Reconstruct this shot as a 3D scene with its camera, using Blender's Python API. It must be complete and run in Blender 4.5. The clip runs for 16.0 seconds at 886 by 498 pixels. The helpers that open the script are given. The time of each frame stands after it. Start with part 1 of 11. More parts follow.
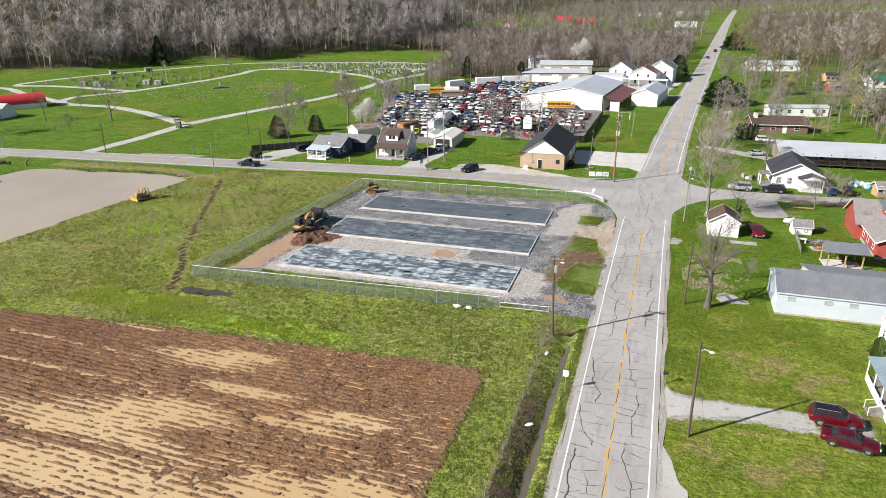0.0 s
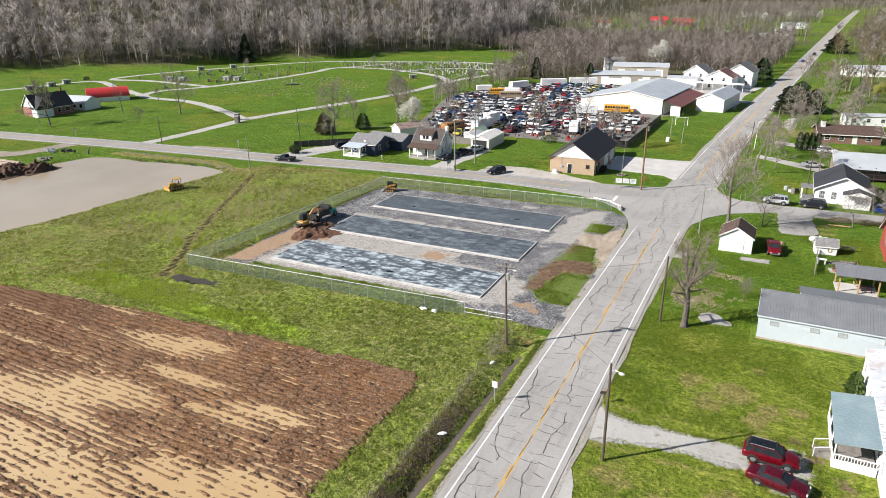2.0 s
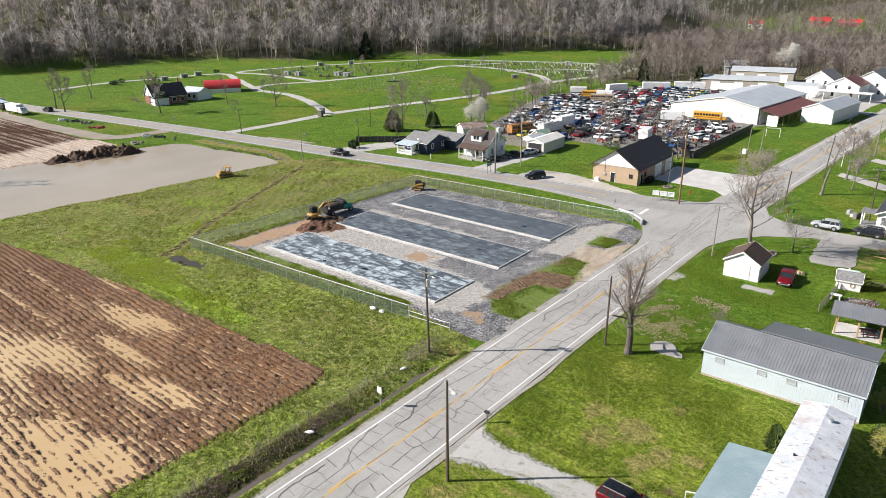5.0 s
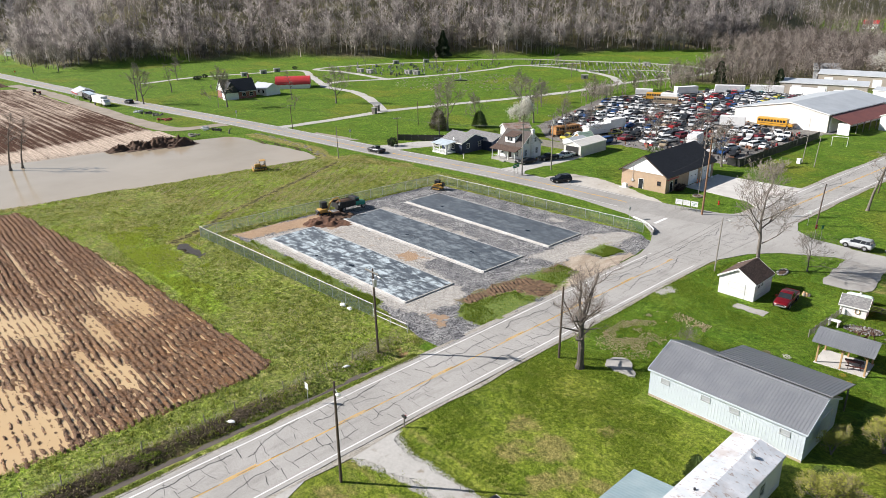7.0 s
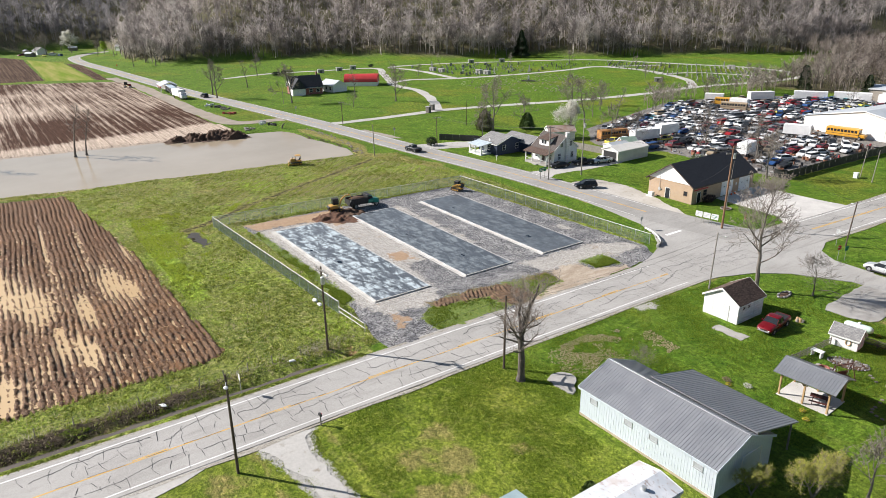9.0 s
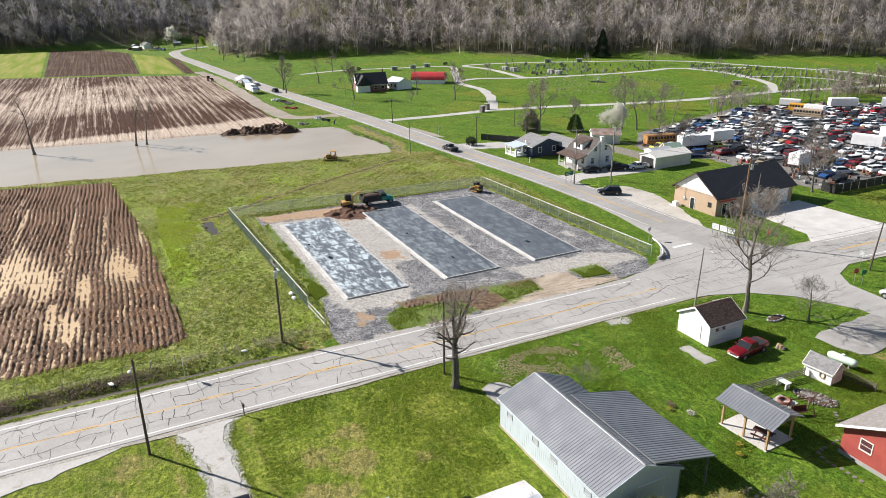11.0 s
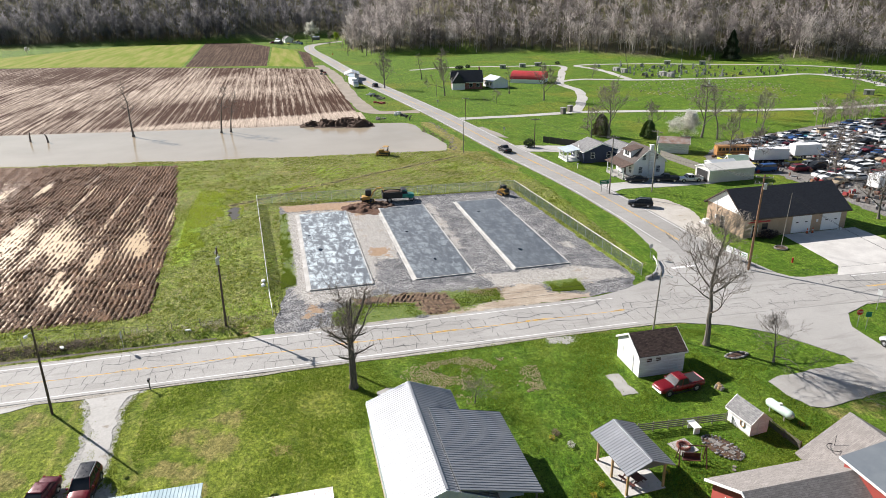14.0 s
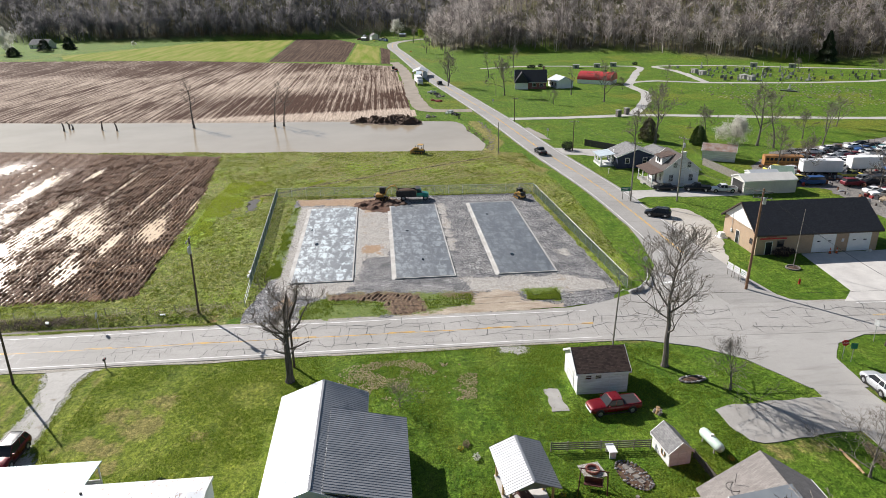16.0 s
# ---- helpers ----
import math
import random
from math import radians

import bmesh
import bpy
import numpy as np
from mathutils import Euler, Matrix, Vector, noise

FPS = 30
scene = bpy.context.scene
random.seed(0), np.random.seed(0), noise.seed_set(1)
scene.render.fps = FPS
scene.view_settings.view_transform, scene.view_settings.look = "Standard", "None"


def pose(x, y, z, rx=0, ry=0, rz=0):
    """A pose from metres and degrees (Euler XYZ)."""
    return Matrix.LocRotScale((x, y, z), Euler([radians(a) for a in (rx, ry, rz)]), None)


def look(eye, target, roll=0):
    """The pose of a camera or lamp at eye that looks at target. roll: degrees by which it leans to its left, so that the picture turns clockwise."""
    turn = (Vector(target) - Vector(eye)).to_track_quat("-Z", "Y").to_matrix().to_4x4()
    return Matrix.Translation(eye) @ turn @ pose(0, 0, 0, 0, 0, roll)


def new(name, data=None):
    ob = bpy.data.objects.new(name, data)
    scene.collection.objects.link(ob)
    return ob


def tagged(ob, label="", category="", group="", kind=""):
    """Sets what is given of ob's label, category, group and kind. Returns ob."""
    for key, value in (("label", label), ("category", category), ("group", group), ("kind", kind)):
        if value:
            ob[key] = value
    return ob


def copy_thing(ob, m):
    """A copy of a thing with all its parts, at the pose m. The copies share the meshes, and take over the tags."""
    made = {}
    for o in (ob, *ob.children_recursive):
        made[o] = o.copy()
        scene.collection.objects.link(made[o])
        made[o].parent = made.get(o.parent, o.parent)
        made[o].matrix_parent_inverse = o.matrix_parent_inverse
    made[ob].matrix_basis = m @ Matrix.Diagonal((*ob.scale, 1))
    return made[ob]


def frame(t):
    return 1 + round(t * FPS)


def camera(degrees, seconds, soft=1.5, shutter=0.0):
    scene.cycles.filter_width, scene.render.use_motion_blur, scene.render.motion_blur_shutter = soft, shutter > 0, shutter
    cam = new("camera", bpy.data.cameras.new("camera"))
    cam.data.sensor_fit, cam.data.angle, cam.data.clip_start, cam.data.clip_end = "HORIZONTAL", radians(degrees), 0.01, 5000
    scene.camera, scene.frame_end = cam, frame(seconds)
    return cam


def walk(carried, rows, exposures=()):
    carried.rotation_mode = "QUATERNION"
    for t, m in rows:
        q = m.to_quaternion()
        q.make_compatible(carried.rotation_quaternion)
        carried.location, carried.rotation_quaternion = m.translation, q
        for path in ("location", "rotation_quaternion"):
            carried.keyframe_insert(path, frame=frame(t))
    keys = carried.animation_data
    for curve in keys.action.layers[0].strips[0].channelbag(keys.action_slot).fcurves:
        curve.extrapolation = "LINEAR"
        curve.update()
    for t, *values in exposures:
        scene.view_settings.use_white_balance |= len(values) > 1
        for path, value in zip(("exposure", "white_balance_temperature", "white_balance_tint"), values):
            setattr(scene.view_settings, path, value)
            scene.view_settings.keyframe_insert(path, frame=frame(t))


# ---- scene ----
cam = camera(66.26, 16.0, 0.4)
ROWS = [
    (0.0, -0.729, -3.856, 39.982, 69.136, 0.441, 17.878),
    (0.5, 3.235, -2.343, 39.968, 69.151, 0.490, 20.024),
    (1.0, 7.059, -0.619, 39.931, 69.165, 0.530, 22.140),
    (1.5, 10.771, 1.192, 39.898, 69.187, 0.540, 24.206),
    (2.0, 14.449, 3.141, 39.881, 69.198, 0.560, 26.282),
    (2.5, 18.047, 5.242, 39.854, 69.218, 0.560, 28.378),
    (3.0, 21.619, 7.457, 39.831, 69.226, 0.580, 30.474),
    (3.5, 25.064, 9.766, 39.836, 69.243, 0.580, 32.571),
    (4.0, 28.453, 12.235, 39.833, 69.258, 0.611, 34.677),
    (6.5, 43.453, 26.049, 39.697, 69.205, 0.817, 45.038),
    (7.0, 46.165, 29.140, 39.650, 69.242, 0.849, 47.125),
    (7.5, 48.770, 32.346, 39.631, 69.258, 0.850, 49.221),
    (8.0, 51.300, 35.610, 39.628, 69.253, 0.862, 51.338),
    (8.5, 53.669, 38.984, 39.642, 69.246, 0.885, 53.445),
    (9.0, 55.895, 42.420, 39.633, 69.278, 0.857, 55.541),
    (11.5, 65.135, 60.740, 39.627, 69.246, 0.852, 66.035),
    (12.0, 66.587, 64.605, 39.626, 69.249, 0.825, 68.112),
    (12.5, 67.908, 68.495, 39.628, 69.232, 0.828, 70.199),
    (13.0, 69.105, 72.426, 39.633, 69.212, 0.802, 72.316),
    (13.5, 70.162, 76.408, 39.654, 69.212, 0.806, 74.432),
    (14.0, 71.035, 80.411, 39.666, 69.210, 0.800, 76.529),
    (14.5, 71.768, 84.423, 39.682, 69.177, 0.795, 78.597),
    (15.0, 72.330, 88.461, 39.688, 69.172, 0.769, 80.664),
    (15.5, 72.751, 92.508, 39.774, 69.156, 0.744, 82.751),
    (16.0, 73.033, 96.606, 39.799, 69.129, 0.778, 84.838),
]
walk(cam, [(t, pose(x, y, z, rx, ry, rz)) for t, x, y, z, rx, ry, rz in ROWS],
     [(0.0, 0.73), (4.0, 0.72), (8.0, 0.77), (12.0, 0.83), (14.5, 0.81), (16.0, 0.59)])
# ---- light ----
SUN_AZ, SUN_EL = math.atan2(-12.4, -10.3), radians(32.0)
world = bpy.data.worlds.new("sky")
scene.world = world
world.use_nodes = True
wn = world.node_tree.nodes
sky = wn.new("ShaderNodeTexSky")
sky.sky_type, sky.sun_disc = "NISHITA", False
sky.sun_elevation, sky.sun_rotation = SUN_EL, SUN_AZ % (2 * math.pi)
sky.air_density, sky.dust_density, sky.altitude = 1.0, 0.8, 300
wn["Background"].inputs["Strength"].default_value = 0.05
world.node_tree.links.new(sky.outputs[0], wn["Background"].inputs["Color"])
sun = new("sun", bpy.data.lights.new("sun", "SUN"))
sun.data.energy, sun.data.angle, sun.data.color = 5.0, radians(0.55), (1.0, 0.947, 0.91)
sun.matrix_basis = look((0, 0, 200), (-200 * math.sin(SUN_AZ) * math.cos(SUN_EL), -200 * math.cos(SUN_AZ) * math.cos(SUN_EL), 200 - 200 * math.sin(SUN_EL)))


# ---- mesh and material helpers ----
class Geo:
    """Collects vertices and faces for one mesh."""

    def __init__(self):
        self.v, self.f = [], []

    def add(self, vs, fs):
        n = len(self.v)
        self.v.extend(vs)
        self.f.extend([tuple(i + n for i in f) for f in fs])
        return self

    def box(self, x0, x1, y0, y1, z0, z1, c=0.0, rz=0.0, at=None):
        """A box with chamfer c, turned by rz degrees about at (or its centre)."""
        cx, cy = at if at else ((x0 + x1) / 2, (y0 + y1) / 2)
        if c <= 0:
            vs = [(x, y, z) for z in (z0, z1) for x, y in ((x0, y0), (x1, y0), (x1, y1), (x0, y1))]
            fs = [(3, 2, 1, 0), (4, 5, 6, 7), (0, 1, 5, 4), (1, 2, 6, 5), (2, 3, 7, 6), (3, 0, 4, 7)]
        else:
            c = min(c, (x1 - x0) / 2.1, (y1 - y0) / 2.1, (z1 - z0) / 2.1)
            ring = lambda d: [(x0 + c + d, y0 + d), (x1 - c - d, y0 + d), (x1 - d, y0 + c + d), (x1 - d, y1 - c - d), (x1 - c - d, y1 - d), (x0 + c + d, y1 - d), (x0 + d, y1 - c - d), (x0 + d, y0 + c + d)]
            vs = []
            for d, z in ((c * 0.9, z0), (0, z0 + c), (0, z1 - c), (c * 0.9, z1)):
                vs += [(x, y, z) for x, y in ring(d)]
            fs = [tuple(range(7, -1, -1)), tuple(range(24, 32))]
            for k in range(3):
                for i in range(8):
                    j = (i + 1) % 8
                    fs.append((8 * k + i, 8 * k + j, 8 * k + 8 + j, 8 * k + 8 + i))
        if rz:
            ca, sa = math.cos(radians(rz)), math.sin(radians(rz))
            vs = [(cx + (x - cx) * ca - (y - cy) * sa, cy + (x - cx) * sa + (y - cy) * ca, z) for x, y, z in vs]
        return self.add(vs, fs)

    def prism(self, pts, z0, z1):
        """An upright prism over a polygon given counter-clockwise."""
        n = len(pts)
        vs = [(x, y, z0) for x, y in pts] + [(x, y, z1) for x, y in pts]
        fs = [tuple(range(n - 1, -1, -1)), tuple(range(n, 2 * n))]
        fs += [(i, (i + 1) % n, n + (i + 1) % n, n + i) for i in range(n)]
        return self.add(vs, fs)

    def side(self, pts, y0, y1):
        """A prism along y over a polygon in x and z."""
        n = len(pts)
        vs = [(x, y0, z) for x, z in pts] + [(x, y1, z) for x, z in pts]
        fs = [tuple(range(n)), tuple(range(2 * n - 1, n - 1, -1))]
        fs += [((i + 1) % n, i, n + i, n + (i + 1) % n) for i in range(n)]
        return self.add(vs, fs)

    def tube(self, p0, p1, r0, r1=None, n=6, caps=True):
        p0, p1, r1 = Vector(p0), Vector(p1), r0 if r1 is None else r1
        d = (p1 - p0).normalized()
        a = d.orthogonal().normalized()
        b = d.cross(a)
        vs, fs = [], []
        for p, r in ((p0, r0), (p1, r1)):
            for i in range(n):
                w = 2 * math.pi * i / n
                vs.append(tuple(p + r * (math.cos(w) * a + math.sin(w) * b)))
        fs = [(i, (i + 1) % n, n + (i + 1) % n, n + i) for i in range(n)]
        if caps:
            fs += [tuple(range(n - 1, -1, -1)), tuple(range(n, 2 * n))]
        return self.add(vs, fs)

    def path(self, pts, rs, n=5):
        """A bent tapering tube through points."""
        pts = [Vector(p) for p in pts]
        if not hasattr(rs, "__len__"):
            rs = [rs] * len(pts)
        vs, fs, a = [], [], None
        for k, p in enumerate(pts):
            d = (pts[min(k + 1, len(pts) - 1)] - pts[max(k - 1, 0)]).normalized()
            a = d.orthogonal().normalized() if a is None else (a - d * a.dot(d)).normalized()
            b = d.cross(a)
            for i in range(n):
                w = 2 * math.pi * i / n
                vs.append(tuple(p + rs[k] * (math.cos(w) * a + math.sin(w) * b)))
        for k in range(len(pts) - 1):
            fs += [(k * n + i, k * n + (i + 1) % n, (k + 1) * n + (i + 1) % n, (k + 1) * n + i) for i in range(n)]
        fs += [tuple(range(n - 1, -1, -1)), tuple(range((len(pts) - 1) * n, len(pts) * n))]
        return self.add(vs, fs)

    def loft(self, rings, caps=True):
        n = len(rings[0])
        vs = [p for r in rings for p in r]
        fs = []
        for k in range(len(rings) - 1):
            fs += [(k * n + i, k * n + (i + 1) % n, (k + 1) * n + (i + 1) % n, (k + 1) * n + i) for i in range(n)]
        if caps:
            fs += [tuple(range(n - 1, -1, -1)), tuple(range((len(rings) - 1) * n, len(rings) * n))]
        return self.add(vs, fs)

    def ball(self, c, r, nz=5, n=8, jitter=0.0, rnd=random):
        rings = []
        for k in range(nz + 1):
            w = math.pi * k / nz
            q = max(0.02, math.sin(w))
            rings.append([(c[0] + r[0] * q * math.cos(2 * math.pi * i / n) * (1 + jitter * rnd.uniform(-1, 1)), c[1] + r[1] * q * math.sin(2 * math.pi * i / n) * (1 + jitter * rnd.uniform(-1, 1)), c[2] - r[2] * math.cos(w)) for i in range(n)])
        return self.loft(rings)


def mesh_data(name, geo, mat, smooth=False):
    me = bpy.data.meshes.new(name)
    me.from_pydata(geo.v, [], geo.f)
    if mat:
        me.materials.append(mat)
    if smooth:
        me.polygons.foreach_set("use_smooth", [True] * len(me.polygons))
    me.update()
    return me


def part(name, geo, mat, parent=None, label="", smooth=False):
    """Links a Geo, or mesh data already made, as one mesh object under a thing or part."""
    me = geo if isinstance(geo, bpy.types.Mesh) else mesh_data(name, geo, mat, smooth)
    ob = new(name, me)
    if parent:
        ob.parent = parent
    if label:
        ob["label"] = label
    return ob


def thing(name, label, category, at=(0, 0, 0), rz=0, group="", kind=""):
    ob = new(name)
    ob.empty_display_size = 0.3
    ob.matrix_basis = pose(*at, 0, 0, rz)
    return tagged(ob, label, category, group, kind)


def big_mesh(name, V, F, mat):
    """A mesh from numpy arrays of vertices and equal-sided faces."""
    me = bpy.data.meshes.new(name)
    k = F.shape[1]
    me.vertices.add(len(V))
    me.vertices.foreach_set("co", np.ascontiguousarray(V, dtype=np.float32).ravel())
    me.loops.add(F.size)
    me.loops.foreach_set("vertex_index", np.ascontiguousarray(F, dtype=np.int32).ravel())
    me.polygons.add(len(F))
    me.polygons.foreach_set("loop_start", np.arange(0, F.size, k, dtype=np.int32))
    me.materials.append(mat)
    me.update(calc_edges=True)
    return me


def fbm(x, y, seed=0, octaves=4):
    """Smooth value noise on numpy arrays, about -1 to 1."""
    out, amp, tot = 0, 1.0, 0.0
    for o in range(octaves):
        xi, yi = np.floor(x).astype(np.int64), np.floor(y).astype(np.int64)
        fx, fy = x - xi, y - yi
        fx, fy = fx * fx * (3 - 2 * fx), fy * fy * (3 - 2 * fy)

        def h(i, j):
            n = (i * 374761393 + j * 668265263 + (seed + o) * 982451653) & 0x7FFFFFFF
            n = ((n ^ (n >> 13)) * 1274126177) & 0x7FFFFFFF
            return ((n ^ (n >> 16)) & 0xFFFF) / 32767.5 - 1

        v = (h(xi, yi) * (1 - fx) + h(xi + 1, yi) * fx) * (1 - fy) + (h(xi, yi + 1) * (1 - fx) + h(xi + 1, yi + 1) * fx) * fy
        out, tot = out + amp * v, tot + amp
        amp, x, y = amp * 0.5, x * 2.03 + 17.1, y * 2.03 + 5.7
    return out / tot


class Nodes:
    """Short hand for building a node material."""

    def __init__(self, name, world_space=False):
        self.m = bpy.data.materials.new(name)
        self.m.use_nodes = True
        self.t = self.m.node_tree
        self.b = self.t.nodes["Principled BSDF"]
        if world_space:
            self.co = self.t.nodes.new("ShaderNodeNewGeometry").outputs["Position"]
        else:
            self.co = self.t.nodes.new("ShaderNodeTexCoord").outputs["Object"]

    def put(self, socket, value):
        if isinstance(value, bpy.types.NodeSocket):
            self.t.links.new(value, socket)
        else:
            socket.default_value = (*value, 1.0) if hasattr(value, "__len__") and len(value) == 3 and socket.type == "RGBA" else value

    def mapped(self, scale=(1, 1, 1), rot=(0, 0, 0)):
        n = self.t.nodes.new("ShaderNodeMapping")
        n.inputs["Scale"].default_value, n.inputs["Rotation"].default_value = scale, rot
        self.t.links.new(self.co, n.inputs["Vector"])
        return n.outputs[0]

    def noise(self, scale, detail=4.0, rough=0.55, co=None, dist=0.0):
        n = self.t.nodes.new("ShaderNodeTexNoise")
        n.inputs["Scale"].default_value, n.inputs["Detail"].default_value, n.inputs["Roughness"].default_value, n.inputs["Distortion"].default_value = scale, detail, rough, dist
        self.t.links.new(co or self.co, n.inputs["Vector"])
        return n.outputs["Fac"]

    def cells(self, scale, co=None, out="Color"):
        n = self.t.nodes.new("ShaderNodeTexVoronoi")
        n.inputs["Scale"].default_value = scale
        self.t.links.new(co or self.co, n.inputs["Vector"])
        return n.outputs[out]

    def wave(self, scale, axis="X", co=None, dist=0.0, profile="SIN"):
        n = self.t.nodes.new("ShaderNodeTexWave")
        n.bands_direction, n.wave_profile = axis, profile
        n.inputs["Scale"].default_value, n.inputs["Distortion"].default_value = scale, dist
        self.t.links.new(co or self.co, n.inputs["Vector"])
        return n.outputs["Fac"]

    def ramp(self, fac, a, b, lo=0.0, hi=1.0):
        n = self.t.nodes.new("ShaderNodeMapRange")
        n.clamp = True
        for s, v in zip(n.inputs, (fac, a, b, lo, hi)):
            self.put(s, v)
        return n.outputs[0]

    def mix(self, fac, a, b, mode="MIX"):
        n = self.t.nodes.new("ShaderNodeMix")
        n.data_type, n.blend_type = "RGBA", mode
        self.put(n.inputs[0], fac), self.put(n.inputs[6], a), self.put(n.inputs[7], b)
        return n.outputs[2]

    def math(self, op, a, b=0.0):
        n = self.t.nodes.new("ShaderNodeMath")
        n.operation = op
        self.put(n.inputs[0], a), self.put(n.inputs[1], b)
        return n.outputs[0]

    def attr(self, name, out="Fac"):
        n = self.t.nodes.new("ShaderNodeAttribute")
        n.attribute_name = name
        return n.outputs[out]

    def rand(self, island=False):
        if island:
            return self.t.nodes.new("ShaderNodeNewGeometry").outputs["Random Per Island"]
        return self.t.nodes.new("ShaderNodeObjectInfo").outputs["Random"]

    def colors(self, fac, stops):
        n = self.t.nodes.new("ShaderNodeValToRGB")
        n.color_ramp.interpolation = "CONSTANT"
        el = n.color_ramp.elements
        for i, (p, c) in enumerate(stops):
            e = el[i] if i < 2 else el.new(p)
            e.position, e.color = p, (*c, 1)
        self.t.links.new(fac, n.inputs[0])
        return n.outputs[0]

    def done(self, color, rough=0.8, metal=0.0, bump=None, strength=0.3, dist=0.05, spec=None):
        self.put(self.b.inputs["Base Color"], color)
        self.put(self.b.inputs["Roughness"], rough)
        self.put(self.b.inputs["Metallic"], metal)
        if spec is not None:
            self.b.inputs["Specular IOR Level"].default_value = spec
        if bump is not None:
            n = self.t.nodes.new("ShaderNodeBump")
            n.inputs["Strength"].default_value, n.inputs["Distance"].default_value = strength, dist
            self.t.links.new(bump, n.inputs["Height"])
            self.t.links.new(n.outputs[0], self.b.inputs["Normal"])
        return self.m


def plain(name, c1, c2=None, scale=1.5, rough=0.7, metal=0.0, bump=0.15, fine=18.0, stretch=(1, 1, 1), spec=None, world_space=False):
    """A two-scale surface: broad patches between c1 and c2, fine grain and relief."""
    n = Nodes(name, world_space)
    c2 = c2 or tuple(v * 0.78 for v in c1)
    co = n.mapped(stretch)
    broad = n.ramp(n.noise(scale, 5, 0.6, co), 0.35, 0.65)
    grain = n.noise(fine, 3, 0.6, co)
    col = n.mix(broad, c1, c2)
    col = n.mix(1.0, col, n.mix(grain, (0.8, 0.8, 0.8), (1.15, 1.15, 1.15)), "MULTIPLY")
    return n.done(col, n.ramp(grain, 0.3, 0.7, max(0.02, rough - 0.08), min(1, rough + 0.08)), metal, grain, bump, 0.02, spec)


# ---- materials ----
def grass_material():
    n = Nodes("grass", True)
    big, mid, soft_ = n.noise(0.035, 5, 0.6), n.noise(0.22, 6, 0.7), n.noise(0.9, 5, 0.7)
    fine, blades = n.noise(3.0, 5, 0.75), n.noise(9.0, 4, 0.8)
    lawn, dry, litter = n.attr("lawn"), n.attr("dry"), n.attr("litter")
    lush = n.mix(n.ramp(mid, 0.38, 0.62), (0.09, 0.18, 0.016), (0.175, 0.265, 0.034))
    lush = n.mix(n.attr("mown"), lush, n.mix(n.ramp(mid, 0.38, 0.62), (0.165, 0.225, 0.022), (0.285, 0.325, 0.055)))
    lush = n.mix(n.ramp(big, 0.52, 0.66), lush, (0.215, 0.235, 0.035))
    lush = n.mix(n.ramp(soft_, 0.56, 0.74, 0.0, 0.4), lush, (0.23, 0.225, 0.075))
    lush = n.mix(n.ramp(n.noise(0.11, 5, 0.65), 0.54, 0.64, 0.0, 0.7), lush, (0.08, 0.138, 0.011))
    lush = n.mix(n.ramp(n.noise(1.6, 5, 0.75), 0.55, 0.63, 0.0, 0.45), lush, (0.06, 0.105, 0.010))
    rough = n.mix(n.ramp(mid, 0.40, 0.60), (0.18, 0.225, 0.045), (0.29, 0.305, 0.09))
    rough = n.mix(n.ramp(n.noise(0.075, 4, 0.6), 0.48, 0.60, 0.0, 0.9), rough, (0.29, 0.385, 0.05))
    rough = n.mix(n.ramp(soft_, 0.5, 0.64, 0.0, 0.8), rough, (0.35, 0.31, 0.17))
    rough = n.mix(n.ramp(fine, 0.52, 0.66, 0.0, 0.7), rough, (0.34, 0.30, 0.18))
    rough = n.mix(n.ramp(n.noise(1.3, 5, 0.75), 0.56, 0.62, 0.0, 0.7), rough, (0.07, 0.105, 0.016))
    col = n.mix(n.ramp(n.math("ADD", lawn, n.math("MULTIPLY", n.math("SUBTRACT", mid, 0.5), 0.9)), 0.35, 0.65), rough, lush)
    col = n.mix(n.ramp(n.math("ADD", dry, n.math("MULTIPLY", n.math("SUBTRACT", n.noise(0.5, 6, 0.7), 0.5), 1.6)), 0.45, 0.75), col, n.mix(fine, (0.39, 0.335, 0.15), (0.23, 0.19, 0.075)))
    col = n.mix(n.ramp(n.math("ADD", n.attr("mud"), n.math("MULTIPLY", n.math("SUBTRACT", n.noise(0.8, 5, 0.7), 0.5), 1.4)), 0.45, 0.65), col, n.mix(fine, (0.10, 0.075, 0.05), (0.045, 0.034, 0.025)))
    col = n.mix(n.ramp(litter, 0.2, 0.8), col, n.mix(n.ramp(fine, 0.35, 0.65), (0.075, 0.06, 0.048), (0.22, 0.18, 0.14)))
    ragged = n.math("MULTIPLY", n.math("SUBTRACT", n.math("ADD", n.noise(0.6, 6, 0.75), n.math("MULTIPLY", n.noise(3.5, 5, 0.8), 0.6)), 0.8), 1.5)
    tuft = n.noise(1.1, 3, 0.7)
    col = n.mix(1.0, col, n.mix(n.ramp(tuft, 0.38, 0.62), (0.80, 0.83, 0.77), (1.17, 1.16, 1.14)), "MULTIPLY")
    swath = n.noise(1.0, 3, 0.6, n.mapped((0.10, 1.3, 1), (0, 0, 0.6)))
    col = n.mix(1.0, col, n.mix(n.ramp(swath, 0.36, 0.64), (0.90, 0.92, 0.89), (1.09, 1.08, 1.06)), "MULTIPLY")
    mown = n.attr("mown")
    clump = n.ramp(n.noise(0.75, 6, 0.75), 0.53, 0.62, 0.0, 0.6)
    col = n.mix(n.math("MULTIPLY", clump, n.math("MULTIPLY", lawn, n.ramp(mown, 0.0, 1.0, 1.0, 0.2))), col, (0.05, 0.115, 0.008))
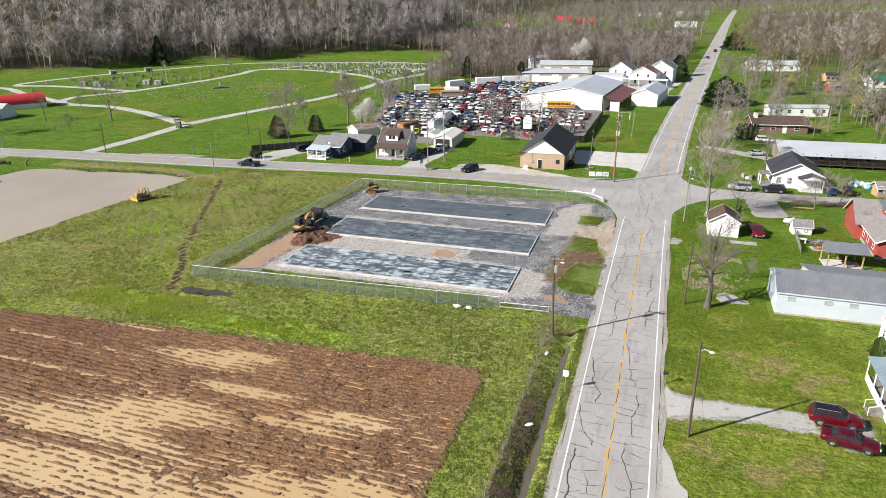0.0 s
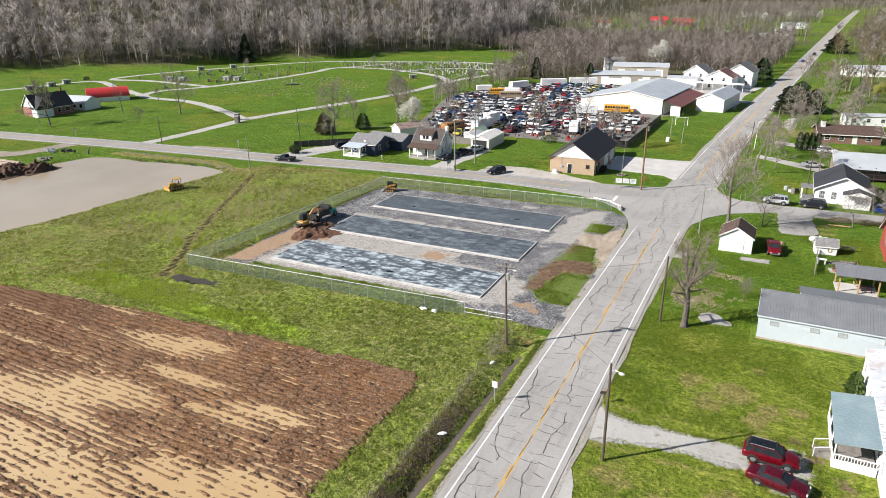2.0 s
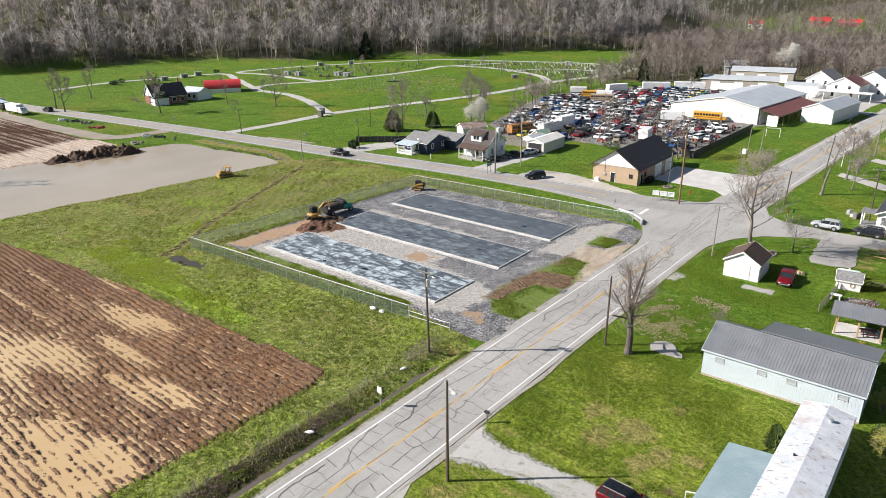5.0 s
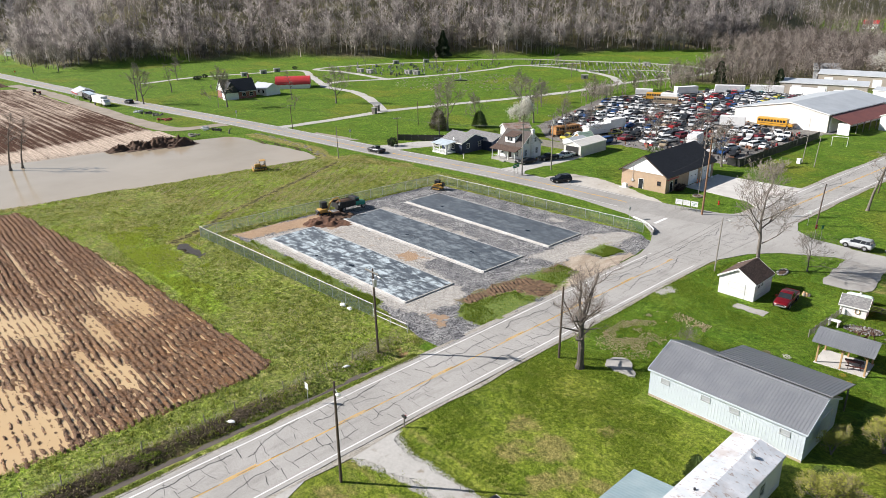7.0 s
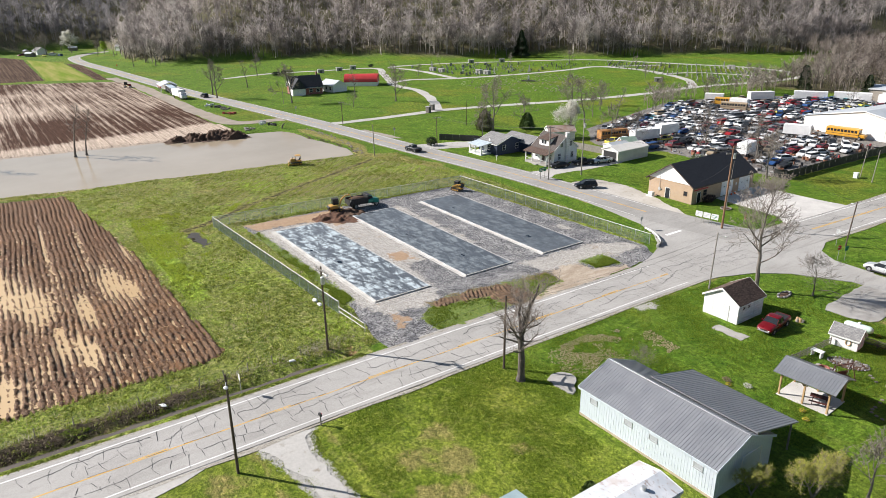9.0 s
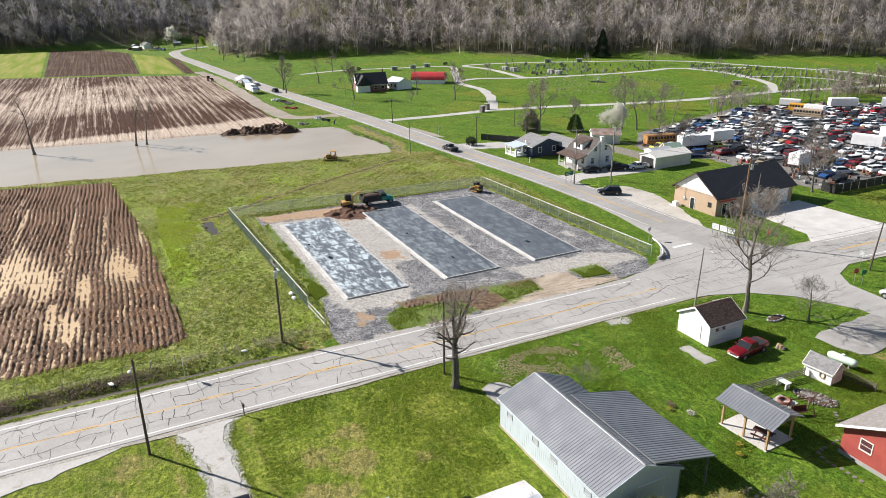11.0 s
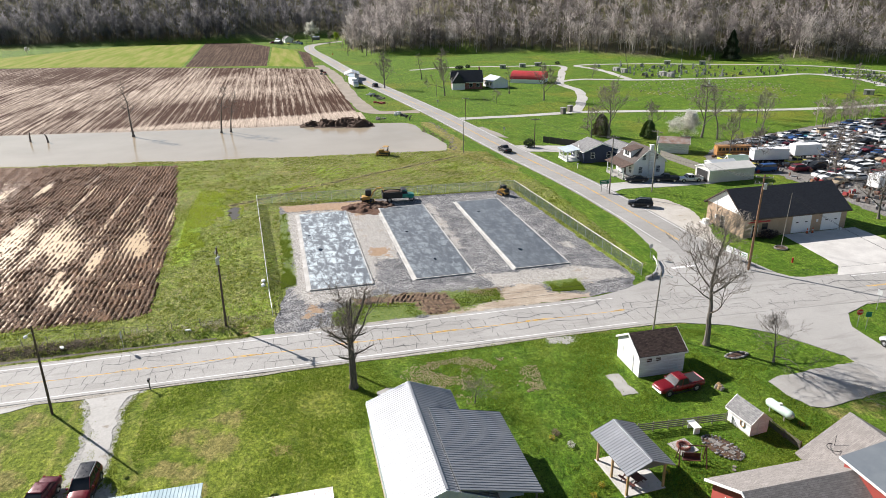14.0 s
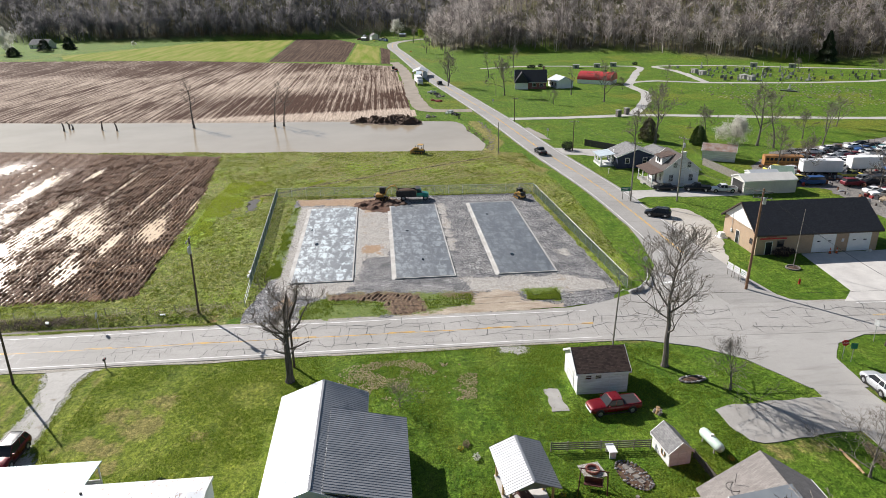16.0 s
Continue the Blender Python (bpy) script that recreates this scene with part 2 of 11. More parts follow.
    lime = n.ramp(n.math("ADD", n.attr("lime"), n.math("MULTIPLY", n.math("SUBTRACT", n.noise(0.7, 6, 0.75), 0.5), 1.5)), 0.40, 0.70)
    col = n.mix(lime, col, n.mix(fine, (0.20, 0.33, 0.025), (0.38, 0.47, 0.07)))
    for centre, pitch in (((18.0, 69.5, 0.0), 0.85),):
        dist = n.t.nodes.new("ShaderNodeVectorMath")
        dist.operation = "DISTANCE"
        dist.inputs[1].default_value = centre
        n.t.links.new(n.co, dist.inputs[0])
        ph = n.math("ADD", n.math("MULTIPLY", dist.outputs["Value"], 6.283 / pitch), n.math("MULTIPLY", n.noise(0.05, 2, 0.5), 7.0))
        ringf = n.mix(n.ramp(n.math("SINE", ph), -0.85, -0.1), (0.60, 0.69, 0.56), (1.08, 1.07, 1.04))
        col = n.mix(n.math("MULTIPLY", mown, n.math("MULTIPLY", n.ramp(dist.outputs["Value"], 4.0, 9.0), n.ramp(n.noise(0.13, 4, 0.65), 0.46, 0.58, 0.0, 0.75))), col, n.mix(1.0, col, ringf, "MULTIPLY"))
    col = n.mix(n.math("MULTIPLY", mown, n.ramp(n.noise(0.55, 5, 0.7), 0.50, 0.68, 0.0, 0.5)), col, (0.34, 0.32, 0.12))
    col = n.mix(n.ramp(n.noise(0.6, 5, 0.7, n.mapped((0.35, 1.0, 1), (0, 0, 0.9))), 0.52, 0.68, 0.0, 0.3), col, (0.23, 0.26, 0.06))
    soft_lawn = n.math("MULTIPLY", lawn, n.ramp(mown, 0.0, 1.0, 0.55, 1.0))
    # hollows between blades, grain and humps darkened in colour, in place of self-shadow
    col = n.mix(1.0, col, n.mix(n.ramp(blades, 0.36, 0.64), n.mix(soft_lawn, (0.22, 0.25, 0.20), (0.46, 0.50, 0.40)), n.mix(soft_lawn, (1.68, 1.68, 1.58), (1.42, 1.40, 1.34))), "MULTIPLY")
    col = n.mix(1.0, col, n.mix(n.ramp(fine, 0.36, 0.64), n.mix(soft_lawn, (0.34, 0.37, 0.31), (0.46, 0.52, 0.40)), n.mix(soft_lawn, (1.55, 1.55, 1.48), (1.42, 1.38, 1.32))), "MULTIPLY")
    hump = n.noise(1.15, 4, 0.65)
    col = n.mix(1.0, col, n.mix(n.ramp(hump, 0.40, 0.60), n.mix(lawn, (0.62, 0.66, 0.58), (0.84, 0.87, 0.81)), n.mix(lawn, (1.24, 1.22, 1.18), (1.12, 1.10, 1.08))), "MULTIPLY")
    col = n.mix(n.ramp(n.math("ADD", n.attr("worn"), ragged), 0.42, 0.6), col, n.mix(n.ramp(fine, 0.36, 0.64), (0.115, 0.075, 0.045), (0.30, 0.215, 0.13)))
    col = n.mix(n.ramp(n.math("ADD", n.attr("clay"), ragged), 0.42, 0.6), col, n.mix(fine, (0.23, 0.125, 0.065), (0.42, 0.26, 0.15)))
    stone = n.mix(n.ramp(fine, 0.30, 0.56), (0.33, 0.31, 0.28), (0.50, 0.485, 0.45))
    col = n.mix(n.ramp(n.math("ADD", n.attr("grit"), ragged), 0.44, 0.58), col, stone)
    h = n.math("ADD", n.math("ADD", n.math("MULTIPLY", fine, 1.0), n.math("MULTIPLY", blades, 0.5)), n.math("MULTIPLY", hump, 2.2))
    return n.done(col, 0.9, 0, h, 1.0, 0.2, 0.15)


def asphalt_material(name="old_asphalt", tone=1.0):
    n = Nodes(name, True)
    big, mid, fine = n.noise(0.09, 5, 0.6), n.noise(0.9, 5, 0.65, n.mapped((1, 0.15, 1))), n.noise(14, 3, 0.7)
    col = n.mix(n.ramp(big, 0.35, 0.65), (0.365, 0.352, 0.33), (0.435, 0.42, 0.398))
    col = n.mix(n.ramp(mid, 0.52, 0.72), col, (0.31, 0.297, 0.278))
    col = n.mix(1.0, col, n.mix(n.ramp(fine, 0.35, 0.65), (0.72, 0.72, 0.72), (1.12, 1.12, 1.12)), "MULTIPLY")
    col = n.mix(n.ramp(n.noise(1.5, 5, 0.7), 0.56, 0.7, 0.0, 0.4), col, (0.26, 0.25, 0.235))
    col = n.mix(1.0, col, (tone, tone, tone * 0.99), "MULTIPLY")
    return n.done(col, 0.85, 0, fine, 0.3, 0.02)


def gravel_material(name, a, b, c, size=9.0, grain=1.0):
    n = Nodes(name, True)
    cell = n.cells(size) if grain > 0.6 else n.noise(3.0, 6, 0.8)
    patch, mid = n.noise(0.12, 5, 0.65), n.noise(0.8, 5, 0.6)
    col = n.mix(n.ramp(patch, 0.4, 0.6), a, b)
    col = n.mix(n.ramp(mid, 0.58, 0.72), col, c)
    g = n.t.nodes.new("ShaderNodeRGBToBW")
    n.t.links.new(cell, g.inputs[0])
    col = n.mix(1.0, col, n.mix(g.outputs[0], (1 - 0.55 * grain,) * 3, (1 + 0.5 * grain,) * 3), "MULTIPLY")
    return n.done(col, 0.88, 0, n.cells(size, out="Distance") if grain > 0.6 else n.noise(8.0, 4, 0.7), 0.9 * grain, 0.06)


def soil_material():
    n = Nodes("ploughed_soil", True)
    big, mid, fine = n.noise(0.06, 5, 0.6), n.noise(1.3, 6, 0.75, n.mapped((0.5, 1, 1))), n.noise(6, 5, 0.8)
    crest, wet = n.attr("crest"), n.attr("wet")
    col = n.mix(n.ramp(big, 0.4, 0.6), (0.215, 0.122, 0.059), (0.14, 0.074, 0.037))
    col = n.mix(n.ramp(mid, 0.54, 0.66, 0.0, 0.6), col, (0.47, 0.335, 0.215))
    col = n.mix(n.math("MULTIPLY", n.attr("damp"), n.ramp(n.noise(0.5, 5, 0.7, n.mapped((0.2, 1, 1))), 0.35, 0.6, 0.55, 1.0)), col, (0.15, 0.080, 0.042))
    col = n.mix(n.ramp(wet, 0.3, 0.9, 0.0, 0.7), col, (0.30, 0.19, 0.105))
    col = n.mix(n.ramp(crest, 0.4, 0.9, 0.0, 0.7), col, (0.155, 0.082, 0.041))
    # pits of the fine grain darkened in colour, standing in for shadows between clods
    col = n.mix(1.0, col, n.mix(n.ramp(fine, 0.36, 0.62), (0.20, 0.175, 0.155), (1.72, 1.60, 1.46)), "MULTIPLY")
    return n.done(col, n.ramp(wet, 0.05, 0.7, 0.78, 0.38), 0, n.math("ADD", mid, n.math("MULTIPLY", fine, 0.6)), 0.9, 0.18, 0.2)


def lot_material():
    """Crushed stone of the lot; attributes say where it is pale, clay, packed dirt or grass."""
    n = Nodes("crushed_stone", True)
    g = n.t.nodes.new("ShaderNodeRGBToBW")
    n.t.links.new(n.cells(8.0), g.inputs[0])
    mid, fine, grit = n.noise(0.35, 6, 0.7), n.noise(2.0, 5, 0.75), n.noise(9, 4, 0.8)
    wob = n.math("MULTIPLY", n.math("SUBTRACT", n.math("ADD", mid, fine), 1.0), 1.5)

    def where(name, lo=0.42, hi=0.58):
        return n.ramp(n.math("ADD", n.attr(name), wob), lo, hi)

    col = n.mix(n.ramp(mid, 0.4, 0.62), (0.12, 0.12, 0.128), (0.25, 0.245, 0.24))
    col = n.mix(n.ramp(fine, 0.58, 0.7, 0.0, 0.6), col, (0.33, 0.32, 0.30))
    pale = n.mix(n.ramp(fine, 0.4, 0.65), (0.50, 0.475, 0.44), (0.38, 0.35, 0.31))
    pale = n.mix(n.ramp(mid, 0.58, 0.68, 0.0, 0.7), pale, (0.36, 0.26, 0.16))
    col = n.mix(1.0, col, n.mix(n.ramp(g.outputs[0], 0.28, 0.72), (0.22, 0.22, 0.23), (2.0, 2.0, 1.96)), "MULTIPLY")
    pale = n.mix(1.0, pale, n.mix(n.ramp(g.outputs[0], 0.25, 0.75), (0.6, 0.6, 0.6), (1.25, 1.25, 1.24)), "MULTIPLY")
    col = n.mix(where("pale"), col, pale)
    col = n.mix(where("dirt"), col, n.mix(n.ramp(n.noise(0.7, 6, 0.75, n.mapped((1.0, 0.3, 1))), 0.38, 0.62), (0.52, 0.44, 0.345), (0.34, 0.265, 0.19)))
    col = n.mix(where("clay"), col, n.mix(n.ramp(fine, 0.35, 0.65), (0.46, 0.33, 0.21), (0.33, 0.205, 0.12)))
    col = n.mix(where("green"), col, n.mix(n.ramp(fine, 0.4, 0.62), (0.10, 0.165, 0.018), (0.19, 0.235, 0.045)))
    col = n.mix(where("mud"), col, n.mix(n.ramp(n.noise(1.1, 5, 0.7, n.mapped((1.6, 0.35, 1), (0, 0, 0.35))), 0.40, 0.60), n.mix(fine, (0.075, 0.044, 0.026), (0.235, 0.15, 0.085)), n.mix(n.ramp(fine, 0.42, 0.58), (0.13, 0.09, 0.045), (0.21, 0.19, 0.07))))
    col = n.mix(1.0, col, n.mix(n.ramp(grit, 0.35, 0.65), (0.72, 0.72, 0.72), (1.2, 1.2, 1.2)), "MULTIPLY")
    return n.done(col, 0.9, 0, n.math("ADD", n.cells(8.0, out="Distance"), fine), 0.9, 0.08)


def water_material(name, deep, shallow, rough=0.06, spec=0.75):
    n = Nodes(name, True)
    big, rip = n.noise(0.05, 4, 0.55), n.noise(1.6, 4, 0.6, n.mapped((1.0, 0.45, 1)))
    col = n.mix(n.ramp(big, 0.35, 0.65), deep, shallow)
    return n.done(col, rough, 0, rip, 0.06, 0.04, spec)


def far_field_material(name, dark, pale, share=None):
    """Furrows along x: dark turned rows on pale dried mud; share says how much of it is dark."""
    n = Nodes(name, True)
    rows = n.noise(0.9, 3, 0.7, n.mapped((0.015, 1.0, 1.0)))
    streak = n.noise(1.9, 3, 0.7, n.mapped((0.05, 1.0, 1.0)))
    blot = n.noise(0.07, 6, 0.7, n.mapped((0.45, 1.0, 1.0)))
    s = n.math("ADD", n.math("MULTIPLY", rows, 0.9), n.math("ADD", n.math("MULTIPLY", streak, 0.45), n.math("MULTIPLY", blot, 0.6)))
    sep = n.t.nodes.new("ShaderNodeSeparateXYZ")
    n.t.links.new(n.co, sep.inputs[0])
    ph = n.math("ADD", n.math("MULTIPLY", sep.outputs[1], 2.6), n.math("MULTIPLY", blot, 4.0))
    s = n.math("ADD", s, n.math("MULTIPLY", n.math("SINE", ph), 0.05))
    cut = n.ramp(n.attr("turned") if share is None else share, 0.0, 1.0, 1.20, 0.76)
    k = n.ramp(n.math("SUBTRACT", s, cut), -0.17, 0.17)
    col = n.mix(k, pale, dark)
    col = n.mix(1.0, col, n.mix(n.ramp(streak, 0.35, 0.65), (1.2, 1.19, 1.18), (0.75, 0.74, 0.73)), "MULTIPLY")
    col = n.mix(1.0, col, n.mix(n.ramp(n.noise(1.2, 5, 0.75), 0.35, 0.65), (0.72, 0.72, 0.72), (1.22, 1.22, 1.22)), "MULTIPLY")
    return n.done(col, 0.9, 0, n.math("ADD", streak, rows), 0.9, 0.2, 0.05)


def pad_material(name, bright, base=1.0):
    n = Nodes(name)
    cl, st, fine = n.noise(0.75, 8, 0.72, n.mapped((0.55, 1.3, 1)), 0.5), n.noise(0.9, 5, 0.65), n.noise(6, 4, 0.6)
    col = n.mix(n.ramp(st, 0.35, 0.7), tuple(v * base for v in (0.040, 0.050, 0.058)), tuple(v * base for v in (0.075, 0.088, 0.098)))
    sep = n.t.nodes.new("ShaderNodeSeparateXYZ")
    n.t.links.new(n.co, sep.inputs[0])
    joint = n.math("MULTIPLY", n.ramp(n.math("ABSOLUTE", n.math("SINE", n.math("MULTIPLY", sep.outputs[0], math.pi / 3.05))), 0.0, 0.55), n.ramp(n.math("ABSOLUTE", n.math("SINE", n.math("MULTIPLY", n.math("ADD", sep.outputs[1], 1.5), math.pi / 3.1))), 0.0, 0.5))
    veil = n.math("MULTIPLY", n.ramp(cl, 0.46, 0.58, 0.02 * bright, bright), n.ramp(n.math("ADD", joint, n.math("MULTIPLY", n.math("SUBTRACT", st, 0.5), 1.2)), 0.0, 0.8, 0.25, 1.0))
    col = n.mix(veil, col, (0.55, 0.63, 0.65))
    col = n.mix(n.ramp(n.noise(2.2, 6, 0.75), 0.60, 0.68, 0.0, 0.55), col, (0.42, 0.44, 0.45))
    col = n.mix(n.ramp(fine, 0.60, 0.74, 0.0, 0.3), col, (0.34, 0.35, 0.36))
    m = n.done(col, n.ramp(cl, 0.35, 0.7, 0.5, 0.6), 0, fine, 0.08, 0.01, 1.0)
    n.b.inputs["Coat Weight"].default_value, n.b.inputs["Coat Roughness"].default_value = 1.0, 0.5
    n.b.inputs["Coat IOR"].default_value = 1.75
    return m


def roof_metal_material(name, a, b, pitch=0.3, axis="X"):
    n = Nodes(name)
    ribs = n.wave(1.0 / pitch * 0.5, axis, None, 0, "SIN")
    st = n.noise(0.5, 5, 0.65)
    col = n.mix(n.ramp(st, 0.4, 0.65), a, b)
    return n.done(col, n.ramp(st, 0.3, 0.7, 0.34, 0.5), 0.35, None)


def shingle_material(name, a, b, sx=0.33, sy=0.14):
    n = Nodes(name)
    t = n.t.nodes.new("ShaderNodeTexBrick")
    t.inputs["Scale"].default_value = 1.0
    t.inputs["Brick Width"].default_value, t.inputs["Row Height"].default_value, t.inputs["Mortar Size"].default_value = sx, sy, 0.006
    t.inputs["Color1"].default_value, t.inputs["Color2"].default_value, t.inputs["Mortar"].default_value = (*a, 1), (*b, 1), (*[v * 0.5 for v in a], 1)
    n.t.links.new(n.co, t.inputs["Vector"])
    st = n.noise(0.8, 5, 0.65)
    col = n.mix(1.0, t.outputs["Color"], n.mix(st, (0.75, 0.75, 0.75), (1.2, 1.2, 1.2)), "MULTIPLY")
    return n.done(col, 0.9, 0, n.noise(30, 3), 0.3, 0.01)


def brick_material(name, a, b, mortar):
    n = Nodes(name)
    t = n.t.nodes.new("ShaderNodeTexBrick")
    for k, v in (("Scale", 1.0), ("Brick Width", 0.21), ("Row Height", 0.075), ("Mortar Size", 0.006)):
        t.inputs[k].default_value = v
    t.inputs["Color1"].default_value, t.inputs["Color2"].default_value, t.inputs["Mortar"].default_value = (*a, 1), (*b, 1), (*mortar, 1)
    s = n.t.nodes.new("ShaderNodeSeparateXYZ")
    c = n.t.nodes.new("ShaderNodeCombineXYZ")
    n.t.links.new(n.co, s.inputs[0])
    n.t.links.new(n.math("ADD", s.outputs[0], s.outputs[1]), c.inputs[0])
    n.t.links.new(s.outputs[2], c.inputs[1])
    n.t.links.new(c.outputs[0], t.inputs["Vector"])
    st = n.noise(0.7, 5, 0.65)
    col = n.mix(1.0, t.outputs["Color"], n.mix(st, (0.8, 0.8, 0.8), (1.15, 1.15, 1.15)), "MULTIPLY")
    return n.done(col, 0.85, 0, t.outputs["Fac"], 0.3, 0.01)


def paint_material(name, color=None, stops=None, rough=0.25):
    """Car paint; with stops, each object takes one of several colours."""
    n = Nodes(name)
    st = n.noise(3, 4, 0.6)
    col = n.colors(n.rand(), stops) if stops else color
    col = n.mix(n.ramp(st, 0.5, 0.75, 0.0, 0.12 if stops else 0.03), col, (0.3, 0.27, 0.22))
    m = n.done(col, n.ramp(st, 0.3, 0.7, rough, rough + 0.12), 0.15, None)
    n.b.inputs["Coat Weight"].default_value, n.b.inputs["Coat Roughness"].default_value = (0.0 if stops or rough > 0.3 else 0.3), 0.08
    n.b.inputs["Specular IOR Level"].default_value = 0.3
    return m


def bark_material(name, a, b):
    n = Nodes(name)
    f = n.noise(5, 5, 0.65, n.mapped((1, 1, 0.25)))
    return n.done(n.mix(n.ramp(f, 0.35, 0.65), a, b), 0.95, 0, f, 0.7, 0.03)


def leaf_material(name, a, b, trans=0.0, tree=None):
    """Leaves or twigs, each piece of its own shade; trans lets light through thin blades; tree: a second tint that whole trees take on."""
    n = Nodes(name, tree is not None)
    col = n.mix(n.rand(True), a, b)
    if tree:
        k = n.ramp(n.noise(0.16, 1, 0.5, n.mapped((1, 1, 0.25))), 0.42, 0.6)
        col = n.mix(1.0, col, n.mix(k, tree, (1.25, 1.22, 1.2)), "MULTIPLY")
    m = n.done(col, 0.7, 0, None, spec=0.2)
    if trans:
        t = n.t.nodes.new("ShaderNodeBsdfTranslucent")
        mx = n.t.nodes.new("ShaderNodeMixShader")
        mx.inputs[0].default_value = trans
        n.t.links.new(col, t.inputs[0])
        n.t.links.new(n.b.outputs[0], mx.inputs[1])
        n.t.links.new(t.outputs[0], mx.inputs[2])
        n.t.links.new(mx.outputs[0], n.t.nodes["Material Output"].inputs[0])
    return m


GRASS, ASPHALT, SOIL = grass_material(), asphalt_material(), soil_material()
COUNTY_ASPHALT = asphalt_material("grey_country_asphalt", 0.86)
FAR_SOIL = far_field_material("far_ploughed_soil", (0.072, 0.038, 0.025), (0.50, 0.41, 0.33))
STRIP_SOIL = far_field_material("dark_ploughed_strip", (0.065, 0.04, 0.028), (0.17, 0.12, 0.085), 0.72)
LIMESTONE = gravel_material("pale_limestone_gravel", (0.42, 0.40, 0.37), (0.50, 0.48, 0.45), (0.34, 0.28, 0.21), 14.0)
DRIVE = gravel_material("drive_gravel", (0.415, 0.40, 0.37), (0.48, 0.465, 0.435), (0.29, 0.255, 0.205), 13.0, 0.59)
TAN_GRIT = gravel_material("tan_grit", (0.42, 0.385, 0.33), (0.50, 0.47, 0.42), (0.33, 0.28, 0.21), 13.0, 0.59)
CLAY = plain("orange_clay", (0.40, 0.24, 0.13), (0.28, 0.15, 0.08), 0.4, 0.9, bump=0.6, fine=5, world_space=True)
TOPSOIL = plain("dark_topsoil", (0.11, 0.062, 0.036), (0.065, 0.036, 0.022), 1.2, 0.95, bump=0.8, fine=7, world_space=True)
RED_SOIL = plain("red_brown_subsoil", (0.155, 0.075, 0.04), (0.085, 0.042, 0.026), 1.1, 0.95, bump=0.9, fine=6, world_space=True)
MUD_WATER = water_material("muddy_water", (0.40, 0.33, 0.235), (0.46, 0.385, 0.285), 0.14)
PUDDLE = water_material("puddle_water", (0.49, 0.325, 0.15), (0.57, 0.41, 0.215), 0.45, 1.0)
CONCRETE = plain("pale_concrete", (0.62, 0.60, 0.56), (0.50, 0.48, 0.45), 0.35, 0.8, bump=0.1, fine=9)
EDGE_CONCRETE = plain("fresh_concrete_edge", (0.56, 0.55, 0.52), (0.42, 0.40, 0.37), 0.5, 0.85, fine=9)
OLD_CONCRETE = plain("weathered_concrete", (0.40, 0.385, 0.36), (0.30, 0.285, 0.26), 0.4, 0.88, fine=9)
WHITE_LINE = plain("white_road_paint", (0.85, 0.85, 0.83), (0.72, 0.715, 0.70), 0.9, 0.7, fine=12, world_space=True)
YELLOW_LINE = plain("yellow_road_paint", (0.78, 0.43, 0.02), (0.62, 0.37, 0.06), 0.9, 0.7, fine=12, world_space=True)
TAR = plain("crack_sealant", (0.045, 0.043, 0.042), (0.08, 0.077, 0.073), 2, 0.42, world_space=True)
GALV = plain("galvanised_steel", (0.55, 0.57, 0.57), (0.45, 0.47, 0.47), 3, 0.45, 0.6)
MESH_WIRE = plain("green_grey_wire", (0.15, 0.215, 0.17), (0.21, 0.27, 0.225), 2, 0.6, 0.0)
WOOD_POLE = bark_material("creosoted_pole", (0.075, 0.055, 0.042), (0.12, 0.09, 0.07))
BROWN_POLE = bark_material("brown_pole", (0.26, 0.15, 0.085), (0.19, 0.105, 0.06))
GREY_POLE = bark_material("weathered_pole", (0.30, 0.275, 0.24), (0.22, 0.20, 0.175))
TIMBER = plain("honey_timber", (0.50, 0.33, 0.17), (0.40, 0.25, 0.12), 3, 0.7, stretch=(1, 1, 0.2))
GREY_WOOD = plain("grey_weathered_wood", (0.27, 0.25, 0.22), (0.18, 0.165, 0.145), 2, 0.9, bump=0.5)
DARK_WOOD = plain("dark_red_wood", (0.10, 0.03, 0.022), (0.07, 0.022, 0.018), 3, 0.6)
BARK = bark_material("grey_bark", (0.13, 0.112, 0.096), (0.21, 0.185, 0.16))
TWIG = bark_material("grey_twigs", (0.22, 0.185, 0.155), (0.30, 0.26, 0.225))
WOODS_BARK = leaf_material("woodland_bark", (0.25, 0.23, 0.217), (0.68, 0.64, 0.612), 0.5, (0.42, 0.40, 0.40))
CREEK_BARK = leaf_material("creek_bark", (0.20, 0.175, 0.155), (0.52, 0.465, 0.42), 0.45, (0.5, 0.47, 0.45))
# woodland_bark again, darker and bluer: the hillside's shade put into its colour
SHADED_BARK = leaf_material("shaded_woodland_bark", (0.18, 0.175, 0.18), (0.46, 0.445, 0.45), 0.5, (0.42, 0.43, 0.46))
PALE_BARK = leaf_material("pale_sycamore_bark", (0.42, 0.40, 0.37), (0.62, 0.60, 0.56), 0.3)
BUDS = leaf_material("budding_twigs", (0.16, 0.13, 0.085), (0.34, 0.295, 0.19), 0.3, (0.62, 0.55, 0.5))
BLOSSOM = leaf_material("white_blossom", (0.66, 0.65, 0.58), (0.86, 0.85, 0.79), 0.45)
NEEDLE = leaf_material("dark_needles", (0.016, 0.032, 0.014), (0.04, 0.06, 0.024))
SHRUB = leaf_material("shrub_leaves", (0.05, 0.085, 0.02), (0.10, 0.14, 0.035))
SPRING = leaf_material("spring_leaves", (0.34, 0.36, 0.06), (0.52, 0.52, 0.11))
SIDING = plain("white_siding", (0.86, 0.86, 0.85), (0.80, 0.80, 0.79), 0.8, 0.6, bump=0.05)
OLD_WHITE = plain("peeling_white_paint", (0.84, 0.84, 0.84), (0.64, 0.62, 0.60), 1.6, 0.8, stretch=(0.3, 0.3, 2.2))
